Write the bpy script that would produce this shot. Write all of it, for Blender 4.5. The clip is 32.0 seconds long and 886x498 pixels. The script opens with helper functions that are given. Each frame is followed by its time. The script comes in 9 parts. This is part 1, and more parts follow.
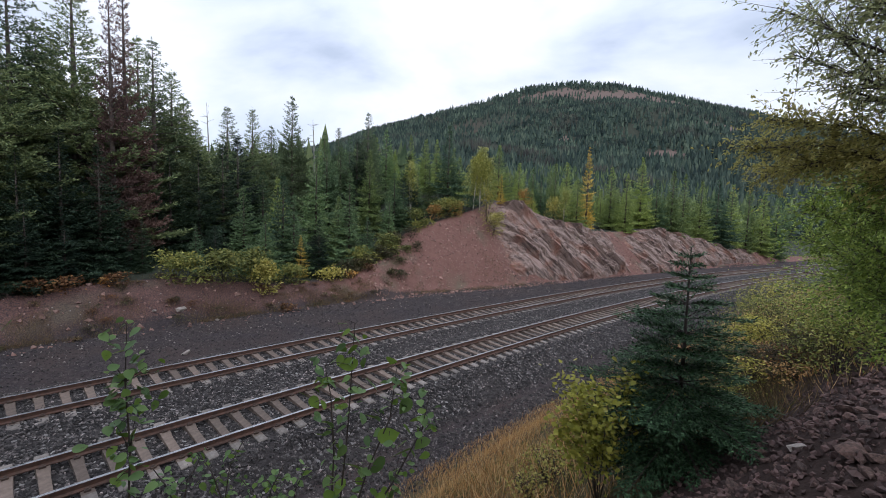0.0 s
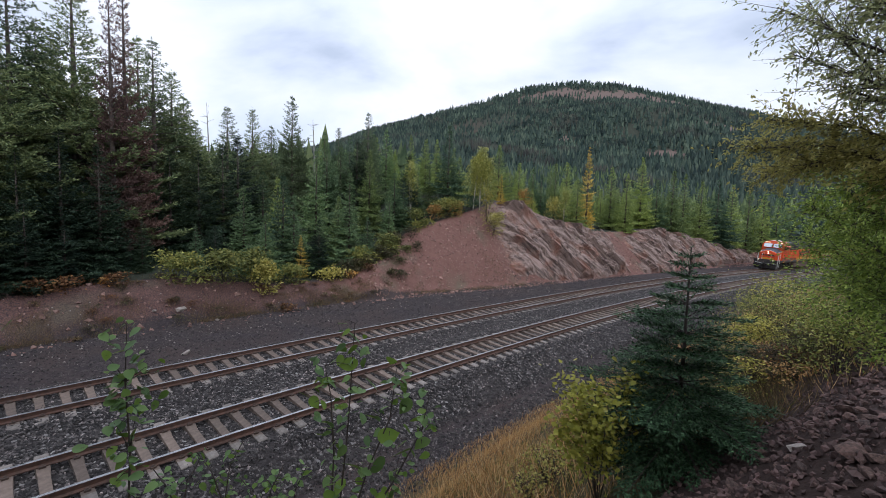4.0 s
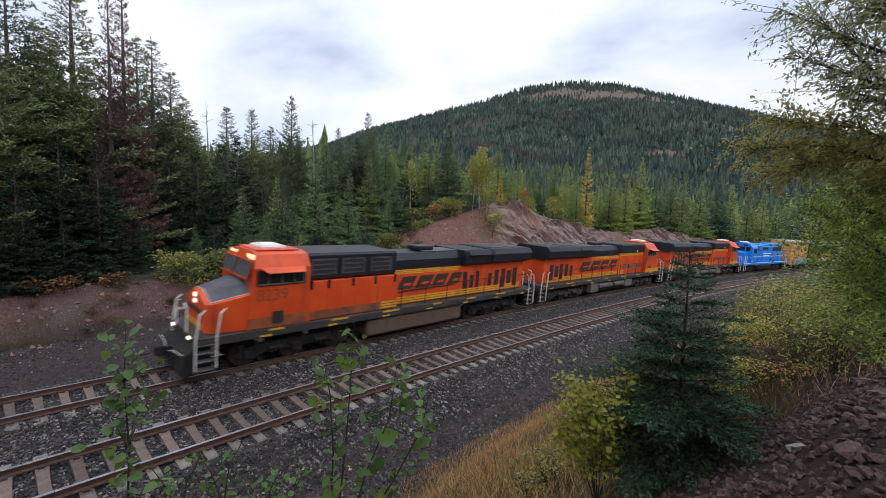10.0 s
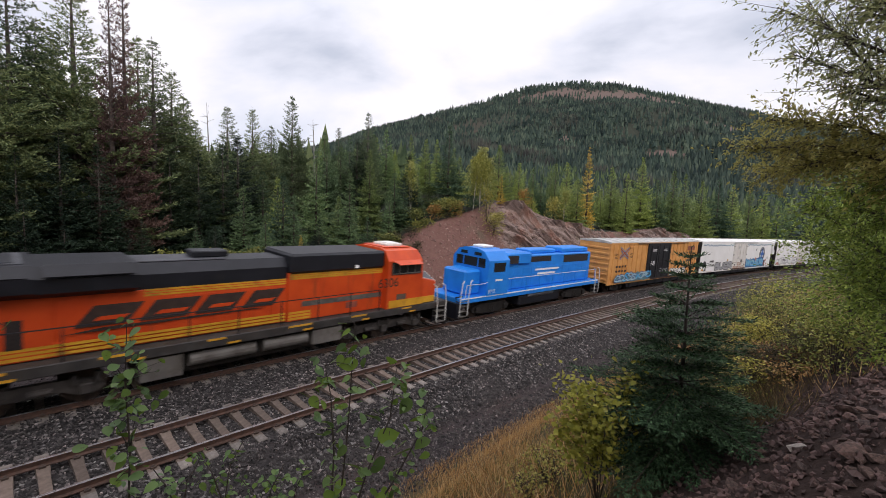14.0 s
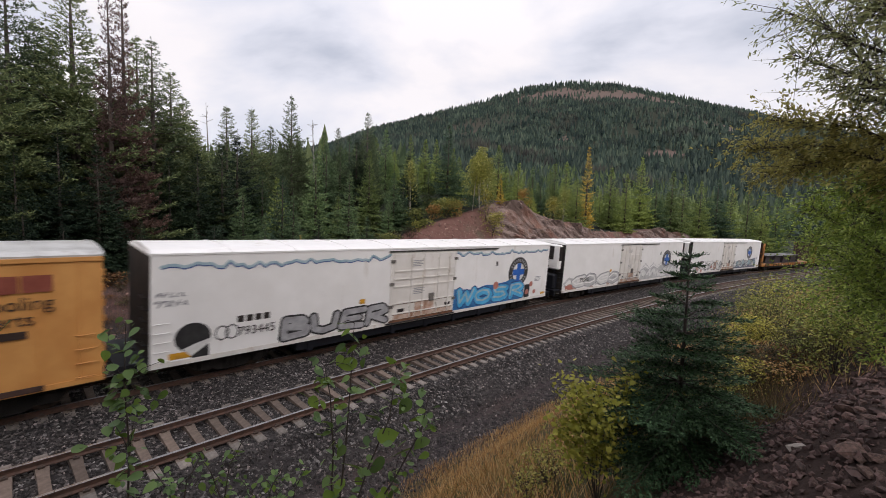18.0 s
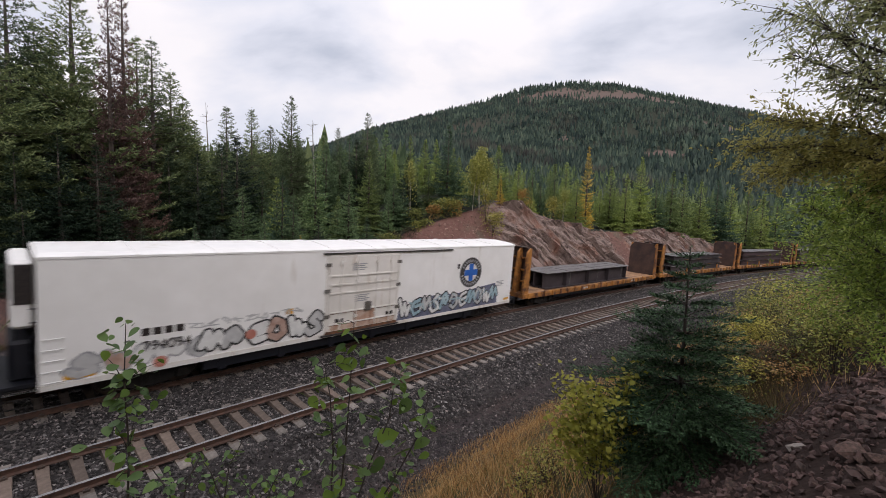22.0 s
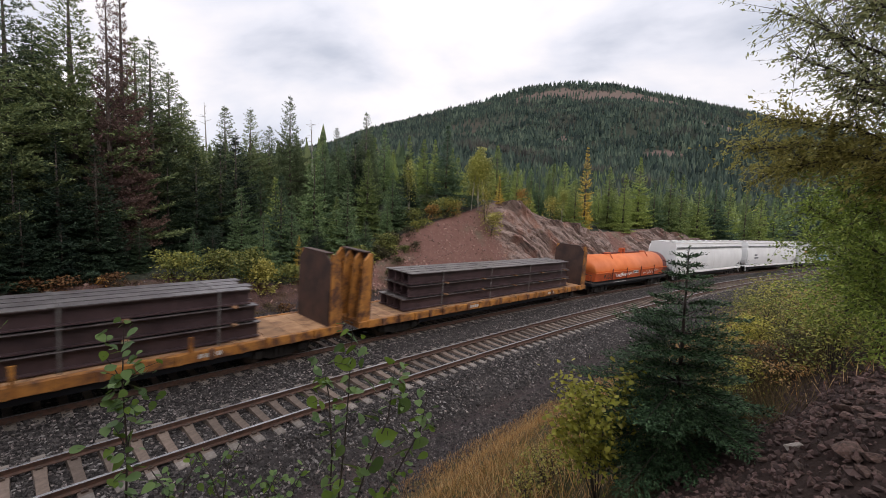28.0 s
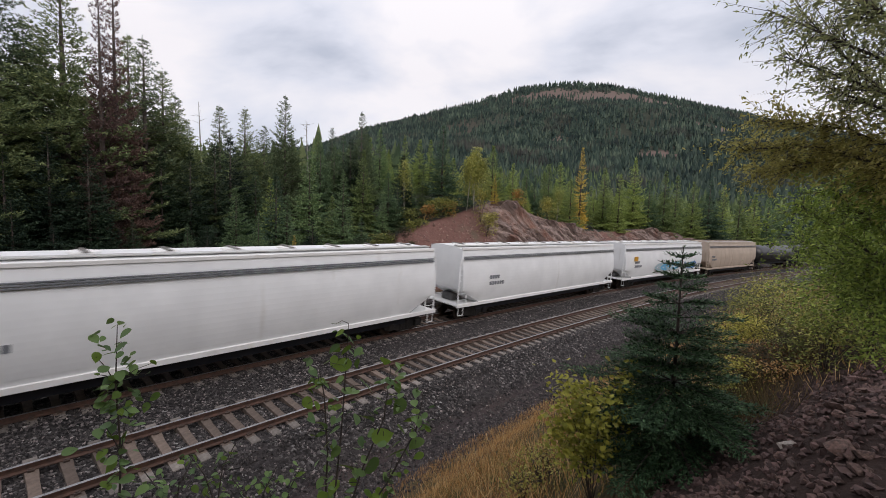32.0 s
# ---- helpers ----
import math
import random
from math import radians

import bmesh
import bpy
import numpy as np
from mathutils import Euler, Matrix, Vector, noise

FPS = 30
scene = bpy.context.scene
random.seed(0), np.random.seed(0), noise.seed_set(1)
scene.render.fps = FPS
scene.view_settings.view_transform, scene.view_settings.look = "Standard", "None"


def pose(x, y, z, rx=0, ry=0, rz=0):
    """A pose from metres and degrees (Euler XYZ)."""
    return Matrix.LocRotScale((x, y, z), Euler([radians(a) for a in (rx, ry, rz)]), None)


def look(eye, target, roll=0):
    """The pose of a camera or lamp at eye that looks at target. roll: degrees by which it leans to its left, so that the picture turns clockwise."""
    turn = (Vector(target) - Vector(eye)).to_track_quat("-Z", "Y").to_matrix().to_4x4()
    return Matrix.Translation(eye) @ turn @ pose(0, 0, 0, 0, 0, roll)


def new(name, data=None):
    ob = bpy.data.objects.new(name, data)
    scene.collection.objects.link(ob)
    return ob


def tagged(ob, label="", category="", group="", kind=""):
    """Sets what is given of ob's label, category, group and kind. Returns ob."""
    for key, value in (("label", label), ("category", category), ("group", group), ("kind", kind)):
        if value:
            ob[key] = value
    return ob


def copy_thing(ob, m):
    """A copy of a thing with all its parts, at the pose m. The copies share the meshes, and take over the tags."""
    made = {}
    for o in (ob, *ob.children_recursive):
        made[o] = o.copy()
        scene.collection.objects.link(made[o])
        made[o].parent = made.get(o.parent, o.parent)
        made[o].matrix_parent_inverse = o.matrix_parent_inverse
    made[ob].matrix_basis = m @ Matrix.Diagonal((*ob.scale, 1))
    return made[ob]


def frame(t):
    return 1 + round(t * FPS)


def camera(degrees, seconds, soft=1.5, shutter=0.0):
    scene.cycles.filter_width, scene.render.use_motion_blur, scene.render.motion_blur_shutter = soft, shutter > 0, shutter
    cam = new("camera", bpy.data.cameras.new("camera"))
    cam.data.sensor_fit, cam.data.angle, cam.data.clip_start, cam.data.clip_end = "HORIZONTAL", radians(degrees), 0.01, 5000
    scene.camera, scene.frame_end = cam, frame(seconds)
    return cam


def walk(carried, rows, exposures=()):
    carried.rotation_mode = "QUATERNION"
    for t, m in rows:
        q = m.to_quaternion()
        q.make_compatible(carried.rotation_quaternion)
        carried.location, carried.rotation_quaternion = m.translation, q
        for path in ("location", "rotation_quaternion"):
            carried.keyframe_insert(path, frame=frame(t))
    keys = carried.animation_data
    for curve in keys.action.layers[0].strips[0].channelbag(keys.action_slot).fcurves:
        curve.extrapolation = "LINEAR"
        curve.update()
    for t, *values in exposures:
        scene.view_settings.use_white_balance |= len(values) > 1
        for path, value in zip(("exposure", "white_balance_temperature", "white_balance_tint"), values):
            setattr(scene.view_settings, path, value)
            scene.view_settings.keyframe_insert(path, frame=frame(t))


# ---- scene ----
# camera: a phone held on the bank beside the line, with a slow drift to one side at the end
EYE = (0.0, 0.0, 6.036)
PITCH, ROLL = -4.715, 2.0


def aim(yaw, pitch=0.0):
    a, b = radians(yaw), radians(PITCH + pitch)
    d = Vector((math.sin(a) * math.cos(b), math.cos(a) * math.cos(b), math.sin(b)))
    return look(EYE, Vector(EYE) + d, ROLL)


cam = camera(92.2, 32.0, 0.4, 0.3)
DRIFT = [(0, 0), (7.3, 0), (7.5, -.09), (7.8, 0), (8.4, .08), (10.2, .07), (10.6, 0), (11.8, 0), (12.2, .07), (12.7, .03), (14.5, 0), (16.5, .04),
         (19, .08), (23, .09), (25.5, .15), (27.5, .2), (28, .24), (28.5, .22), (29, .44), (29.5, .3), (30, .4), (30.5, .58), (31, .55),
         (31.5, .7), (32, .82)]
EXPO = [(0, 0.08, 5950, 14), (9, 0.08, 6000, 14), (12, 0.04, 6450, 17), (15.5, 0, 6650, 18), (18, -0.1, 6700, 18), (22.5, -0.1, 6650, 18), (24.5, 0, 6750, 18), (29.5, 0, 6750, 17), (31, -0.12, 6650, 17), (32, -0.16, 6600, 17)]
walk(cam, [(t, aim(y, .05 * y)) for t, y in DRIFT], EXPO)

# overcast sky with broken bright cloud
SUN_EL, SUN_ROT = radians(36), radians(158)
world = bpy.data.worlds.new("overcast_sky")
scene.world = world
world.use_nodes = True
wn, wl = world.node_tree.nodes, world.node_tree.links
wn.clear()


def wnode(kind, **kw):
    n = wn.new(kind)
    for k, v in kw.items():
        n.inputs[k].default_value = v
    return n


w_out, w_bg = wn.new("ShaderNodeOutputWorld"), wnode("ShaderNodeBackground", Strength=1.0)
w_sky = wn.new("ShaderNodeTexSky")
w_sky.sky_type, w_sky.sun_disc = "NISHITA", False
w_sky.sun_elevation, w_sky.sun_rotation = SUN_EL, SUN_ROT
w_tc, w_map = wn.new("ShaderNodeTexCoord"), wn.new("ShaderNodeMapping")
w_map.inputs["Scale"].default_value = (1.0, 1.0, 1.9)
w_map.inputs["Location"].default_value = (1.75, 0.3, 0.3)
w_noise = wnode("ShaderNodeTexNoise", Scale=2.0, Detail=6.0, Roughness=0.5, Distortion=0.35)
w_ramp = wn.new("ShaderNodeValToRGB")
w_ramp.color_ramp.elements[0].position, w_ramp.color_ramp.elements[0].color = 0.36, (0.6, 0.67, 0.77, 1)
w_ramp.color_ramp.elements[1].position, w_ramp.color_ramp.elements[1].color = 0.57, (1.08, 1.09, 1.1, 1)
w_mid = w_ramp.color_ramp.elements.new(0.45)
w_mid.color = (0.84, 0.9, 0.985, 1)
w_dim = wn.new("ShaderNodeMix")
w_dim.data_type = "RGBA"
w_dim.inputs[0].default_value = 0.9
w_mul = wn.new("ShaderNodeMix")
w_mul.data_type, w_mul.blend_type = "RGBA", "MULTIPLY"
w_mul.inputs[0].default_value = 1.0
w_mul.inputs[7].default_value = (0.1, 0.1, 0.1, 1)
wl.new(w_tc.outputs["Generated"], w_map.inputs["Vector"])
wl.new(w_map.outputs[0], w_noise.inputs["Vector"])
wl.new(w_noise.outputs["Fac"], w_ramp.inputs["Fac"])
wl.new(w_sky.outputs[0], w_mul.inputs[6])
wl.new(w_mul.outputs[2], w_dim.inputs[6])
wl.new(w_ramp.outputs[0], w_dim.inputs[7])
# an overcast sky is brighter overhead than near the horizon
w_sep, w_lift = wn.new("ShaderNodeSeparateXYZ"), wn.new("ShaderNodeMapRange")
for k, v in (("From Min", 0.3), ("From Max", 1.0), ("To Min", 1.0), ("To Max", 1.45)):
    w_lift.inputs[k].default_value = v
w_top = wn.new("ShaderNodeMix")
w_top.data_type, w_top.blend_type = "RGBA", "MULTIPLY"
w_top.inputs[0].default_value = 1.0
wl.new(w_tc.outputs["Generated"], w_sep.inputs[0])
wl.new(w_sep.outputs["Z"], w_lift.inputs["Value"])
wl.new(w_dim.outputs[2], w_top.inputs[6])
wl.new(w_lift.outputs[0], w_top.inputs[7])
wl.new(w_top.outputs[2], w_bg.inputs["Color"])
wl.new(w_bg.outputs[0], w_out.inputs["Surface"])
sun = new("sun", bpy.data.lights.new("sun", "SUN"))
sun.data.energy, sun.data.angle, sun.data.color = 1.25, radians(40), (1.0, 0.97, 0.93)
sun.matrix_world = look((0, 0, 60), Vector((0, 0, 60)) - Vector((math.sin(SUN_ROT) * math.cos(SUN_EL), math.cos(SUN_ROT) * math.cos(SUN_EL), math.sin(SUN_EL))))


# ---- materials ----
def ramp(nt, fac, stops):
    r = nt.nodes.new("ShaderNodeValToRGB")
    el = r.color_ramp.elements
    el[0].position, el[0].color = stops[0][0], (*stops[0][1], 1)
    el[1].position, el[1].color = stops[-1][0], (*stops[-1][1], 1)
    for p, c in stops[1:-1]:
        el.new(p).color = (*c, 1)
    nt.links.new(fac, r.inputs["Fac"])
    return r.outputs["Color"]


def noisy(nt, vec, scale, detail=4.0, rough=0.55):
    n = nt.nodes.new("ShaderNodeTexNoise")
    n.inputs["Scale"].default_value, n.inputs["Detail"].default_value, n.inputs["Roughness"].default_value = scale, detail, rough
    nt.links.new(vec, n.inputs["Vector"])
    return n.outputs["Fac"]


def blend(nt, fac, a, b, mode="MIX"):
    m = nt.nodes.new("ShaderNodeMix")
    m.data_type, m.blend_type = "RGBA", mode
    for slot, v in ((0, fac), (6, a), (7, b)):
        if hasattr(v, "is_linked"):
            nt.links.new(v, m.inputs[slot])
        else:
            m.inputs[slot].default_value = v if slot == 0 else (*v, 1)
    return m.outputs[2]


def mathn(nt, op, a, b):
    m = nt.nodes.new("ShaderNodeMath")
    m.operation = op
    for slot, v in ((0, a), (1, b)):
        if hasattr(v, "is_linked"):
            nt.links.new(v, m.inputs[slot])
        else:
            m.inputs[slot].default_value = v
    return m.outputs[0]


def base_nodes(name):
    m = bpy.data.materials.new(name)
    m.use_nodes = True
    nt = m.node_tree
    return m, nt, nt.nodes["Principled BSDF"]


def bump(nt, bs, height, strength, dist):
    b = nt.nodes.new("ShaderNodeBump")
    b.inputs["Strength"].default_value, b.inputs["Distance"].default_value = strength, dist
    nt.links.new(height, b.inputs["Height"])
    nt.links.new(b.outputs[0], bs.inputs["Normal"])


def surface(name, c1, c2, scale=3.0, rough=0.6, metal=0.0, dirt=None, dirt_scale=1.2, dirt_amount=0.45, grain=40.0, relief=0.15, vary=0.0, streak=False, island=False):
    """A surface of two tones with grain, and dirt or rust patches."""
    m, nt, bs = base_nodes(name)
    tc = nt.nodes.new("ShaderNodeTexCoord")
    vec = tc.outputs["Object"]
    col = ramp(nt, noisy(nt, vec, scale), [(0.35, c1), (0.65, c2)])
    if dirt:
        v2 = vec
        if streak:
            mp = nt.nodes.new("ShaderNodeMapping")
            mp.inputs["Scale"].default_value = (2.5, 2.5, 0.35)
            nt.links.new(vec, mp.inputs["Vector"])
            v2 = mp.outputs[0]
        f = noisy(nt, v2, dirt_scale, 6.0, 0.65)
        r = ramp(nt, f, [(dirt_amount, (0, 0, 0)), (dirt_amount + 0.2, (1, 1, 1))])
        col = blend(nt, r, col, dirt)
    if vary or island:
        if island:
            rnd = nt.nodes.new("ShaderNodeNewGeometry").outputs["Random Per Island"]
        else:
            rnd = nt.nodes.new("ShaderNodeObjectInfo").outputs["Random"]
        v = max(vary, 0.05)
        tone = ramp(nt, rnd, [(0.0, (1 - v,) * 3), (1.0, (1 + v,) * 3)] if v < .8 else [(0.0, (.22,) * 3), (0.6, (.75, .74, .75)), (0.88, (1.6, 1.55, 1.55)), (1.0, (3.4, 3.2, 3.15))])
        col = blend(nt, 1.0, col, tone, "MULTIPLY")
    nt.links.new(col, bs.inputs["Base Color"])
    g = noisy(nt, vec, grain, 3.0)
    rr = nt.nodes.new("ShaderNodeMapRange")
    rr.inputs["To Min"].default_value, rr.inputs["To Max"].default_value = max(0.02, rough - 0.12), min(1.0, rough + 0.12)
    nt.links.new(g, rr.inputs["Value"])
    nt.links.new(rr.outputs[0], bs.inputs["Roughness"])
    bs.inputs["Metallic"].default_value = metal
    bump(nt, bs, g, relief, 0.01)
    return m


def leafy(name, c1, c2, c3, rough=0.55, through_light=0.25, vary=0.25, stand=None):
    """Foliage: each leaf or spray takes its own tone, some light passes through; far woods change by stands."""
    m, nt, bs = base_nodes(name)
    rnd = nt.nodes.new("ShaderNodeNewGeometry").outputs["Random Per Island"]
    col = ramp(nt, rnd, [(0.0, c1), (0.55, c2), (1.0, c3)])
    tree = nt.nodes.new("ShaderNodeObjectInfo").outputs["Random"]
    tone = ramp(nt, tree, [(0.0, (1 - vary, 1 - vary * 0.9, 1 - vary * 0.6)), (1.0, (1 + vary, 1 + vary * 0.8, 1 + vary * 0.3))])
    col = blend(nt, 1.0, col, tone, "MULTIPLY")
    if stand:
        pos = nt.nodes.new("ShaderNodeTexCoord").outputs["Object"]
        col = blend(nt, ramp(nt, noisy(nt, pos, .016, 4, .6), [(.54, (0, 0, 0)), (.7, (.75, .75, .75))]), col, stand)
        col = blend(nt, 1.0, col, ramp(nt, noisy(nt, pos, .03, 3, .6), [(.35, (.6, .62, .66)), (.65, (1.35, 1.3, 1.2))]), "MULTIPLY")
    nt.links.new(col, bs.inputs["Base Color"])
    bs.inputs["Roughness"].default_value = rough
    bs.inputs["Specular IOR Level"].default_value = 0.12
    tr = nt.nodes.new("ShaderNodeBsdfTranslucent")
    nt.links.new(col, tr.inputs["Color"])
    mx = nt.nodes.new("ShaderNodeMixShader")
    mx.inputs[0].default_value = through_light
    nt.links.new(bs.outputs[0], mx.inputs[1])
    nt.links.new(tr.outputs[0], mx.inputs[2])
    nt.links.new(mx.outputs[0], nt.nodes["Material Output"].inputs["Surface"])
    return m


def glow(name, c, strength):
    m, nt, bs = base_nodes(name)
    bs.inputs["Base Color"].default_value = (*c, 1)
    bs.inputs["Emission Color"].default_value = (*c, 1)
    bs.inputs["Emission Strength"].default_value = strength
    return m


M_CONCRETE = surface("tie_concrete", (0.105, 0.077, 0.06), (0.158, 0.119, 0.096), 9, 0.85, 0, (0.2, 0.14, 0.11), 6.0, 0.62, 60, 0.4, 0.3)
M_TIE_END = surface("pale_tie_end", (0.14, 0.12, 0.105), (0.215, 0.19, 0.168), 9, 0.85, 0, (0.14, 0.10, 0.08), 2.0, 0.55, 60, 0.4, 0.3)
M_RAIL = surface("rail_rust", (0.075, 0.045, 0.035), (0.13, 0.07, 0.05), 8, 0.7, 0.3, None, grain=60, relief=0.3)
M_RAILTOP = surface("rail_head_steel", (0.3, 0.3, 0.31), (0.44, 0.44, 0.46), 4, 0.3, 0.9)
M_CLIP = surface("clip_rust", (0.06, 0.045, 0.04), (0.12, 0.08, 0.06), 20, 0.7, 0.4)
M_STONE = surface("ballast_stone", (0.024, 0.0216, 0.0208), (0.13, 0.116, 0.11), 6, 0.85, 0, None, grain=50, relief=0.4, vary=0.85, island=True)
M_GRAVEL = surface("dirt_gravel_stone", (0.018, 0.0155, 0.0155), (0.075, 0.063, 0.06), 6, 0.88, 0, None, grain=50, relief=0.4, vary=0.7, island=True)
M_TALUS = surface("red_talus_stone", (0.04, 0.023, 0.018), (0.115, 0.066, 0.052), 5, 0.85, 0, (0.18, 0.14, 0.125), 3.0, 0.58, 40, 0.5, 0.45)
M_TALUS_I = surface("red_talus_chips", (0.055, 0.032, 0.028), (0.12, 0.072, 0.064), 5, 0.85, 0, None, grain=40, relief=0.5, vary=0.5, island=True)
M_PALE = surface("pale_stone", (0.22, 0.19, 0.17), (0.34, 0.3, 0.265), 8, 0.85, 0, None, grain=40, relief=0.4)


# ---- the line of the railway, and the lie of the land along and across it ----
STEP = 0.5
LS = np.arange(-60.0, 170.01, STEP)
_k = -0.0027 - 0.00291 * LS / 100 + 0.00359 * (LS / 100) ** 2
LT = np.cumsum(_k) * STEP
LT += 0.78773 - np.interp(0, LS, LT)
LX, LY = np.cumsum(np.cos(LT)) * STEP, np.cumsum(np.sin(LT)) * STEP
LX, LY = LX - np.interp(0, LS, LX), LY - np.interp(0, LS, LY) + 17.46133
# the line swings outward from the bank as it climbs away
_q = np.clip((LS + 10) / 30, 0, 1)
LO = 1 + 0.038 * _q * _q * (3 - 2 * _q) + 0.058 * np.clip((LS - 45) / 45, 0, 1.2)
LO = np.convolve(np.pad(LO, 20, mode="edge"), np.ones(41) / 41, "valid")
LX, LY = LX * LO, LY * LO
LT = np.unwrap(np.arctan2(np.gradient(LY), np.gradient(LX)))
GRADE, CANT = -0.00727, 0.07423


def swing(s):
    return np.interp(s, LS, LO)


def spot(s, n):
    """Plan place, and heading, at s along the near track and n across it (away from the bank)."""
    s = np.asarray(s, float)
    c = np.clip(s, LS[0], LS[-1])
    t = np.interp(c, LS, LT)
    n = n * swing(c)
    x = np.interp(c, LS, LX) + (s - c) * np.cos(t) - n * np.sin(t)
    y = np.interp(c, LS, LY) + (s - c) * np.sin(t) + n * np.cos(t)
    return x, y, t


def fall(s):
    return EYE[2] * (1 - swing(s)) + swing(s) * GRADE * np.clip(s, -60, 120)


def gauge_of(s):
    """Distance of the far track from the near one."""
    return 4.83367 - 0.22181 * np.clip(s, -60, 150) / 100


def fbm(x, y, seed=0, octaves=4):
    """Smooth noise on arrays, about -1 to 1."""
    out, amp = np.zeros_like(x, float), 1.0
    for o in range(octaves):
        a, b = x * 2 ** o + seed * 7.13, y * 2 ** o - seed * 3.71
        out += amp * (np.sin(a * 1.0 + 1.7 * np.sin(b * 0.83 + o)) * np.cos(b * 1.13 - 1.3 * np.sin(a * 0.71 + 2 * o)))
        amp *= 0.5
    return out * 0.6


CREST_S = [-200, -12, -5, 1, 6, 10.5, 13, 18, 22, 27, 33, 38, 44, 55, 62, 70, 84, 92, 120, 300]
CREST_Z = [1.4, 1.5, 1.6, 0.7, 0.8, 2.3, 4.3, 5.8, 6.9, 8.2, 6.3, 5.0, 4.8, 5.4, 4.4, 3.0, 1.9, 0.4, 0.0, 0.0]
FOOT_S = [-200, 0, 10, 17, 25, 34, 53, 81, 110, 300]
FOOT_N = [13.6, 14.4, 14.6, 13.4, 12.7, 11.6, 11.0, 12.0, 15, 15]


def land(s, n):
    """Height of the ground."""
    s, n = np.broadcast_arrays(np.asarray(s, float), np.asarray(n, float))
    g = gauge_of(s)
    z = np.interp(n, [-7.0, -3.3, -1.75, 0, 1.8], [-0.95, -0.95, -0.24, -0.24, -0.24])
    mid = np.interp(n - g, [-3.0, -2.4, -1.7, 1.7, 3.4, 5.0], [-0.24, -0.36, -0.21, -0.21, -0.75, -0.62])
    z = np.where(n > 1.7, mid, z) + fall(s)
    # the bank on which the camera stands
    rise = np.interp(-n, [4.3, 5.2, 8.0, 10.0, 11.0, 12.3, 14, 18, 30, 60, 250], [0, 0.25, 2.3, 3.65, 4.4, 5.38, 5.9, 6.6, 9, 12, 16])
    rough = fbm(s * 0.45, n * 0.45, 1) * 0.16 + fbm(s * 1.9, n * 1.9, 2, 2) * 0.04
    z = z + rise + rough * np.clip((-n - 4.0) / 2.0, 0, 1)
    # the slope beyond the far track
    foot, crest = np.interp(s, FOOT_S, FOOT_N), np.interp(s, CREST_S, CREST_Z)
    wob = fbm(s * 0.22, n * 0.12, 3) * 0.9
    f = foot + wob * 0.8
    run = 1.2 + np.clip(crest, 0.5, 9) * 0.62
    up = np.clip((n - f) / run, 0, 1)
    prof = up ** 0.9
    # rock ribs that dip along the face
    rib = np.sin((s - n * 0.9) * 1.15 + fbm(s * 0.3, n * 0.3, 4) * 2.2)
    rocky = np.exp(-(((s - 31) / 9.5) ** 2)) + 0.55 * np.exp(-(((s - 56) / 10) ** 2))
    ridge = (np.sign(rib) * np.abs(rib) ** 0.6 * 0.12 + fbm(s * 1.3, n * 1.3, 5) * 0.12) * rocky
    face = np.clip(up * (1 - up) * 4, 0, 1)
    z = z + np.where(n > f - 1, prof * (crest + 0.62), 0) + face * (ridge + fbm(s * 1.1, n * 1.1, 6) * (0.16 + 0.2 * np.clip((12 - s) / 6, 0, 1)) + fbm(s * 3.1, n * 3.1, 9, 3) * 0.07)
    beyond = np.clip(n - f - run, 0, None)
    z = z + np.minimum(beyond * 0.07, 6) + np.clip(beyond / 4, 0, 1) * fbm(s * 0.1, n * 0.1, 7) * 0.5
    return z


RIDGE_X = [-2500, -940, -590, -380, -180, -60, 60, 140, 200, 288, 390, 465, 560, 705, 890, 985, 1100, 2500]
RIDGE_Z = [50, 60, 75, 110, 178, 215, 249, 275, 290, 301, 299, 287, 273, 247, 217, 195, 170, 60]


def hill(x, y):
    """The wooded mountain behind, on top of the land: a ridge across the valley."""
    ridge = np.interp(x, RIDGE_X, RIDGE_Z)
    rise = np.clip((y - 170) / 830, 0, 1) ** 1.45
    back = 1 - 0.45 * np.clip((y - 1000) / 900, 0, 1)
    bumps = fbm(x * 0.009, y * 0.009, 8, 3) * 7 * np.clip((y - 250) / 400, 0, 1)
    spur = 26 * np.exp(-((x - 330) / 120) ** 2 - ((y - 620) / 180) ** 2)
    return (ridge + 3) * rise * back + bumps + spur


def height(x, y, s, n):
    return land(s, n) + np.where(n > 12, hill(x, y), 0)


def ground_at(s, n):
    x, y, t = spot(s, n)
    return Vector((float(x), float(y), float(height(x, y, s, np.asarray(n, float)))))


def to_line(x, y):
    i = int(np.argmin((LX - x) ** 2 + (LY - y) ** 2))
    dx, dy, t = x - LX[i], y - LY[i], LT[i]
    return LS[i] + dx * math.cos(t) + dy * math.sin(t), (-dx * math.sin(t) + dy * math.cos(t)) / LO[i]


def outward(x, y, *sizes):
    """A place beyond the line, and the sizes of what stands there, carried out with the line's swing."""
    k = float(swing(to_line(x, y)[0]))
    return (x * k, y * k) + tuple(v * k for v in sizes)


def on_ground(x, y, sink=0.0):
    s, n = to_line(x, y)
    return Vector((x, y, float(height(np.array(x), np.array(y), np.array(s), np.array(n))) - sink))


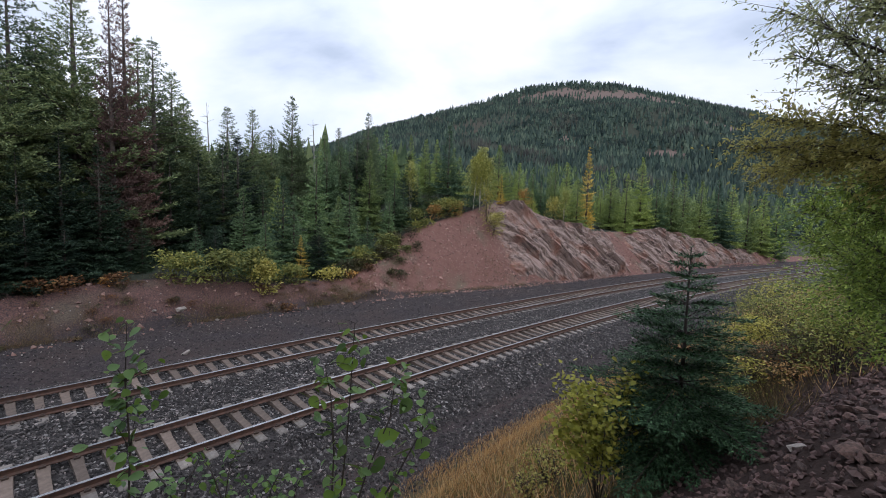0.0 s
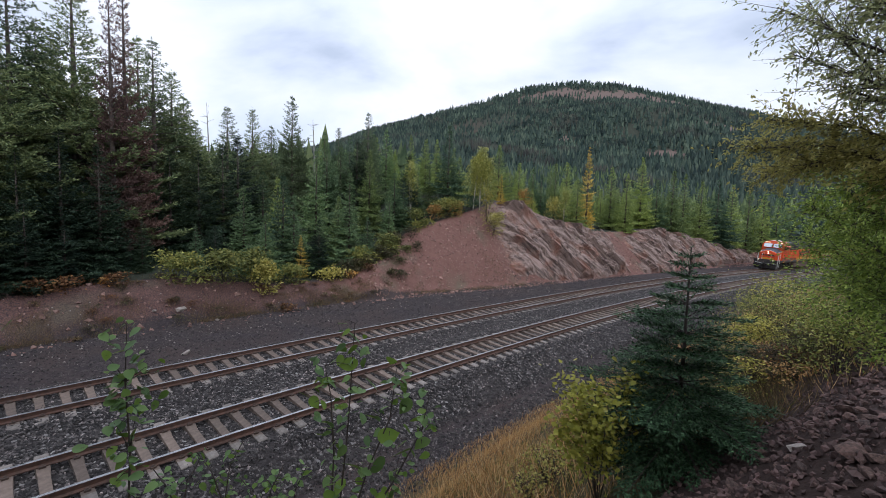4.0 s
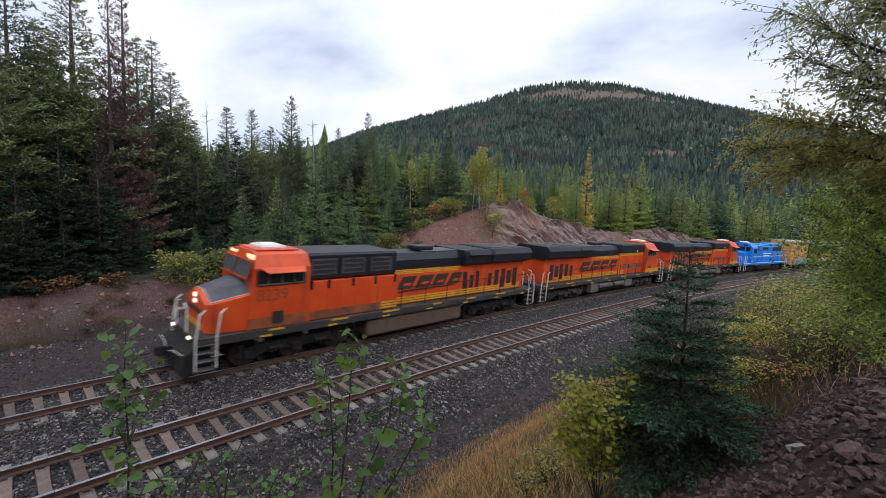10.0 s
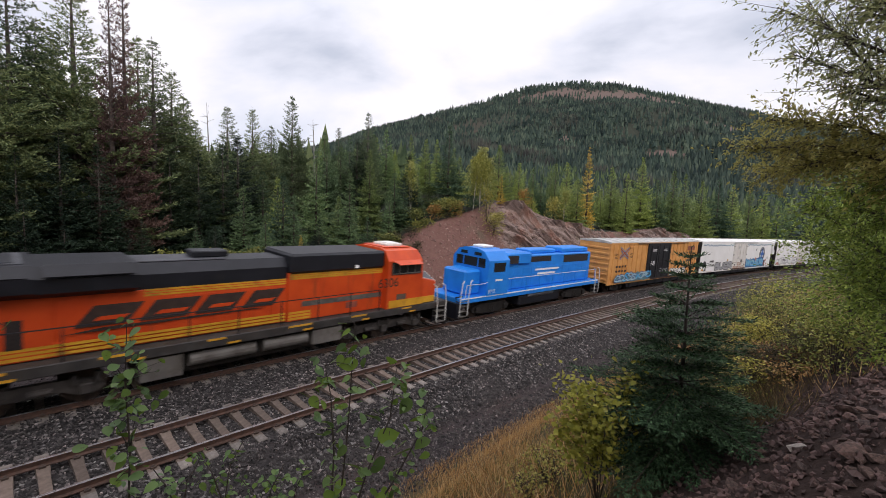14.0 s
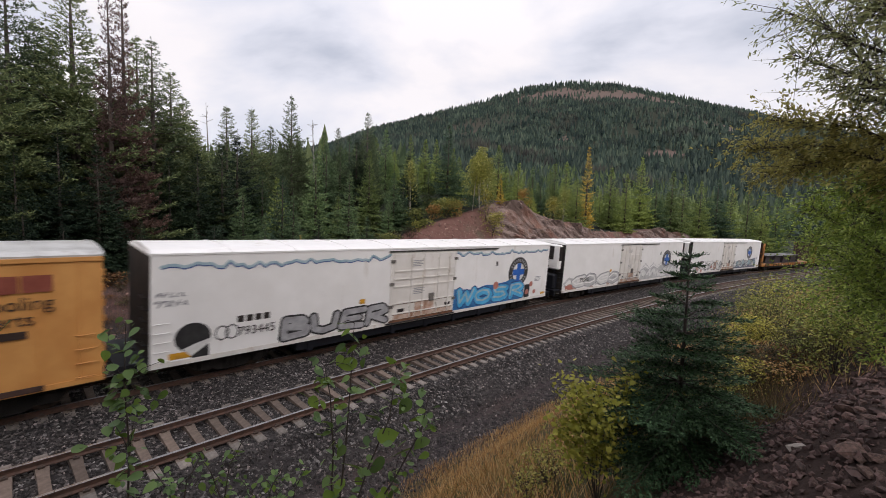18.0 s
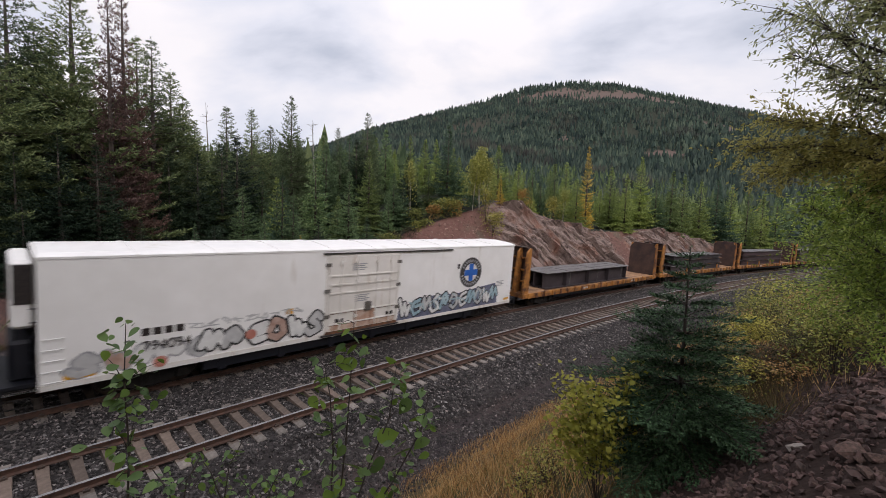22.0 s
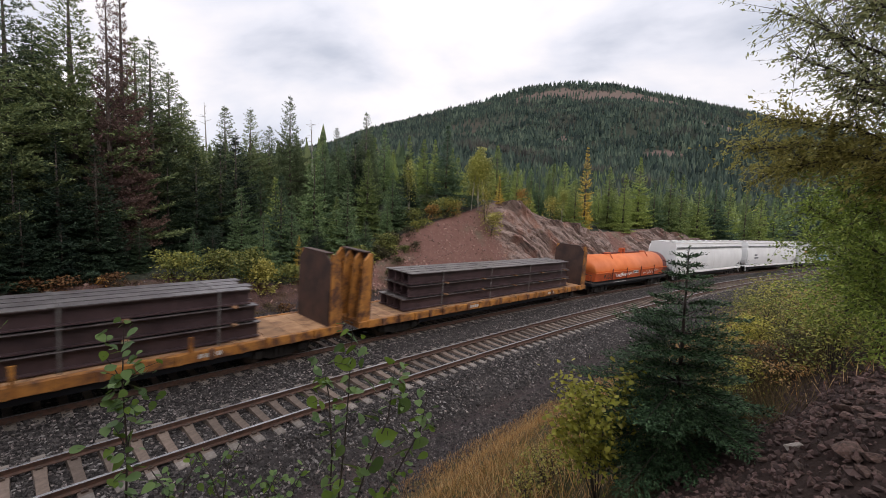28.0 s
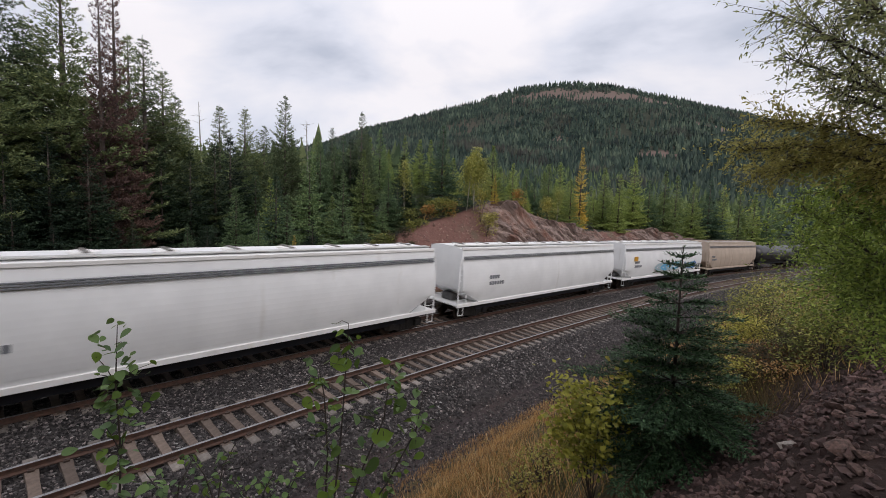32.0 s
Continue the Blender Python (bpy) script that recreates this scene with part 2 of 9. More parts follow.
# ---- mesh helpers ----
def part(name, bm, material, parent=None, label="", smooth=False):
    """Links a bmesh, or a mesh, as one object under a thing or part."""
    if isinstance(bm, bpy.types.Mesh):
        me = bm
    else:
        me = bpy.data.meshes.new(name)
        bmesh.ops.recalc_face_normals(bm, faces=bm.faces)
        bm.to_mesh(me)
        bm.free()
        if smooth:
            me.polygons.foreach_set("use_smooth", [True] * len(me.polygons))
    if material and not me.materials:
        me.materials.append(material)
    ob = new(name, me)
    if parent:
        ob.parent = parent
    if label:
        ob["label"] = label
    return ob


def mesh_of(name, verts, faces, material=None, smooth=False):
    me = bpy.data.meshes.new(name)
    me.from_pydata([tuple(v) for v in verts], [], [tuple(f) for f in faces])
    if smooth:
        me.polygons.foreach_set("use_smooth", [True] * len(me.polygons))
    if material:
        me.materials.append(material)
    me.update()
    return me


def box(bm, x0, x1, y0, y1, z0, z1, bevel=0.0, m=None):
    r = bmesh.ops.create_cube(bm, size=1.0)
    vs = r["verts"]
    for v in vs:
        v.co = Vector(((x0 + x1) / 2 + v.co.x * (x1 - x0), (y0 + y1) / 2 + v.co.y * (y1 - y0), (z0 + z1) / 2 + v.co.z * (z1 - z0)))
    if bevel:
        es = list({e for v in vs for e in v.link_edges})
        out = bmesh.ops.bevel(bm, geom=es, offset=bevel, segments=1, affect="EDGES", profile=0.5)
        vs = list({v for f in out["faces"] for v in f.verts} | {v for v in vs if v.is_valid})
    if m is not None:
        bmesh.ops.transform(bm, matrix=m, verts=vs)
    return vs


def loft(bm, rings, caps=True, closed=True):
    """Skins rings of points (each a list of 3D points of equal count)."""
    rv = [[bm.verts.new(p) for p in r] for r in rings]
    k = len(rings[0])
    for a, b in zip(rv[:-1], rv[1:]):
        for i in range(k if closed else k - 1):
            j = (i + 1) % k
            bm.faces.new((a[i], a[j], b[j], b[i]))
    if caps:
        bm.faces.new(rv[0])
        bm.faces.new(list(reversed(rv[-1])))
    return rv


def extrude_x(bm, outline, x0, x1):
    """A prism along x from a (y, z) outline."""
    return loft(bm, [[(x0, y, z) for y, z in outline], [(x1, y, z) for y, z in outline]])


def extrude_y(bm, outline, y0, y1):
    """A prism along y from an (x, z) outline."""
    return loft(bm, [[(x, y0, z) for x, z in outline], [(x, y1, z) for x, z in outline]])


def tube(bm, pts, r, sides=6):
    """A round bar along points."""
    pts = [Vector(p) for p in pts]
    rings = []
    for i, p in enumerate(pts):
        d = (pts[min(i + 1, len(pts) - 1)] - pts[max(i - 1, 0)]).normalized()
        u = d.orthogonal().normalized()
        v = d.cross(u)
        if i and rings:
            # keep rings aligned with the one before
            ref = (Vector(rings[-1][0]) - pts[i - 1])
            u = (ref - d * ref.dot(d)).normalized()
            v = d.cross(u)
        rr = r[i] if isinstance(r, (list, tuple)) else r
        rings.append([p + (u * math.cos(2 * math.pi * k / sides) + v * math.sin(2 * math.pi * k / sides)) * rr for k in range(sides)])
    loft(bm, rings)


def disc(bm, c, axis, r, depth, sides=16, r2=None):
    c, axis = Vector(c), Vector(axis).normalized()
    u = axis.orthogonal().normalized()
    v = axis.cross(u)
    ring = lambda o, q: [c + axis * o + (u * math.cos(2 * math.pi * k / sides) + v * math.sin(2 * math.pi * k / sides)) * q for k in range(sides)]
    loft(bm, [ring(-depth / 2, r), ring(depth / 2, r if r2 is None else r2)])


# ---- ground: one sheet from the bank to the mountain ----
def steps(*spans):
    out = []
    for a, b, d in spans:
        k = max(1, int(round((b - a) / d)))
        out += list(np.linspace(a, b, k, endpoint=False))
    return np.array(out + [spans[-1][1]])


GS = steps((-1600, -300, 130), (-300, -60, 20), (-60, -20, 2), (-20, 12, 0.5), (12, 70, 0.55), (70, 110, 1.5), (110, 300, 12), (300, 700, 25), (700, 2200, 75))
GN = steps((-250, -40, 30), (-40, -16, 3), (-16, -2.5, 0.3), (-2.5, 10, 0.5), (10, 24, 0.4), (24, 60, 3), (60, 200, 12), (200, 1300, 22), (1300, 2600, 130))
gs, gn = np.meshgrid(GS, GN, indexing="ij")
gx, gy, _t = spot(gs, gn)
gz = height(gx, gy, gs, gn)
na, nb = gs.shape
idx = np.arange(na * nb).reshape(na, nb)
quads = np.stack([idx[:-1, :-1], idx[1:, :-1], idx[1:, 1:], idx[:-1, 1:]], -1).reshape(-1, 4)
gme = bpy.data.meshes.new("ground")
gme.from_pydata(np.stack([gx, gy, gz], -1).reshape(-1, 3).tolist(), [], quads.tolist())
gme.polygons.foreach_set("use_smooth", [True] * len(gme.polygons))


def band(v, a, b, soft):
    return np.clip((v - a) / soft + 0.5, 0, 1) * np.clip((b - v) / soft + 0.5, 0, 1)


g_ = gauge_of(gs)
foot_, crest_ = np.interp(gs, FOOT_S, FOOT_N), np.interp(gs, CREST_S, CREST_Z)
z_ballast = band(gn, -3.0, 100, 0.6) * np.clip((g_ + 2.9 - gn) / 0.8 + 0.5, 0, 1)
up_ = (gn - foot_) / (1.2 + np.clip(crest_, 0.5, 9) * 0.62)
z_scree = np.clip(up_ * 5 + 0.7, 0, 1) * np.clip((1.35 - up_) * 4, 0, 1)
z_scree = z_scree * (1 - .5 * np.clip((9 - gs) / 6, 0, 1))
z_rock = z_scree * np.clip(np.exp(-(((gs - 32) / 9) ** 2)) * 1.35 + np.exp(-(((gs - 56) / 8) ** 2)) * 0.9, 0, 1) * np.clip(up_ * 3, 0, 1)
z_grass = np.clip((-4.6 - gn) / 1.0 + 0.5, 0, 1) * (1 - 0.85 * band(gs, -10.5, -1.5, 2.5) * np.clip((-11.0 - gn) / 1.0 + 0.5, 0, 1))
z_forest = np.clip((up_ - 1.15) * 4, 0, 1) * (gn > 10)
# brown clearings high on the mountain
CLEARINGS = [(175, 925, 38, 22), (245, 930, 45, 24), (345, 890, 75, 42), (440, 925, 60, 30), (360, 570, 26, 12), (240, 470, 18, 20), (160, 586, 14, 9)]


def cleared(x, y):
    """1 inside a brown clearing on the mountain, falling to 0 round it."""
    d = np.min([np.hypot((x - a) / u, (y - b) / v) for a, b, u, v in CLEARINGS], 0)
    return np.clip(1.75 - d - .5 * fbm(x * .03, y * .03, 51, 3), 0, 1)


z_clear = cleared(gx, gy) * (gn > 200)
z_talus = band(gs, -10.5, -1.5, 2.5) * np.clip((-11.0 - gn) / 1.0 + 0.5, 0, 1)
for nm, chans in (("zone_a", (z_ballast, z_scree, z_rock)), ("zone_b", (z_grass, z_forest, z_talus)), ("zone_c", (z_clear, z_clear, z_clear))):
    at = gme.color_attributes.new(nm, "FLOAT_COLOR", "POINT")
    at.data.foreach_set("color", np.stack([c.ravel() for c in chans] + [np.ones(gs.size)], -1).ravel().astype(np.float32))


def ground_material():
    m, nt, bs = base_nodes("ground_earth")
    pos = nt.nodes.new("ShaderNodeTexCoord").outputs["Object"]

    def zones(name):
        a = nt.nodes.new("ShaderNodeVertexColor")
        a.layer_name = name
        s = nt.nodes.new("ShaderNodeSeparateColor")
        nt.links.new(a.outputs["Color"], s.inputs[0])
        return s.outputs

    za, zb, zc = zones("zone_a"), zones("zone_b"), zones("zone_c")
    fine, mid, big = noisy(nt, pos, 16, 6, 0.7), noisy(nt, pos, 2.2, 5, 0.6), noisy(nt, pos, 0.35, 4, 0.55)
    vor = nt.nodes.new("ShaderNodeTexVoronoi")
    vor.inputs["Scale"].default_value = 13.0
    nt.links.new(pos, vor.inputs["Vector"])
    cell = nt.nodes.new("ShaderNodeSeparateColor")
    nt.links.new(vor.outputs["Color"], cell.inputs[0])
    edge = mathn(nt, "MULTIPLY", mathn(nt, "SUBTRACT", fine, 0.5), 0.9)

    def mask(z, extra=None):
        v = mathn(nt, "ADD", z, edge if extra is None else extra)
        return ramp(nt, v, [(0.4, (0, 0, 0)), (0.6, (1, 1, 1))])

    dirt = blend(nt, mid, (0.02, 0.0172, 0.019), (0.054, 0.044, 0.046))
    dirt = blend(nt, ramp(nt, cell.outputs[1], [(0.55, (0, 0, 0)), (1.0, (0.8, 0.8, 0.8))]), dirt, (0.085, 0.07, 0.068))
    dirt = blend(nt, ramp(nt, big, [(0.4, (0, 0, 0)), (0.65, (1, 1, 1))]), dirt, (0.058, 0.043, 0.04))
    ball = ramp(nt, cell.outputs[0], [(0.0, (0.01, 0.0093, 0.0092)), (0.6, (0.033, 0.0295, 0.029)), (0.9, (0.098, 0.088, 0.085)), (1.0, (0.31, 0.295, 0.28))])
    ball = blend(nt, ramp(nt, big, [(0.45, (0, 0, 0)), (0.7, (1, 1, 1))]), ball, (0.045, 0.039, 0.038))
    scree = blend(nt, mid, (0.1, 0.05, 0.041), (0.235, 0.128, 0.105))
    scree = blend(nt, ramp(nt, fine, [(0.62, (0, 0, 0)), (0.78, (1, 1, 1))]), scree, (0.36, 0.25, 0.21))
    scree = blend(nt, ramp(nt, big, [(0.52, (0, 0, 0)), (0.7, (1, 1, 1))]), scree, (0.13, 0.105, 0.075))
    wv = nt.nodes.new("ShaderNodeTexNoise")
    wv.inputs["Scale"].default_value, wv.inputs["Detail"].default_value = 1.0, 8.0
    mp = nt.nodes.new("ShaderNodeMapping")
    mp.inputs["Rotation"].default_value = (0, 0.85, 0.9)
    mp.inputs["Scale"].default_value = (0.5, 3.2, 3.2)
    nt.links.new(pos, mp.inputs["Vector"])
    nt.links.new(mp.outputs[0], wv.inputs["Vector"])
    rock = ramp(nt, wv.outputs["Fac"], [(0.3, (0.06, 0.044, 0.038)), (0.45, (0.15, 0.105, 0.09)), (0.6, (0.25, 0.18, 0.152)), (0.75, (0.22, 0.135, 0.112))])
    grass = ramp(nt, mid, [(0.3, (0.05, 0.055, 0.022)), (0.5, (0.075, 0.06, 0.03)), (0.7, (0.12, 0.075, 0.04))])
    wood = ramp(nt, mid, [(0.3, (0.022, 0.03, 0.02)), (0.6, (0.042, 0.046, 0.032))])
    wood = blend(nt, ramp(nt, noisy(nt, pos, 0.012, 3), [(0.56, (0, 0, 0)), (0.66, (1, 1, 1))]), wood, (0.06, 0.048, 0.036))
    tal = blend(nt, fine, (0.02, 0.013, 0.011), (0.06, 0.038, 0.032))
    col = blend(nt, mask(za[0]), dirt, ball)
    col = blend(nt, mask(za[1]), col, scree)
    col = blend(nt, mask(za[2]), col, rock)
    col = blend(nt, mask(zb[1]), col, wood)
    col = blend(nt, mask(zc[0], mathn(nt, "MULTIPLY", mathn(nt, "SUBTRACT", noisy(nt, pos, 0.03, 4), 0.5), 1.2)), col, (0.135, 0.098, 0.083))
    col = blend(nt, mask(zb[0]), col, grass)
    col = blend(nt, mask(zb[2]), col, tal)
    nt.links.new(col, bs.inputs["Base Color"])
    bs.inputs["Roughness"].default_value = 0.95
    bs.inputs["Specular IOR Level"].default_value = 0.2
    hgt = mathn(nt, "ADD", mathn(nt, "MULTIPLY", vor.outputs["Distance"], -0.6), mathn(nt, "ADD", fine, mathn(nt, "MULTIPLY", wv.outputs["Fac"], 1.5)))
    bump(nt, bs, hgt, 0.7, 0.06)
    return m


ground = tagged(part("ground", gme, ground_material()), "ballast, red rocky cutting, grassy bank and wooded hillside", "ground", kind="structure")


# ---- tracks: rails on concrete ties ----
def track_offset(far):
    return (lambda s: gauge_of(s)) if far else (lambda s: 0.0 * s)


def rail_point(s, off, dn, z):
    """A point in a track's own frame: dn across from its centre, z over the low rail's head; canted."""
    n = off(s)
    x, y, t = spot(s, n + dn / swing(s))
    return float(x), float(y), float(fall(s) + CANT * (dn / 1.505 + 0.5) + z)


RAIL_OUTLINE = [(-.075, -.17), (.075, -.17), (.075, -.15), (.012, -.125), (.012, -.045), (.036, -.035), (.036, -.006), (-.036, -.006), (-.036, -.035), (-.012, -.045), (-.012, -.125), (-.075, -.15)]


def railway(far, name, label, s_range, tie_from, tie_to, phase):
    off = track_offset(far)
    root = tagged(new(name), label, "railway track", "parallel tracks")
    ss = np.arange(s_range[0], s_range[1] + 0.01, 1.0)
    for side in (-0.7525, 0.7525):
        verts, faces, tv, tf = [], [], [], []
        k = len(RAIL_OUTLINE)
        for i, s in enumerate(ss):
            verts += [rail_point(s, off, side + a, b) for a, b in RAIL_OUTLINE]
            tv += [rail_point(s, off, side + a, b) for a, b in ((-.036, -.006), (-.03, 0.0), (.03, 0.0), (.036, -.006))]
            if i:
                faces += [((i - 1) * k + j, (i - 1) * k + (j + 1) % k, i * k + (j + 1) % k, i * k + j) for j in range(k)]
                tf += [((i - 1) * 4 + j, (i - 1) * 4 + j + 1, i * 4 + j + 1, i * 4 + j) for j in range(3)]
        r = part("rail", mesh_of("rail", verts, faces, M_RAIL), None, root)
        part("rail_head", mesh_of("rail_head", tv, tf, M_RAILTOP), None, r, "worn bright running surface")
    # one tie: a concrete beam, deeper at the ends, with sloping shoulders
    bm = bmesh.new()
    rings = []
    for y, w, h in ((-1.295, .118, -.19), (-1.27, .125, -.175), (-.99, .125, -.172), (-.5, .118, -.172), (-.35, .105, -.20), (.35, .105, -.20), (.5, .118, -.172), (.99, .125, -.172), (1.27, .125, -.175), (1.295, .118, -.19)):
        rings.append([(-w - .02, y, -.40), (w + .02, y, -.40), (w, y, h), (-w, y, h)])
    loft(bm, rings)
    tie_me = bpy.data.meshes.new("tie")
    bmesh.ops.recalc_face_normals(bm, faces=bm.faces)
    bm.to_mesh(tie_me)
    bm.free()
    tie_me.materials.append(M_CONCRETE)
    tie_me.materials.append(M_TIE_END)
    for pf in tie_me.polygons:
        pf.material_index = int(abs(pf.center.y) > .98)
    cbm = bmesh.new()
    rng = random.Random(4 + far)
    s = tie_from + phase
    while s < tie_to:
        a, b = Vector(rail_point(s, off, -0.7525, 0)), Vector(rail_point(s, off, 0.7525, 0))
        yv = (b - a).normalized()
        xv = yv.cross(Vector((0, 0, 1))).normalized()
        m = Matrix((xv, yv, xv.cross(yv))).transposed().to_4x4()
        m.translation = (a + b) / 2 + yv * rng.uniform(-.02, .02)
        tie = new("tie", tie_me)
        tie.parent = root
        tie.matrix_local = m @ pose(0, 0, 0, 0, 0, rng.uniform(-1, 1))
        if s < 40:
            for y in (-.7525, .7525):
                for d in (-.12, .12):
                    box(cbm, -.06, .06, y + d - .035, y + d + .035, -.175, -.125, 0, m)
                    box(cbm, -.025, .025, y + d * .7 - .03, y + d * .7 + .03, -.15, -.11, 0, m)
        s += 0.59523
    tagged(part("rail_fastening", cbm, M_CLIP, root), kind="stuff")
    return root


railway(0, "railway_track", "rusty rails on concrete ties in grey ballast", (-60, 170), -26, 95, (-8.54469 + 26) % 0.59523)
railway(1, "railway_track", "rails on concrete ties beneath the passing train", (-60, 170), -24, 95, 0.2)


# loose ballast stones between and beside the tracks
def stones(name, count, place, sizes, material, seed, label, category, bias=1.0):
    rng = np.random.default_rng(seed)
    base = np.array([(1, 0, 0), (-1, 0, 0), (0, 1, 0), (0, -1, 0), (0, 0, 1), (0, 0, -1)], float)
    tri = np.array([(0, 2, 4), (2, 1, 4), (1, 3, 4), (3, 0, 4), (2, 0, 5), (1, 2, 5), (3, 1, 5), (0, 3, 5)])
    P = place(rng, count)
    k = len(P)
    sz = (sizes[0] + (sizes[1] - sizes[0]) * rng.random((k, 1, 1)) ** bias) * rng.uniform(0.55, 1.2, (k, 1, 3))
    a = rng.uniform(0, 2 * np.pi, (k, 3))
    v = base[None] * (1 + rng.uniform(-.35, .35, (k, 6, 1))) * sz
    for ax in range(3):
        c, s = np.cos(a[:, ax])[:, None], np.sin(a[:, ax])[:, None]
        i, j = [(0, 1), (1, 2), (2, 0)][ax]
        vi, vj = v[:, :, i].copy(), v[:, :, j].copy()
        v[:, :, i], v[:, :, j] = c * vi - s * vj, s * vi + c * vj
    v += P[:, None, :]
    f = (tri[None] + (np.arange(k) * 6)[:, None, None]).reshape(-1, 3)
    me = bpy.data.meshes.new(name)
    me.from_pydata(v.reshape(-1, 3).tolist(), [], f.tolist())
    me.materials.append(material)
    return tagged(new(name, me), label, category, kind="stuff")


def ballast_places(rng, count):
    s = -16 + 62 * rng.beta(1.0, 1.9, count)
    n = rng.uniform(-4.3, 8.4, count)
    d = np.minimum(np.abs(np.abs(n) - .7525), np.abs(np.abs(n - gauge_of(s)) - .7525))
    ok = d > .1
    s, n = s[ok], n[ok]
    x, y, t = spot(s, n)
    return np.stack([x, y, height(x, y, s, n) + 0.005], -1)


stones("ballast_stones", 84000, ballast_places, (0.022, 0.055), M_STONE, 5, "crushed dark grey ballast stones around the tracks", "ballast")


# ---- the train ----
M_ORANGE = surface("orange_loco_paint", (0.56, 0.056, 0.008), (0.67, 0.08, 0.012), 1.2, 0.42, 0, (0.2, 0.045, 0.02), 0.9, 0.58, 30, 0.05, streak=True)
M_YELLOW = surface("yellow_stripe_paint", (0.55, 0.27, 0.02), (0.7, 0.36, 0.03), 1.5, 0.45, 0, (0.2, 0.1, 0.035), 1.3, 0.55, 30, 0.05)
M_BLACK = surface("black_roof_paint", (0.004, 0.005, 0.009), (0.010, 0.011, 0.017), 1.5, 0.5, 0, (0.022, 0.021, 0.022), 0.9, 0.62, 30, 0.05)
M_ROOFGREY = surface("dusty_grey_roof", (0.05, 0.052, 0.06), (0.085, 0.088, 0.1), 1.5, 0.5, 0, (0.03, 0.028, 0.03), 1.1, 0.5, 30, 0.1)
M_SILL = surface("grey_sill_paint", (0.026, 0.024, 0.023), (0.055, 0.05, 0.046), 2.0, 0.6, 0, (0.04, 0.03, 0.024), 1.4, 0.5, 30, 0.1)
M_TRUCK = surface("grimy_truck_steel", (0.008, 0.007, 0.006), (0.02, 0.016, 0.014), 3.0, 0.75, 0.2, (0.05, 0.032, 0.022), 2.0, 0.58, 40, 0.3)
M_TRUCK_GREY = surface("dusty_truck_steel", (0.028, 0.024, 0.022), (0.06, 0.051, 0.045), 3.0, 0.75, 0.1, (0.015, 0.012, 0.01), 2.0, 0.5, 40, 0.3)
M_WHEEL = surface("wheel_steel", (0.06, 0.045, 0.04), (0.12, 0.09, 0.07), 5, 0.5, 0.6)
M_TANKGREY = surface("grey_air_tank", (0.11, 0.10, 0.09), (0.17, 0.158, 0.142), 2.0, 0.55, 0, (0.06, 0.048, 0.036), 1.5, 0.5)
M_FUEL = surface("brown_dusty_fuel_tank", (0.09, 0.06, 0.042), (0.14, 0.09, 0.065), 1.5, 0.7, 0, (0.05, 0.034, 0.025), 1.5, 0.5)
M_GRILLE = surface("dark_grille", (0.012, 0.01, 0.01), (0.035, 0.025, 0.022), 14, 0.6)
M_WHITE_RAIL = surface("white_stanchion_paint", (0.5, 0.49, 0.46), (0.68, 0.67, 0.63), 4, 0.5, 0, (0.25, 0.2, 0.16), 3, 0.6)
M_GLASS = surface("cab_window_glass", (0.012, 0.014, 0.016), (0.022, 0.025, 0.028), 1, 0.06)
M_SCREEN = surface("coated_windscreen_glass", (0.5, 0.54, 0.58), (0.56, 0.6, 0.64), 1, 0.07, 0.85)
M_MARK = surface("dark_lettering_paint", (0.035, 0.022, 0.018), (0.055, 0.035, 0.028), 4, 0.5)
M_LAMP = glow("lit_headlamp", (1.0, 0.86, 0.62), 1.8)
M_GRIME = surface("road_grime_on_orange", (0.2, 0.055, 0.022), (0.34, 0.09, 0.03), 2.2, 0.6, 0, (0.09, 0.045, 0.03), 1.8, 0.48)
M_BOARD = glow("lit_number_board", (1.0, 0.75, 0.4), 0.9)
M_BLUE = surface("bright_blue_paint", (0.006, 0.19, 0.66), (0.011, 0.24, 0.76), 1.2, 0.38, 0, (0.015, 0.10, 0.34), 1.1, 0.66, 30, 0.05)
M_BLUEROOF = surface("blue_roof_paint", (0.008, 0.21, 0.7), (0.014, 0.26, 0.8), 1.2, 0.4, 0, (0.02, 0.11, 0.36), 1.1, 0.62)
M_TAN = surface("tan_boxcar_paint", (0.60, 0.27, 0.075), (0.70, 0.345, 0.105), 1.2, 0.55, 0, (0.42, 0.17, 0.05), 0.8, 0.58, 30, 0.06, streak=True)
M_DOORBLACK = surface("black_door_paint", (0.004, 0.004, 0.007), (0.010, 0.010, 0.013), 2, 0.6, 0, (0.035, 0.026, 0.022), 1.3, 0.68)
M_ROOFLIGHT = surface("galvanised_roof", (0.45, 0.45, 0.43), (0.6, 0.6, 0.58), 1.3, 0.45, 0.25, (0.3, 0.28, 0.25), 1.0, 0.55)
M_WHITE = surface("white_reefer_paint", (0.80, 0.79, 0.765), (0.86, 0.85, 0.83), 0.9, 0.5, 0, (0.58, 0.53, 0.46), 0.7, 0.6, 30, 0.05, streak=True)
M_WHITE_DIRTY = surface("rust_streaked_white_paint", (0.66, 0.63, 0.58), (0.76, 0.73, 0.69), 1.1, 0.55, 0, (0.40, 0.27, 0.17), 1.0, 0.58, 30, 0.05, streak=True)
M_DOORRUST = surface("rusted_white_door_paint", (0.42, 0.25, 0.17), (0.66, 0.56, 0.48), 2.2, 0.65, 0, (0.2, 0.085, 0.045), 1.8, 0.52, 30, 0.1, streak=True)
M_WHITEROOF = surface("white_roof_paint", (0.80, 0.79, 0.77), (0.86, 0.85, 0.83), 1.2, 0.45, 0, (0.6, 0.57, 0.5), 0.8, 0.6)
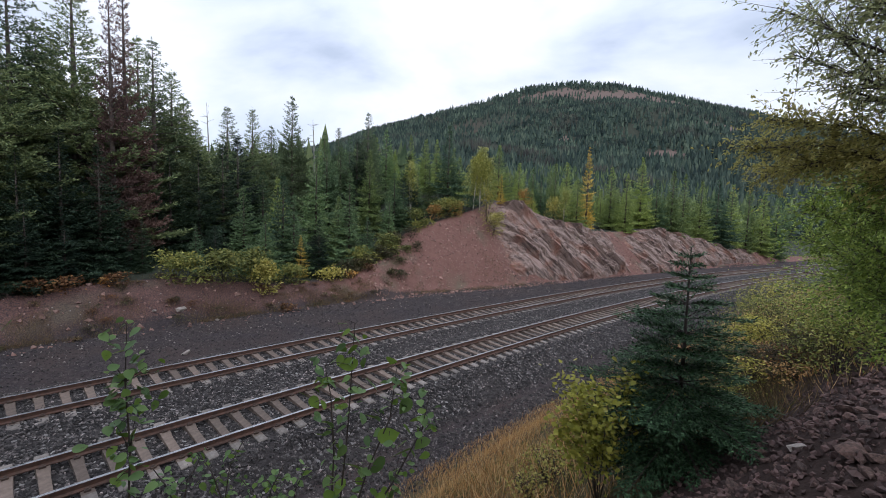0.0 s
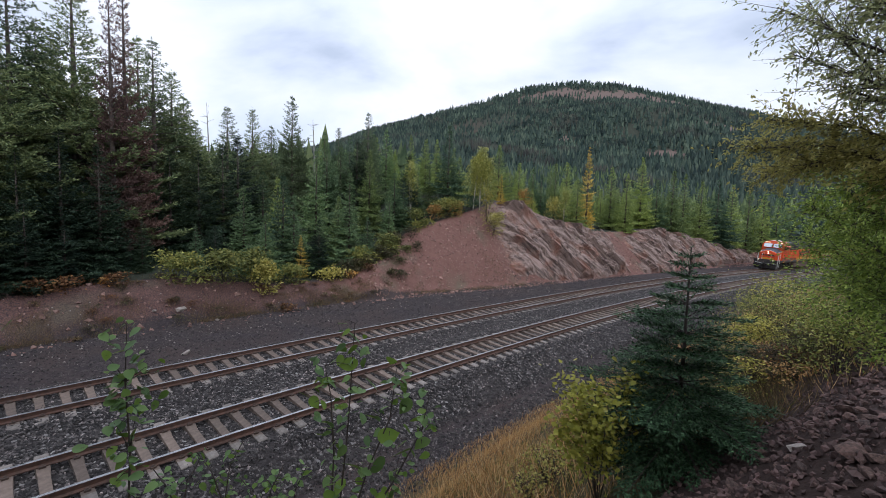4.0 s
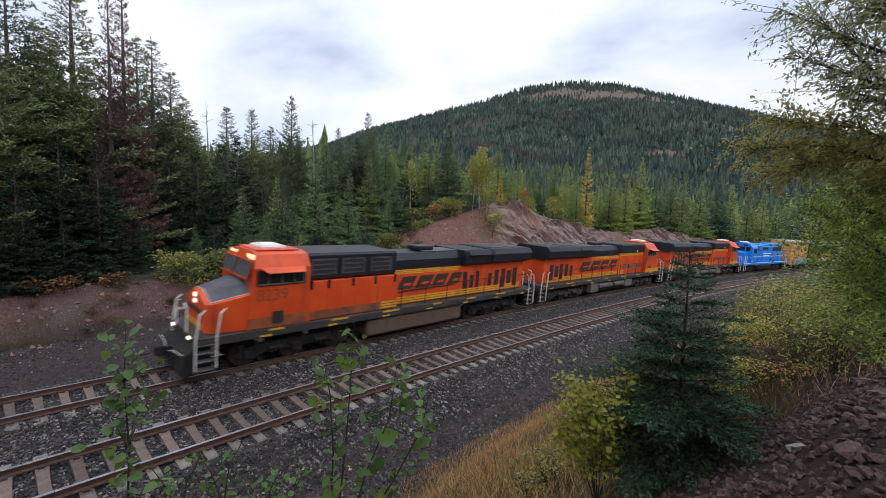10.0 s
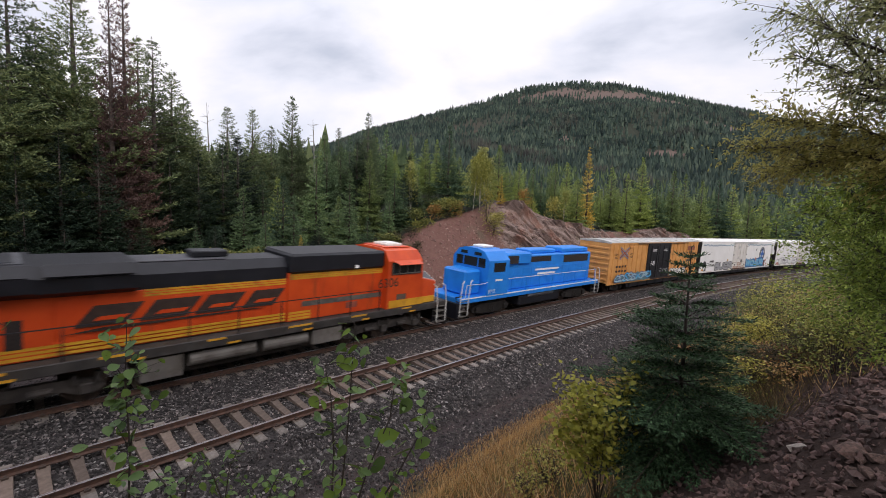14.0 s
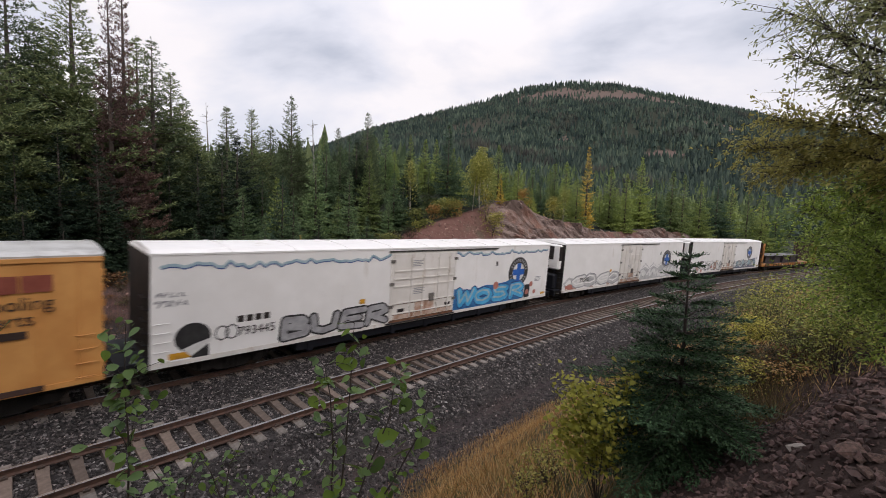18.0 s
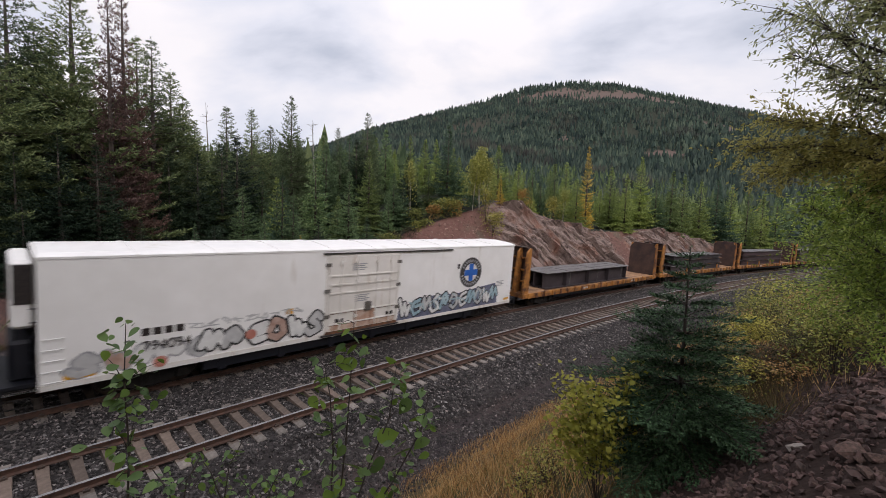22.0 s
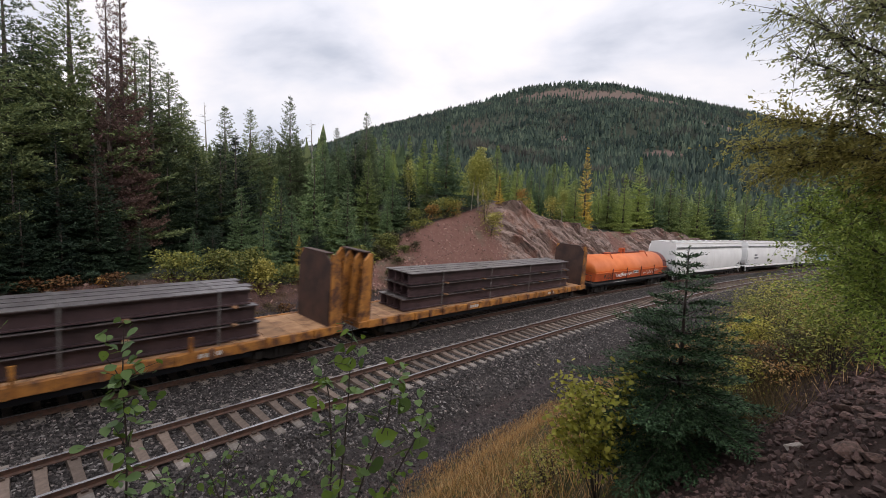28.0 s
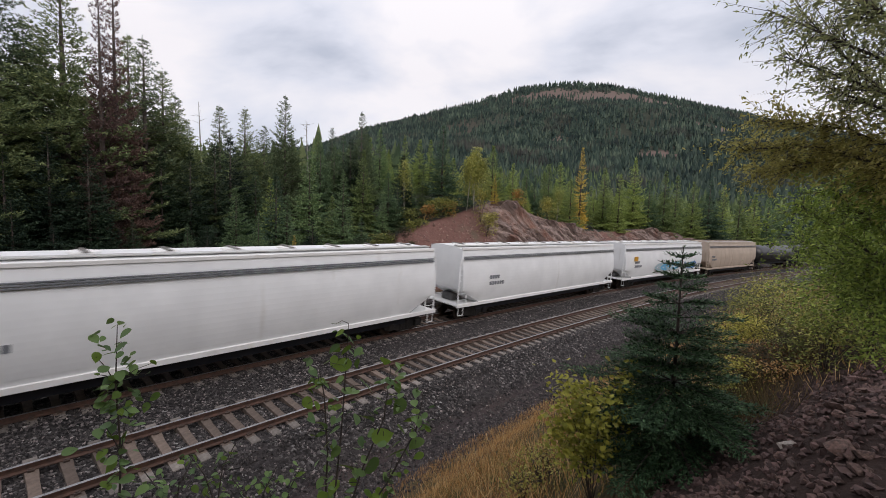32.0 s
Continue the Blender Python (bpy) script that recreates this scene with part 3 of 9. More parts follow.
M_FLAT = surface("yellow_rusted_flatcar_paint", (0.32, 0.125, 0.026), (0.46, 0.2, 0.042), 1.6, 0.65, 0, (0.085, 0.035, 0.02), 1.9, 0.43, 30, 0.2)
M_DECK = surface("worn_wooden_deck", (0.27, 0.145, 0.075), (0.4, 0.235, 0.125), 2.0, 0.8, 0, (0.13, 0.065, 0.038), 1.6, 0.48, 30, 0.2, 0.2)
M_BULK = surface("dark_rusted_bulkhead_plate", (0.035, 0.02, 0.017), (0.075, 0.04, 0.03), 1.4, 0.7, 0, (0.13, 0.055, 0.03), 1.3, 0.58, 30, 0.15)
M_GIRDER = surface("weathering_steel_girder", (0.045, 0.028, 0.031), (0.08, 0.05, 0.053), 1.2, 0.46, 0.1, (0.10, 0.06, 0.05), 1.3, 0.6, 30, 0.1, 0.2)
M_GIRDERGREY = surface("grey_black_girder", (0.036, 0.028, 0.031), (0.062, 0.05, 0.055), 1.2, 0.55, 0.1, (0.08, 0.055, 0.05), 1.3, 0.62, 30, 0.1, 0.2)
# paler than the girders: sky sheen on the flanges, put into the colour
M_FLANGE = surface("sky_sheen_flange_steel", (0.15, 0.135, 0.14), (0.26, 0.24, 0.245), 1.6, 0.32, 0.5, (0.07, 0.05, 0.045), 1.4, 0.58, 30, 0.1)
M_STRAP = surface("pale_strap", (0.1, 0.095, 0.09), (0.16, 0.155, 0.15), 5, 0.6)
M_COIL = surface("faded_orange_hood_paint", (0.66, 0.155, 0.035), (0.76, 0.21, 0.06), 0.9, 0.5, 0, (0.5, 0.12, 0.04), 0.9, 0.6, 30, 0.05)
M_COILLOW = surface("worn_orange_lower_paint", (0.42, 0.075, 0.02), (0.54, 0.11, 0.03), 1.3, 0.55, 0, (0.17, 0.05, 0.03), 1.5, 0.55, 30, 0.1)
M_MAROON = surface("maroon_end_paint", (0.10, 0.022, 0.018), (0.14, 0.035, 0.028), 1.5, 0.55, 0, (0.06, 0.03, 0.02), 1.5, 0.6)
M_HOPPER = surface("pale_grey_hopper_paint", (0.74, 0.75, 0.75), (0.82, 0.83, 0.83), 0.8, 0.42, 0, (0.62, 0.61, 0.58), 0.7, 0.62, 30, 0.04, streak=True)
M_HOPPERTAN = surface("tan_hopper_paint", (0.42, 0.34, 0.27), (0.5, 0.41, 0.33), 0.8, 0.5, 0, (0.3, 0.22, 0.16), 0.8, 0.55, streak=True)
# near-black with brown patches, for car ends
M_ENDWALL = surface("dark_end_wall", (0.012, 0.011, 0.010), (0.035, 0.028, 0.024), 1.5, 0.75, 0, (0.05, 0.03, 0.02), 1.2, 0.55)
M_RUST = surface("rusty_sill_steel", (0.12, 0.05, 0.025), (0.22, 0.10, 0.05), 3.0, 0.8, 0, (0.05, 0.03, 0.022), 2.5, 0.5)
# grey mixed for the shaded hopper ends; colours the brake cylinder
M_CAVITY = surface("shaded_end_grey", (0.06, 0.06, 0.06), (0.1, 0.1, 0.1), 2, 0.7)
M_TANKBLK = surface("black_tank_paint", (0.012, 0.012, 0.014), (0.03, 0.028, 0.028), 1.2, 0.4, 0, (0.07, 0.06, 0.05), 0.9, 0.58)
M_GREYLINE = surface("grey_line_paint", (0.16, 0.17, 0.19), (0.22, 0.23, 0.25), 3, 0.5)
M_SPRAY_BLUE = surface("blue_spray_paint", (0.04, 0.33, 0.60), (0.09, 0.45, 0.72), 3.0, 0.5)
M_SPRAY_DEEP = surface("deep_blue_spray_paint", (0.02, 0.13, 0.33), (0.04, 0.2, 0.45), 3.0, 0.5)
M_SPRAY_INK = surface("blue_grey_spray_paint", (0.09, 0.1, 0.16), (0.17, 0.18, 0.25), 2.0, 0.5)
M_SPRAY_SALMON = surface("salmon_spray_paint", (0.42, 0.15, 0.11), (0.52, 0.22, 0.17), 3.0, 0.5)
M_SPRAY_BLUEGREY = surface("dusky_blue_spray_paint", (0.06, 0.14, 0.17), (0.14, 0.27, 0.27), 2.0, 0.5)
M_SPRAY_PALE = surface("pale_blue_spray_paint", (0.26, 0.40, 0.46), (0.42, 0.54, 0.58), 3.0, 0.5)
M_SPRAY_NAVY = surface("navy_spray_paint", (0.02, 0.05, 0.18), (0.04, 0.09, 0.28), 3.0, 0.5)
M_SPRAY_GREY = surface("silver_spray_paint", (0.26, 0.26, 0.27), (0.42, 0.42, 0.43), 3.0, 0.45)
M_SPRAY_SILVER = surface("faded_silver_spray_paint", (0.42, 0.42, 0.42), (0.56, 0.56, 0.55), 3.0, 0.45)
M_SPRAY_WHITE = surface("white_spray_paint", (0.62, 0.62, 0.6), (0.75, 0.75, 0.73), 3.0, 0.5)
M_SPRAY_BLACK = surface("black_spray_paint", (0.015, 0.015, 0.017), (0.04, 0.04, 0.04), 3.0, 0.5)
M_SPRAY_RUST = surface("faded_rust_spray_paint", (0.36, 0.22, 0.17), (0.52, 0.38, 0.32), 2.5, 0.5)
M_LOGO_BLUE = surface("logo_blue_paint", (0.012, 0.10, 0.42), (0.03, 0.15, 0.52), 3.0, 0.5)
M_EMBLEM_BLUE = surface("faded_blue_band_paint", (0.10, 0.20, 0.34), (0.15, 0.27, 0.42), 3.0, 0.55)
M_RINGDARK = surface("dark_ring_paint", (0.03, 0.028, 0.024), (0.055, 0.05, 0.045), 3.0, 0.5)
M_REDPAINT = surface("red_brown_paint", (0.24, 0.06, 0.04), (0.32, 0.09, 0.06), 3.0, 0.5)

# far-track arc length, from which the train is placed
FX, FY, _ = spot(LS, gauge_of(LS))
FU = np.concatenate([[0], np.cumsum(np.hypot(np.diff(FX), np.diff(FY)))])
FU -= np.interp(0, LS, FU)
far_off = track_offset(1)


def s_from_u(u):
    if u < FU[0]:
        return LS[0] + (u - FU[0])
    if u > FU[-1]:
        return LS[-1] + (u - FU[-1])
    return float(np.interp(u, FU, LS))


def train_front(t):
    return -88.967 - 13.28 * (t - 16) - 0.568 * (t - 16) ** 2 / 100


def rolling_pose(u, half):
    """Pose of a vehicle whose middle is at u along the far track; it heads the way of falling u."""
    ends = []
    for d in (-half, half):
        s = s_from_u(u + d)
        a, b = Vector(rail_point(s, far_off, -0.7525, 0)), Vector(rail_point(s, far_off, 0.7525, 0))
        ends.append((a, b))
    mid = [(a + b) / 2 for a, b in ends]
    xv = (mid[0] - mid[1]).normalized()
    yv = ((ends[0][0] - ends[0][1]) + (ends[1][0] - ends[1][1])).normalized()
    zv = xv.cross(yv).normalized()
    yv = zv.cross(xv)
    m = Matrix((xv, yv, zv)).transposed().to_4x4()
    m.translation = (mid[0] + mid[1]) / 2
    return m


VEHICLES = []  # root, coupler at its head, length, truck half-spacing, wheelsets


def bx(name, mat, parent, x0, x1, y0, y1, z0, z1, bevel=0.0, label=""):
    bm = bmesh.new()
    box(bm, x0, x1, y0, y1, z0, z1, bevel)
    return part(name, bm, mat, parent, label)


def bar(name, mat, parent, pts, r=0.022, label="", sides=6):
    bm = bmesh.new()
    tube(bm, pts, r, sides)
    return part(name, bm, mat, parent, label)


def prism(name, mat, parent, outline, x0, x1, label="", bevel=0.0, axis="x"):
    bm = bmesh.new()
    (extrude_x if axis == "x" else extrude_y)(bm, outline, x0, x1)
    if bevel:
        bmesh.ops.bevel(bm, geom=list(bm.edges), offset=bevel, segments=2, affect="EDGES", profile=0.6)
    return part(name, bm, mat, parent, label)


def patch(name, mat, parent, pts, y, thick=0.004, label=""):
    """A thin painted shape on the side that faces the bank: (x, z) outline at y."""
    bm = bmesh.new()
    extrude_y(bm, pts, y, y + thick)
    return part(name, bm, mat, parent, label)


def writing(name, text, size, mat, parent, x, y, z, label="", slant=0.0):
    """Raised lettering on the side that faces the bank, reading along -x."""
    cu = bpy.data.curves.new(name, "FONT")
    cu.body, cu.size, cu.extrude, cu.shear = text, size, 0.002, slant
    tmp = bpy.data.objects.new("lettering", cu)
    scene.collection.objects.link(tmp)
    me = bpy.data.meshes.new_from_object(tmp.evaluated_get(bpy.context.evaluated_depsgraph_get()))
    bpy.data.objects.remove(tmp)
    me.materials.clear()
    me.materials.append(mat)
    ob = part(name, me, None, parent, label)
    ob.matrix_local = Matrix.Translation((x, y, z)) @ Matrix(((-1, 0, 0, 0), (0, 0, 1, 0), (0, 1, 0, 0), (0, 0, 0, 1)))
    return ob


def wheel_mesh(r):
    bm = bmesh.new()
    disc(bm, (0, 0, 0), (0, 1, 0), 0.09, 1.7, 10)
    for s in (-1, 1):
        disc(bm, (0, s * 0.745, 0), (0, 1, 0), r, 0.12, 22)
        disc(bm, (0, s * 0.675, 0), (0, 1, 0), r + 0.03, 0.03, 22)
        disc(bm, (0, s * 0.81, 0), (0, 1, 0), r * 0.42, 0.04, 12)
        for k in range(6):
            a = k * math.pi / 3
            box(bm, -0.03, 0.03, s * 0.805 - 0.012, s * 0.805 + 0.012, r * 0.5, r * 0.82, 0, pose(0, 0, 0, 0, math.degrees(a), 0))
    me = bpy.data.meshes.new("wheelset")
    bmesh.ops.recalc_face_normals(bm, faces=bm.faces)
    bm.to_mesh(me)
    bm.free()
    me.materials.append(M_WHEEL)
    return me


WHEELS = {r: wheel_mesh(r) for r in (0.53, 0.46)}


def truck(parent, x, axles, r, mat, spins):
    """A truck: side frames, bolster and wheelsets."""
    tr = part("truck", _truck_mesh(axles, r, mat), None, parent)
    tr.location = (x, 0, 0)
    for a in axles:
        w = new("wheelset", WHEELS[r])
        w.parent = tr
        w.location = (a, 0, r)
        spins.append((w, a, r))
    return tr


TRUCKS = {}


def _truck_mesh(axles, r, mat):
    key = (tuple(axles), r, mat.name)
    if key in TRUCKS:
        return TRUCKS[key]
    bm = bmesh.new()
    a0, a1 = min(axles), max(axles)
    for s in (-1, 1):
        y = s * 1.02
        o = [(a0 - .45, r + .02), (a0 - .3, r - .16), (a0 + .25, r - .16), (a0 + .45, r - .02 if len(axles) > 2 else r - .28), (a1 - .45, r - .02 if len(axles) > 2 else r - .28), (a1 - .25, r - .16), (a1 + .3, r - .16), (a1 + .45, r + .02),
             (a1 + .3, r + .2), (a1 - .4, r + .34), (a0 + .4, r + .34), (a0 - .3, r + .2)]
        extrude_y(bm, o, y - .09, y + .09)
        for a in axles:
            box(bm, a - .17, a + .17, y + s * .02, y + s * .22, r - .17, r + .17, .04)
            if len(axles) > 2:
                for d in (-.28, .28):
                    disc(bm, (a + d, y + s * .1, r + .3), (0, 0, 1), .09, .3, 8)
        if len(axles) == 2:
            for d in (-.2, 0, .2):
                disc(bm, (d, y + s * .06, r - .02), (0, 0, 1), .085, .5, 8)
        else:
            disc(bm, (a0 + 1.0, y + s * .16, r + .12), (1, 0, 0), .11, .5, 8)
            disc(bm, (a1 - 1.0, y + s * .16, r + .12), (1, 0, 0), .11, .5, 8)
    box(bm, -.4, .4, -1.0, 1.0, r + .0, r + .42, .03)
    me = bpy.data.meshes.new("truck")
    bmesh.ops.recalc_face_normals(bm, faces=bm.faces)
    bm.to_mesh(me)
    bm.free()
    me.materials.append(mat)
    TRUCKS[key] = me
    return me


def couplers(parent, half, z=0.88, end=0.9):
    for s in (-1, 1):
        bm = bmesh.new()
        box(bm, s * half - .16 - s * .1, s * half + .16 - s * .1, -.17, .17, z - .17, z + .17, .04)
        box(bm, min(s * half, s * (half - end)), max(s * half, s * (half - end)), -.09, .09, z - .09, z + .09)
        tube(bm, [(s * (half - end), .35, z + .1), (s * (half - .3), .3, z - .35), (s * half, .25, z - .42)], .03, 5)
        part("coupler", bm, M_TRUCK, parent)


def vehicle(name, label, category, index, group="train vehicles"):
    root = tagged(new(name), label, category, group)
    ln = COUPLED[index + 1] - COUPLED[index]
    return root, ln, []


def done(root, index, ln, half, spins, k=0.905):
    # body heights above the sill
    seen = set()
    for ob in root.children_recursive:
        if ob.name.startswith(("truck", "wheelset", "coupler")):
            continue
        if ob.name.startswith(("cab_number", "slogan", "car_number")):
            ob.location.z = 0.9 + (ob.location.z - 0.9) * k
            continue
        if ob.data and ob.data.name not in seen:
            seen.add(ob.data.name)
            for v in ob.data.vertices:
                if v.co.z > 0.9:
                    v.co.z = 0.9 + (v.co.z - 0.9) * k
    VEHICLES.append((root, COUPLED[index] + ln / 2 + (.35 if index == 0 else 0), half, spins, COUPLED[index]))


COUPLED = [0, 22.35, 44.7, 66.9, 84.9, 105.58, 130.33, 155.71, 180.02, 202.64, 224.58, 247.1, 269.77, 285.5, 307.36, 329.29, 350.07, 368.93, 387.0, 405.3, 423.6]


def end_steps(root, x, s, y=1.5):
    """Step well with treads at one corner of a locomotive: s = 1 at the head, -1 at the tail."""
    for i in range(4):
        bx("step", M_TANKGREY, root, min(x, x - s * .62), max(x, x - s * .62), y - .28, y + .03, .38 + i * .3, .42 + i * .3)
    bx("step_well", M_BLACK, root, min(x - s * .05, x - s * .6), max(x - s * .05, x - s * .6), y - .4, y - .3, .35, 1.55)
    for d in (0.0, .66):
        bar("grab_rail", M_WHITE_RAIL, root, [(x - s * d, y + .06, .45), (x - s * d, y + .06, 1.55), (x - s * (d + .12), y + .04, 2.45), (x - s * (d + .3), y - .02, 2.6)], .032, "white-painted grab rail")


def walkway_rails(root, x0, x1, y, z0, z1, gap):
    k = max(2, int(round((x1 - x0) / gap)) + 1)
    for i in range(k):
        x = x0 + (x1 - x0) * i / (k - 1)
        bar("rail_post", M_BLACK, root, [(x, y, z0), (x, y, z1)], .024)
    bar("handrail", M_BLACK, root, [(x0, y, z1), (x1, y, z1)], .02)


def turn_about(root):
    """Turns a locomotive's body end for end, so that it runs cab last; painted signs keep reading the right way."""
    seen = set()
    for ob in root.children_recursive:
        if ob.name.startswith("wheelset"):
            continue
        if ob.name.startswith("truck"):
            ob.location.x *= -1
        elif ob.name.startswith("emblem"):
            ob.location.x += 1.4
        elif ob.name.startswith("cab_number"):
            ob.location.x = -5.75
        elif ob.data and ob.data.name not in seen:
            seen.add(ob.data.name)
            ob.data.transform(Matrix.Diagonal((-1, 1, 1, 1)))
            ob.data.flip_normals()


def orange_locomotive(index, lead, label, number):
    root, ln, spins = vehicle("locomotive", label, "locomotive", index)
    hw = 1.5
    sill = bx("frame_sill", M_SILL, root, -10.45, 10.4, -1.5, 1.5, 1.22, 1.58, .03)
    for i in range(7):
        x = -10.1 + i * 2.9
        bx("sill_stripe", M_YELLOW, root, x, x + (.6, 1.0, .8)[i % 3], 1.503, 1.51, 1.47, 1.55)
    for i in range(7):
        x = -9.3 + i * 2.85
        bx("reflector", M_YELLOW, root, x, x + .42, 1.506, 1.514, 1.26, 1.34)
    # nose and cab
    bm = bmesh.new()
    # the nose is peaked along its middle and falls to both sides
    ring = lambda x, w, low, ridge, top: [(x, -w, 1.6), (x, w, 1.6), (x, w, low), (x, ridge, top), (x, -ridge, top), (x, -w, low)]
    loft(bm, [ring(9.98, 1.0, 2.66, .28, 3.02), ring(9.82, 1.2, 2.68, .3, 3.08), ring(8.2, 1.46, 3.06, .5, 3.56)])
    nose = part("nose", bm, M_ORANGE, root)
    for s in (-1, 1):
        bm = bmesh.new()
        loft(bm, [[(9.8, 0, 3.085), (9.8, s * .3, 3.085), (9.8, s * 1.1, 2.735), (9.8, s * 1.1, 2.755), (9.8, s * .3, 3.11), (9.8, 0, 3.11)],
                  [(8.3, 0, 3.55), (8.3, s * .49, 3.55), (8.3, s * 1.33, 3.1), (8.3, s * 1.33, 3.125), (8.3, s * .49, 3.575), (8.3, 0, 3.575)]])
        glare = part("antiglare_panel", bm, M_ROOFGREY, nose, "matt dark top of the nose")
        bar("white_edging", M_WHITE_RAIL, glare, [(9.82, 0, 3.1), (9.82, s * .3, 3.1), (9.82, s * 1.12, 2.745), (8.3, s * 1.36, 3.105)], .016)
    bm = bmesh.new()
    loft(bm, [[(9.98, -.8, 1.65), (9.98, .8, 1.65), (9.98, .8, 1.88), (9.98, -.8, 1.88)], [(9.99, -.8, 1.65), (9.99, .8, 1.65), (9.99, .8, 1.88), (9.99, -.8, 1.88)]])
    part("nose_stripe", bm, M_YELLOW, nose)
    cab_out = [(-hw, 1.6), (hw, 1.6), (hw, 4.0), (1.2, 4.5), (.75, 4.6), (-.75, 4.6), (-1.2, 4.5), (-hw, 4.0)]
    bm = bmesh.new()
    loft(bm, [[(8.72 - max(0, z - 3.3) * .3, y * .98, z) for y, z in cab_out], [(6.3, y, z) for y, z in cab_out]])
    cab = part("cab", bm, M_ORANGE, root)
    for y0, y1 in ((-1.2, -.1), (.1, 1.2)):
        bm = bmesh.new()
        loft(bm, [[(8.62, y0, 3.62), (8.62, y1, 3.62), (8.44, y1, 4.22), (8.44, y0, 4.22)], [(8.69, y0, 3.62), (8.69, y1, 3.62), (8.51, y1, 4.22), (8.51, y0, 4.22)]])
        part("windscreen", bm, M_SCREEN, cab)
        for z0, z1 in ((3.55, 3.62), (4.22, 4.27)):
            bx("windscreen_bar", M_ORANGE, cab, 8.66 - (z0 - 3.6) * .3, 8.71 - (z0 - 3.6) * .3, y0 - .05, y1 + .05, z0, z1)
    bx("window_surround", M_BLACK, cab, 6.5, 8.42, 1.501, 1.512, 3.3, 3.93)
    for x0, x1 in ((6.58, 6.9), (7.0, 7.42), (7.5, 7.9), (8.0, 8.34)):
        w = bx("side_window", M_GLASS, cab, x0, x1, 1.512, 1.52, 3.38, 3.86, 0)
        bx("window_frame", M_TANKGREY, w, x0 - .03, x1 + .03, 1.512, 1.535, 3.34, 3.39)
        bx("window_frame", M_TANKGREY, w, x0 - .03, x0, 1.512, 1.535, 3.34, 3.88)
    bm = bmesh.new()
    loft(bm, [[(6.55, 1.5, 4.02), (8.3, 1.5, 4.02), (8.3, 1.5, 4.04), (6.55, 1.5, 4.04)], [(6.7, 1.9, 3.86), (8.15, 1.9, 3.86), (8.15, 1.9, 3.88), (6.7, 1.9, 3.88)]])
    part("sunshade", bm, M_ORANGE, cab)
    unit_ = bx("air_conditioner", M_WHITE_DIRTY, cab, 6.9, 7.9, -.55, .55, 4.6, 4.76, .04, "pale roof air conditioner")
    bx("roof_hatch", M_ORANGE, cab, 6.5, 8.2, -.85, .85, 4.6, 4.65, .02)
    bx("unit_lid", M_WHITE, unit_, 7.05, 7.75, -.4, .4, 4.76, 4.8, .01)
    bx("number_board", M_BOARD if lead else M_GLASS, cab, 8.3, 8.4, .5, 1.15, 4.29, 4.47)
    bx("number_board", M_BOARD if lead else M_GLASS, cab, 8.3, 8.4, -1.15, -.5, 4.29, 4.47)
    writing("cab_number", number, .62, M_GRIME if lead else M_MARK, root, 8.42, 1.503, 2.72)
    bx("cab_door", M_GRILLE, cab, 7.35, 7.8, 1.497, 1.51, 1.75, 2.25) if lead else bx("cab_panel", M_YELLOW, cab, 6.45, 8.7, 1.499, 1.508, 1.62, 2.0)
    if not lead:
        bx("nose_panel", M_YELLOW, nose, 8.75, 9.6, 1.36, 1.41, 1.62, 1.95)
        bx("grime_panel", M_FUEL, cab, 6.9, 7.5, 1.499, 1.505, 2.02, 2.3)
        bx("grey_band", M_TANKGREY, root, 2.2, 6.25, 1.122, 1.13, 2.2, 2.42)
        bx("vent_louvre", M_REDPAINT, root, 4.3, 4.9, 1.122, 1.14, 1.85, 2.12)
        bx("roof_beacon", M_WHITE, root, 4.6, 4.8, 1.262, 1.275, 3.75, 3.9)
    if lead:
        for x0 in (2.0, 3.5, 4.95):
            f_ = bx("louvre_frame", M_ROOFGREY, root, x0, x0 + 1.2, 1.262, 1.275, 3.55, 4.25, .01)
            for k in range(3):
                bx("louvre", M_GRILLE, f_, x0 + .08, x0 + 1.12, 1.276, 1.285, 3.62 + k * .21, 3.76 + k * .21)
        for x0 in (1.75, 2.9, 4.1, 5.3, 6.1):
            bx("hood_post", M_BLACK, root, x0, x0 + .13, 1.382, 1.40, 2.95, 3.34)
        bx("grime_band", M_GRIME, cab, 6.4, 8.7, 1.5, 1.506, 1.62, 2.05)
        bx("grime_band", M_GRIME, root, 1.7, 6.2, 1.382, 1.388, 1.62, 2.0)
    for k in range(4 if lead else 0):
        bx("nose_emblem", M_MARK, nose, 9.982, 9.99, -.86 + k * .44, -.5 + k * .44, 2.18, 2.4)
    # head lamps
    lamp = M_LAMP if lead else M_GLASS
    for z in (2.62, 2.86):
        bm = bmesh.new()
        disc(bm, (9.99, 0, z), (1, 0, 0), .09, .06, 14)
        part("headlight", bm, lamp, root, "lit headlight" if lead else "")
    for y in (-.95, .95):
        bm = bmesh.new()
        disc(bm, (10.42, y, 1.5), (1, 0, 0), .07, .1, 14)
        part("ditch_light", bm, lamp, root, "lit ditch light" if lead else "")
    # hoods
    wide = 1.38 if lead else 1.12
    hb = 3.3 if lead else 3.66
    bx("equipment_hood", M_ORANGE, root, 1.6, 6.3, -wide, wide, 1.6, hb, .02)
    bx("equipment_hood_top", M_BLACK, root, 1.62, 6.29, -1.26, 1.26, hb, 4.5, .1)
    bx("engine_hood", M_ORANGE, root, -5.2, 1.6, -1.02, 1.02, 1.6, 3.45, .02)
    prism("engine_hood_top", M_BLACK, root, [(-1.0, 3.45), (1.0, 3.45), (1.0, 3.95), (.72, 4.3), (-.72, 4.3), (-1.0, 3.95)], -5.2, 1.6)
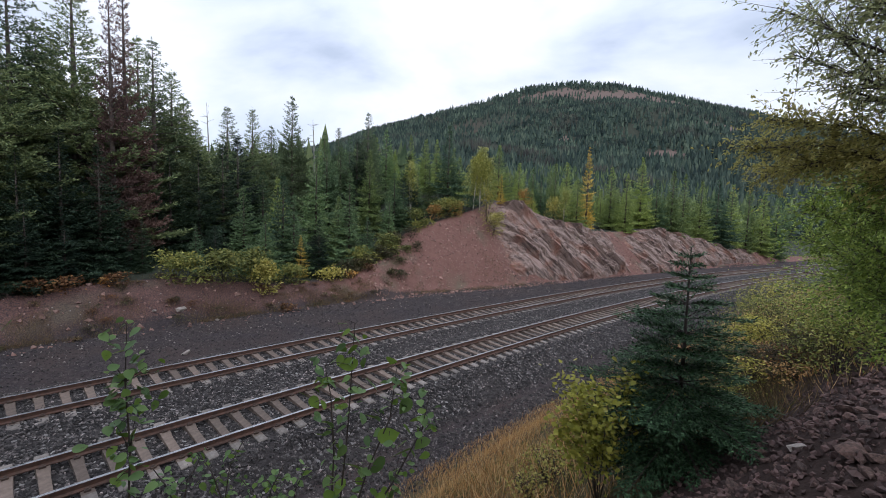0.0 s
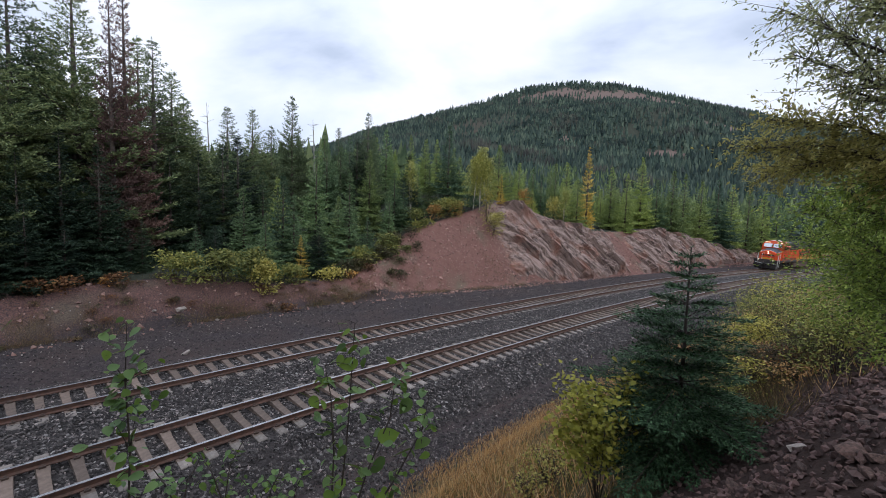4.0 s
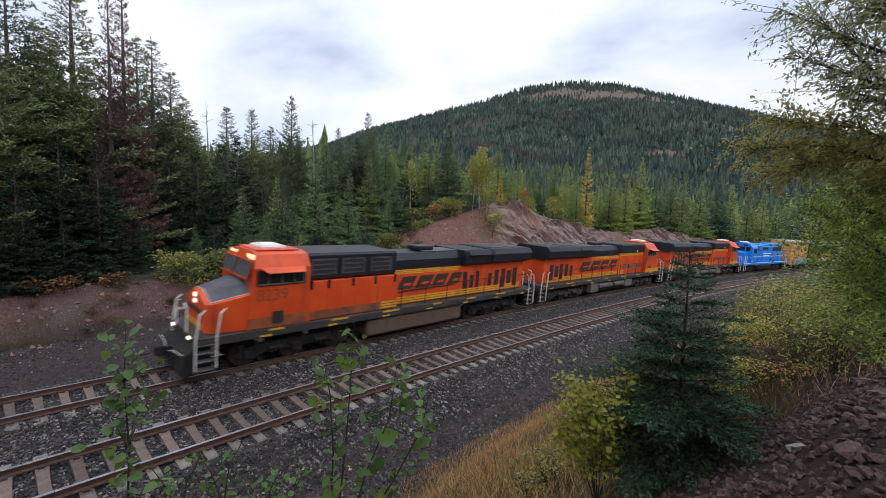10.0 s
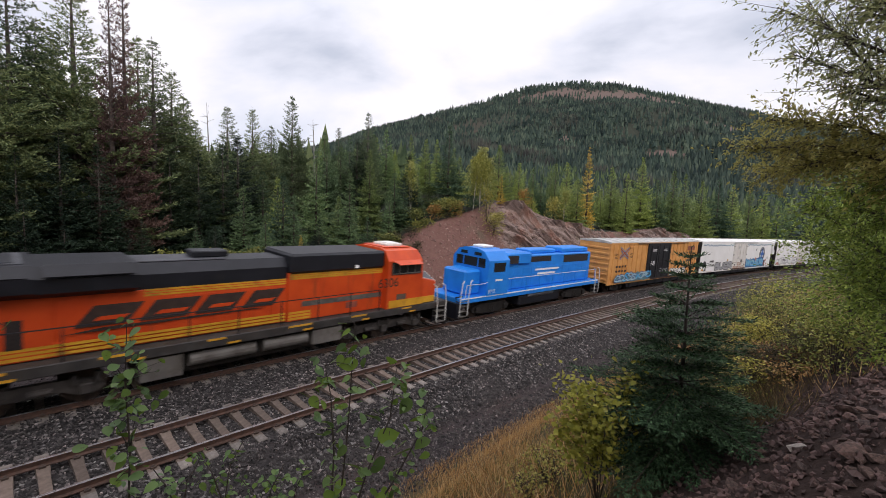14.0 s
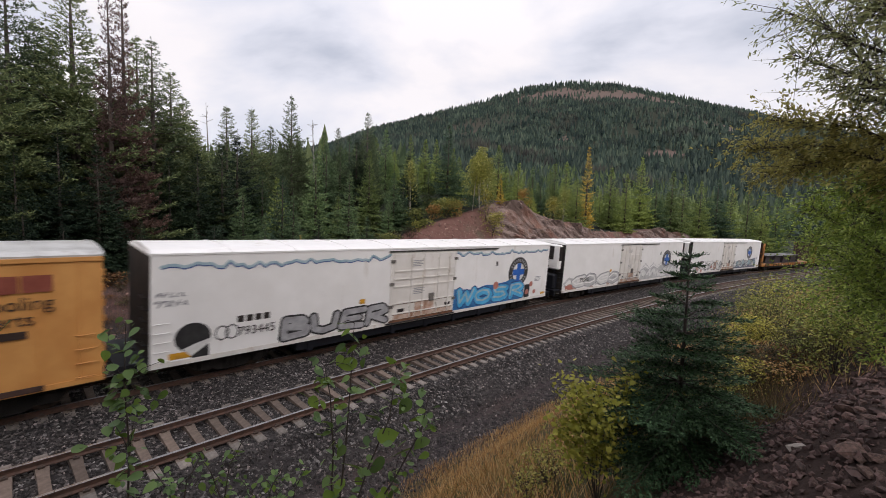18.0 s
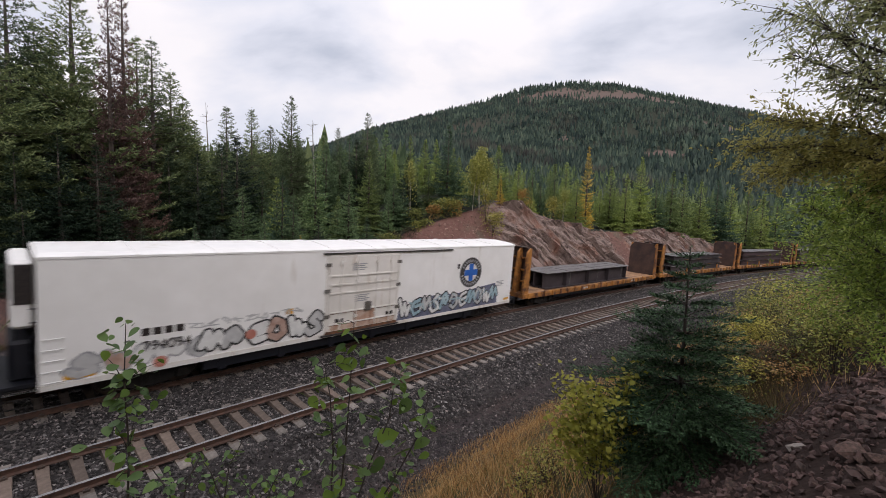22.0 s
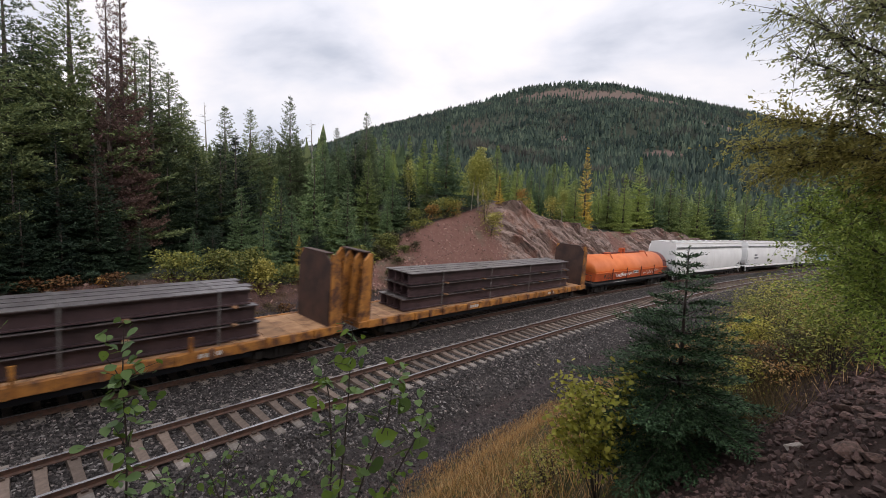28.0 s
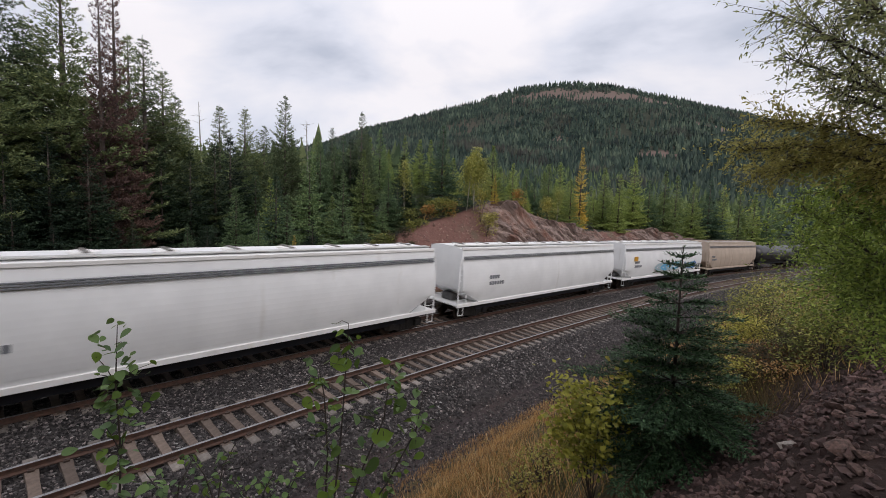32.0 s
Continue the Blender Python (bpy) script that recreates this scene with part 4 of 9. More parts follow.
    bx("roof_panel", M_ROOFGREY, root, -3.6, -.6, -.7, .7, 4.3, 4.36, .02)
    bx("exhaust_silencer", M_BLACK, root, -1.6, -.4, -.4, .4, 4.36, 4.6, .04)
    bx("radiator_cab", M_ORANGE, root, -9.6, -5.2, -1.05, 1.05, 1.6, 3.55, .03)
    wing = [(-1.05, 3.45), (1.05, 3.45), (1.52, 3.68), (1.54, 4.1), (1.3, 4.45), (-1.3, 4.45), (-1.54, 4.1), (-1.52, 3.68)]
    prism("radiator_wing", M_BLACK, root, wing, -9.75, -5.6)
    prism("radiator_wing", M_BLACK, root, [(y * .93, z - .05) for y, z in wing], -5.6, -3.3)
    for x0, x1 in ((-9.8, -5.75), (-5.45, -3.45)):
        bm = bmesh.new()
        loft(bm, [[(x0, 1.33, 4.43), (x1, 1.33, 4.43), (x1, 1.55, 4.12), (x0, 1.55, 4.12)], [(x0, 1.345, 4.455), (x1, 1.345, 4.455), (x1, 1.565, 4.145), (x0, 1.565, 4.145)]])
        part("radiator_screen", bm, M_BLACK, root)
    bx("roof_walk", M_ROOFGREY, root, -9.6, -5.8, -1.1, 1.1, 4.45, 4.48)
    for x in (-9.2, -7.4):
        bx("roof_screen", M_BLACK, root, x, x + 1.4, -.85, .95, 4.48, 4.5)
    for i, (a, b, z0, z1) in enumerate(((-8.9, -8.45, 1.8, 3.05), (-8.25, -7.8, 2.0, 2.9), (-7.6, -7.2, 1.8, 3.05), (-6.9, -6.5, 2.0, 3.0), (-6.2, -5.85, 2.0, 2.85), (-5.0, -4.7, 1.8, 3.05), (-4.5, -4.15, 2.0, 2.8), (-3.9, -3.55, 1.8, 3.05))):
        y = 1.055 if b < -5.2 else 1.025
        if not lead and a > -5.1:
            continue
        bx("side_grille", M_GRILLE, root, a, b, y, y + .012, z0, z1)
    # stripes, broken above the long hood
    for k in range(3):
        bx("stripe", M_YELLOW, root, -3.1, 1.55, 1.023, 1.03, 3.22 + k * .09, 3.28 + k * .09)
        bx("stripe", M_YELLOW, root, 1.65, 6.25, wide + .002, wide + .009, 3.40 + k * .09, 3.475 + k * .09) if not lead else None
        bx("stripe", M_YELLOW, root, -9.3, 1.55, 1.055, 1.062, 1.66 + k * .13, 1.75 + k * .13)
        bx("stripe", M_YELLOW, root, 1.65, 2.6, wide + .002, wide + .009, 1.66 + k * .13, 1.75 + k * .13)
    for i in range(9):
        x = -2.4 + i * .85
        bx("access_door", M_ORANGE, root, x, x + .76, 1.022, 1.034, 2.0, 3.15, .008)
    # big slanted emblem as plain blocks
    k, c0 = (1.0, 0.0) if lead else (1.3, 1.6)
    for i, w in enumerate((.96, 1.02, .95, .9)):
        x, w, z0, z1, sl = c0 + (1.4 - i * 1.2) * k, w * k, 2.42, 3.08, .36 * k
        patch("emblem_block", M_MARK, root, [(x, z0), (x - w, z0), (x - w - sl, z1), (x - sl, z1)], 1.062)
        patch("emblem_gap", M_ORANGE, root, [(x - .3 - sl * .3, z0 + .17), (x - w + .22 - sl * .3, z0 + .17), (x - w + .16 - sl * .55, z0 + .3), (x - .34 - sl * .55, z0 + .3)], 1.0665)
    patch("emblem_swoosh", M_MARK, root, [(c0 + x * k, z) for x, z in ((1.6, 2.24), (.9, 2.36), (-2.6, 2.38), (-2.9, 2.34), (.8, 2.26))], 1.062)
    # lower gear
    bx("fuel_tank", M_FUEL if lead else M_TRUCK_GREY, root, -3.3, 3.2, -1.35, 1.35 if lead else 1.0, .3, 1.2, .12)
    if not lead:
        for x0, x1 in ((-1.9, .3), (.6, 2.4)):
            bm = bmesh.new()
            disc(bm, ((x0 + x1) / 2, 1.2, .85), (1, 0, 0), .24, x1 - x0, 14)
            part("air_tank", bm, M_TANKGREY, root, "grey air reservoir")
        bx("battery_box", M_TANKGREY, root, -3.3, -2.1, 1.0, 1.4, .4, 1.15, .03)
        bx("battery_box", M_TANKGREY, root, 2.6, 4.0, 1.0, 1.4, .5, 1.15, .03)
    for x in (6.55, -6.55):
        truck(root, x, (-2.0, 0.05, 1.95), .53, M_TRUCK if lead else M_TRUCK_GREY, spins)
    for y in (-.9, -.3, .3, .9):
        prism("pilot_rib", M_TRUCK_GREY, root, [(10.55, 1.1), (10.74, .95), (10.79, .3), (10.7, .14), (10.55, .3)], y - .03, y + .03, axis="y")
    bar("uncoupling_lever", M_WHITE_RAIL, root, [(10.74, -1.3, 1.0), (10.8, -.5, .95), (10.85, 0, .8), (10.8, .5, .95), (10.74, 1.3, 1.0)], .018)
    for y in (-.55, -.4, .45):
        bar("air_hose", M_BLACK, root, [(10.72, y, .85), (10.95, y, .6), (10.98, y + .05, .35)], .03)
    prism("pilot", M_TRUCK, root, [(10.35, 1.2), (10.7, .95), (10.75, .3), (10.65, .12), (10.35, .5)], -1.4, 1.4, axis="y")
    bx("rear_pilot", M_BLACK, root, -10.6, -10.4, -1.4, 1.4, .25, 1.2)
    bx("head_platform", M_SILL, root, 9.95, 10.42, -1.4, 1.4, 1.5, 1.6)
    end_steps(root, 10.4, 1)
    end_steps(root, -10.45, -1)
    end_steps(root, 10.4, 1, -1.22)
    for y in (-.6, .6):
        bar("platform_rail", M_WHITE_RAIL, root, [(10.42, y, 1.6), (10.42, y, 2.55), (10.42, y * .5, 2.62)], .03)
        bar("platform_rail", M_WHITE_RAIL, root, [(-10.45, y, 1.6), (-10.45, y, 2.55), (-10.45, y * .5, 2.62)], .03)
    walkway_rails(root, -9.8, 5.9 if not lead else 1.4, 1.47, 1.58, 2.62, 1.55)
    if not lead:
        turn_about(root)
    couplers(root, ln / 2)
    done(root, index, ln, 6.5, spins, 0.945)


orange_locomotive(0, True, "orange and black lead diesel locomotive with lit headlights", "8239")
orange_locomotive(1, False, "grimy orange diesel locomotive with black roof and yellow stripes", "6277")
orange_locomotive(2, False, "weathered orange diesel locomotive with grey air tanks", "6306")


def blue_locomotive(index):
    root, ln, spins = vehicle("locomotive", "bright blue four-axle diesel locomotive with white sill line", "locomotive", index)
    bx("frame_sill", M_BLUE, root, -8.3, 8.3, -1.45, 1.45, 1.15, 1.5, .03)
    bx("sill_line", M_WHITE, root, -8.2, 8.2, 1.452, 1.46, 1.42, 1.5)
    bx("long_hood", M_BLUE, root, -7.5, 4.1, -.95, .95, 1.5, 3.95, .08)
    bx("hood_top", M_BLUEROOF, root, -7.3, -3.2, -.75, .75, 3.95, 4.35, .08)
    bx("fan_housing", M_BLUEROOF, root, -2.6, .8, -.6, .6, 3.95, 4.25, .06)
    bx("blower_duct", M_BLUEROOF, root, 1.2, 4.0, -.95, 1.15, 3.3, 4.15, .1)
    cab_out = [(-1.5, 1.5), (1.5, 1.5), (1.5, 3.75), (1.05, 4.3), (.5, 4.45), (-.5, 4.45), (-1.05, 4.3), (-1.5, 3.75)]
    cab = prism("cab", M_BLUE, root, cab_out, 4.1, 6.1)
    for y0, y1 in ((-1.2, -.65), (-.55, .55), (.65, 1.2)):
        bx("windscreen", M_GLASS, cab, 6.09, 6.12, y0, y1, 3.25, 3.85)
    bx("side_window", M_GLASS, cab, 4.5, 5.6, 1.495, 1.51, 3.0, 3.6)
    bx("number_board", M_GLASS, cab, 6.09, 6.13, -.85, -.3, 4.0, 4.2)
    bx("number_board", M_GLASS, cab, 6.09, 6.13, .3, .85, 4.0, 4.2)
    bx("cab_air_conditioner", M_WHITE, cab, 4.6, 5.6, -.4, .5, 4.45, 4.62, .04)
    bx("short_nose", M_BLUE, root, 6.1, 7.5, -.95, .95, 1.5, 3.1, .12)
    bx("radiator_grille", M_GRILLE, root, -7.0, -3.3, .95, .965, 3.2, 3.8)
    bx("intake_grille", M_GRILLE, root, 2.7, 3.9, 1.15, 1.165, 3.4, 3.95)
    bx("inertial_grille", M_GRILLE, root, -1.5, 1.1, .95, .965, 3.4, 3.8)
    for i in range(10):
        x = -7.1 + i * 1.0
        bx("hood_door", M_BLUE, root, x, x + .92, .951, .962, 1.7, 3.0, .006)
    for i in range(2):
        bx("lettering_bar", M_WHITE, root, -2.7 + i * .5, .4 - i * .3, .965, .972, 2.72 - i * .32, 2.86 - i * .32)
    bx("side_line", M_WHITE, root, -6.8, 3.4, .963, .969, 2.3, 2.34)
    bx("name_bar", M_WHITE, root, 4.7, 5.4, 1.503, 1.51, 2.4, 2.52)
    writing("cab_number", "9710", .34, M_SPRAY_WHITE, root, 6.0, 1.51, 1.62)
    bx("number_panel", M_BLUE, root, 5.05, 6.08, 1.495, 1.505, 1.55, 1.98)
    bx("fuel_tank", M_BLACK, root, -2.6, 2.4, -1.3, 1.3, .35, 1.1, .12)
    bm = bmesh.new()
    disc(bm, (0, 1.22, 1.0), (1, 0, 0), .16, 3.2, 12)
    part("air_tank", bm, M_ROOFGREY, root)
    for x in (5.1, -5.1):
        truck(root, x, (-1.35, 1.35), .53, M_TRUCK, spins)
    for s in (1, -1):
        end_steps(root, s * 8.35, s, 1.45)
        bx("pilot", M_BLACK, root, min(s * 8.3, s * 8.5), max(s * 8.3, s * 8.5), -1.4, 1.4, .3, 1.2)
    bar("handrail", M_WHITE_RAIL, root, [(-7.9, 1.42, 2.45), (3.8, 1.42, 2.45)], .02)
    for i in range(8):
        bar("rail_post", M_BLUE, root, [(-7.6 + i * 1.6, 1.42, 1.5), (-7.6 + i * 1.6, 1.42, 2.45)], .02)
    bar("nose_rail", M_WHITE_RAIL, root, [(4.2, 1.46, 3.0), (5.6, 1.46, 2.55), (6.3, 1.46, 2.3), (7.8, 1.42, 2.3), (7.9, 1.42, 1.5)], .025)
    couplers(root, ln / 2)
    done(root, index, ln, 5.1, spins, 0.93)


blue_locomotive(3)


def ribbon(bm, pts, w, y, rise=.0003):
    """A flat brush stroke along pts on a car side, with rounded joints."""
    for i, (a, b) in enumerate(pts):
        yy = y + rise * (i % 7)
        bm.faces.new([bm.verts.new((a + w / 2 * math.cos(k * math.pi / 4), yy, b + w / 2 * math.sin(k * math.pi / 4))) for k in range(8)])
    for i in range(len(pts) - 1):
        (a, b), (c, d) = pts[i], pts[i + 1]
        l = math.hypot(c - a, d - b) or 1.0
        p, q = (d - b) / l * w / 2, -(c - a) / l * w / 2
        yy = y + rise * ((i + 3) % 7)
        bm.faces.new([bm.verts.new(v) for v in ((a + p, yy, b + q), (c + p, yy, d + q), (c - p, yy, d - q), (a - p, yy, b - q))])


SHAPES = [[[(-.1, .1), (.15, .8), (.5, .95), (.85, .6), (.6, .3), (.3, .5), (.55, .7)]], [[(0, .95), (.3, .1), (.55, .7), (.8, .05), (1.1, .5)]], [[(1.05, .9), (.35, .75), (.05, .4), (.4, .05), (1.0, .2)], [(.5, .45), (1.1, .55)]],
          [[(-.1, .3), (.3, .95), (.45, .2), (.9, .9), (1.15, .35)]], [[(1.0, .75), (.6, 1), (.2, .7), (.7, .45), (.9, .15), (.2, -.02), (-.15, .2)]], [[(0, .5), (.4, .95), (.9, .8), (1.0, .3), (.5, .02), (.05, .2)]]]


def spray_word(root, fill, edge, x0, x1, z0, z1, y, count, seed, fat=.26, under=None, slope=0.0):
    """Sprayed shapes in a row: a ragged ground colour, dark outlines, and fills on top of them."""
    rng = random.Random(seed)
    w, h = (x1 - x0) / count, z1 - z0
    if under:
        n = count * 3
        top = [(x0 + (x1 - x0) * i / n, z1 + slope * i / n + rng.uniform(-.2, .14)) for i in range(n + 1)]
        low = [(x0 + (x1 - x0) * i / n, z0 + rng.uniform(-.05, .03)) for i in range(n + 1)]
        bm = bmesh.new()
        for i in range(n):
            bm.faces.new([bm.verts.new((a, y - .0015, b)) for a, b in (top[i], top[i + 1], low[i + 1], low[i])])
        part("graffiti_ground", bm, under, root)
    for i in range(count):
        out, ins = bmesh.new(), bmesh.new()
        sx = x0 + w * (i + .08)
        k, lean = rng.uniform(.85, 1.12), rng.uniform(-.12, .2)
        for st in rng.choice(SHAPES):
            pts = [(sx + w * 1.35 * (px - .15 + lean * pz + rng.uniform(-.05, .05)), z0 + (h * pz * k + rng.uniform(-.05, .05) * h) + slope * (i + px) / count + h * fat * .5) for px, pz in st]
            ribbon(out, pts, h * fat + .1, y + .0005 * (i % 5))
            ribbon(ins, pts, h * fat, y + .006 + .0005 * (i % 5))
        part("graffiti_fill", ins, fill[i % len(fill)], part("graffiti_edge", out, edge, root))


STROKES = {"W": [[(0, 1), (.22, .08), (.5, .8), (.75, .05), (1, 1)]], "O": [[(.5, 1), (.12, .85), (0, .5), (.12, .15), (.5, 0), (.88, .15), (1, .5), (.88, .85), (.5, 1)]],
           "S": [[(1, .9), (.45, 1), (.08, .8), (.2, .56), (.8, .46), (.95, .2), (.55, 0), (0, .08)]], "R": [[(.05, 0), (.05, 1), (.7, 1), (.95, .75), (.6, .5), (.2, .48), (1, 0)]],
           "C": [[(1, .82), (.6, 1), (.22, .9), (0, .5), (.2, .1), (.6, 0), (1, .2)]], "T": [[(0, .98), (1, .98)], [(.5, .95), (.4, 0)]], "A": [[(0, 0), (.45, 1), (1, 0)], [(.2, .36), (.8, .36)]],
           "N": [[(.05, 0), (0, 1), (.95, 0), (1, 1)]], "I": [[(.5, 1), (.45, 0)]], "E": [[(1, 1), (.05, .95), (0, .05), (1, 0)], [(.05, .5), (.8, .52)]], "M": [[(0, 0), (.12, 1), (.5, .35), (.88, 1), (1, 0)]]}


STROKES["B"] = [[(.05, 0), (.05, 1), (.7, .98), (.85, .75), (.2, .53), (.95, .4), (.9, .08), (.05, 0)]]
STROKES["U"] = [[(0, 1), (.05, .25), (.4, 0), (.9, .2), (1, 1)]]
STROKES.update(zip("abcdef", SHAPES))


def block_word(root, word, x0, x1, z0, z1, y, fills, edge, fat, rim, seed, shine=None, rise=0.0):
    """Fat sprayed letters running back along a car side: an outline, a fill and an optional bright streak inside."""
    rng = random.Random(seed)
    step = (x1 - x0) / len(word)
    for i, ch in enumerate(word):
        out, ins, lit = bmesh.new(), bmesh.new(), bmesh.new()
        a, pad = x0 + step * i, fat * .5 + rim
        w, top = step - math.copysign(fat * .85, step), z1 - z0 - 2 * pad + rng.uniform(-.08, .08)
        tilt = rng.uniform(-.08, .12)
        for st in STROKES[ch]:
            pts = [(a + math.copysign(fat * .42, step) + w * (u + tilt * v), z0 + pad + top * v + rise * (i + u) / len(word) + rng.uniform(-.03, .03)) for u, v in st]
            ribbon(out, pts, fat + 2 * rim, y + .0025 * (i % 2))
            ribbon(ins, pts, fat, y + .007 + .0025 * (i % 2))
            ribbon(lit, [(u + fat * .16, v + fat * .16) for u, v in pts], fat * .28, y + .013)
        e = part("graffiti_edge", out, edge, root)
        part("graffiti_fill", ins, fills[i % len(fills)], e)
        if shine:
            part("graffiti_shine", lit, shine, e)
        else:
            lit.free()


def drip_edge(root, x0, x1, y, seed):
    """A wavering painted line below the eave, pale above and dark along its lower edge."""
    rng = random.Random(seed)
    n = int(abs(x1 - x0) / .2)
    line = [(x0 + (x1 - x0) * i / n, 4.30 + .05 * math.sin(i * .3) + (.09 if i % 5 == 0 else 0) + rng.uniform(-.09, .09)) for i in range(n + 1)]
    for nm, mt, w, up, o in (("drip_shade", M_SPRAY_PALE, .13, .06, 0), ("drip_line", M_SPRAY_NAVY, .04, 0, .003)):
        bm = bmesh.new()
        ribbon(bm, [(a, b + up) for a, b in line], w, y + o)
        part(nm, bm, mt, root)


def round_spot(root, mat, x, z, r, y, name="graffiti_spot"):
    patch(name, mat, root, [(x + r * math.cos(k * math.pi / 8), z + r * math.sin(k * math.pi / 8)) for k in range(16)], y, .003)


def scrawl(root, mat, x0, x1, z0, z1, y, count, seed, r=.03):
    rng = random.Random(seed)
    bm = bmesh.new()
    for i in range(count):
        cx = x0 + (x1 - x0) * (i + .5) / count
        w, h = abs(x1 - x0) / count * .6, (z1 - z0) * .5
        ribbon(bm, [(cx + rng.uniform(-w, w), (z0 + z1) / 2 + rng.uniform(-h, h)) for _ in range(6)], r * 1.6, y + .0004 * i)
    tagged(part("graffiti_line", bm, mat, root), kind="stuff")


def small_print(root, mat, x, z, w, y, lines=3, h=.07):
    for i in range(lines):
        k = 1.0 - .18 * (i % 2)
        bx("small_print", mat, root, x - w * k, x, y, y + .003, z - i * h * 1.9, z - i * h * 1.9 + h)


def car_ladder(root, x, y, z0, z1, mat, rungs=6, width=.42):
    for i in range(rungs):
        z = z0 + (z1 - z0) * i / (rungs - 1)
        bar("ladder_rung", mat, root, [(x - width / 2, y, z), (x - width / 2, y + .06, z), (x + width / 2, y + .06, z), (x + width / 2, y, z)], .016, sides=4)


def underframe(root, half, y=1.3, z0=.75, z1=1.1):
    bx("centre_sill", M_BLACK, root, -half, half, -.35, .35, z0, z1)
    # black block and low bearers, added to deepen the shade under the car
    bx("side_girder", M_BLACK, root, -half + 3.6, half - 3.6, -1.4, 1.4, .42, .9)
    for k in range(7):
        x = (-half + 4.2) + (half - 4.2) * k / 3
        bx("cross_bearer", M_BLACK, root, x - .12, x + .12, -1.45, 1.45, .34, .95)
    bx("brake_pipe", M_TRUCK, root, -half, half, -.6, -.5, .3, .42)
    for x in (-2.5, 1.5):
        bx("brake_gear", M_TRUCK, root, x, x + 1.3, -.9, .9, .55, .8, .05)


def house_body(root, x0, x1, hw, z0, z_eave, z_top, mat, roofmat, panels, round_eave=0.12):
    """Box body with a low ridge roof of panels."""
    body = bx("body", mat, root, x0, x1, -hw, hw, z0, z_eave, .03)
    w = (x1 - x0) / panels
    for i in range(panels):
        a = x0 + w * i
        bm = bmesh.new()
        extrude_x(bm, [(-hw - .02, z_eave - .02), (hw + .02, z_eave - .02), (hw + .02, z_eave + .05), (hw * .8, z_eave + (z_top - z_eave) * .6), (0, z_top), (-hw * .8, z_eave + (z_top - z_eave) * .6), (-hw - .02, z_eave + .05)], a + .02, a + w - .02)
        part("roof_panel", bm, roofmat, root)
        bm = bmesh.new()
        extrude_x(bm, [(-hw - .03, z_eave), (hw + .03, z_eave), (hw + .03, z_eave + .075), (hw * .8, z_eave + (z_top - z_eave) * .6 + .025), (0, z_top + .025), (-hw * .8, z_eave + (z_top - z_eave) * .6 + .025), (-hw - .03, z_eave + .075)], a - .03, a + .03)
        part("roof_seam", bm, roofmat, root)
    bx("roof_end", roofmat, root, x1 - .04, x1 + .02, -hw, hw, z_eave - .05, z_eave + .06)
    return body


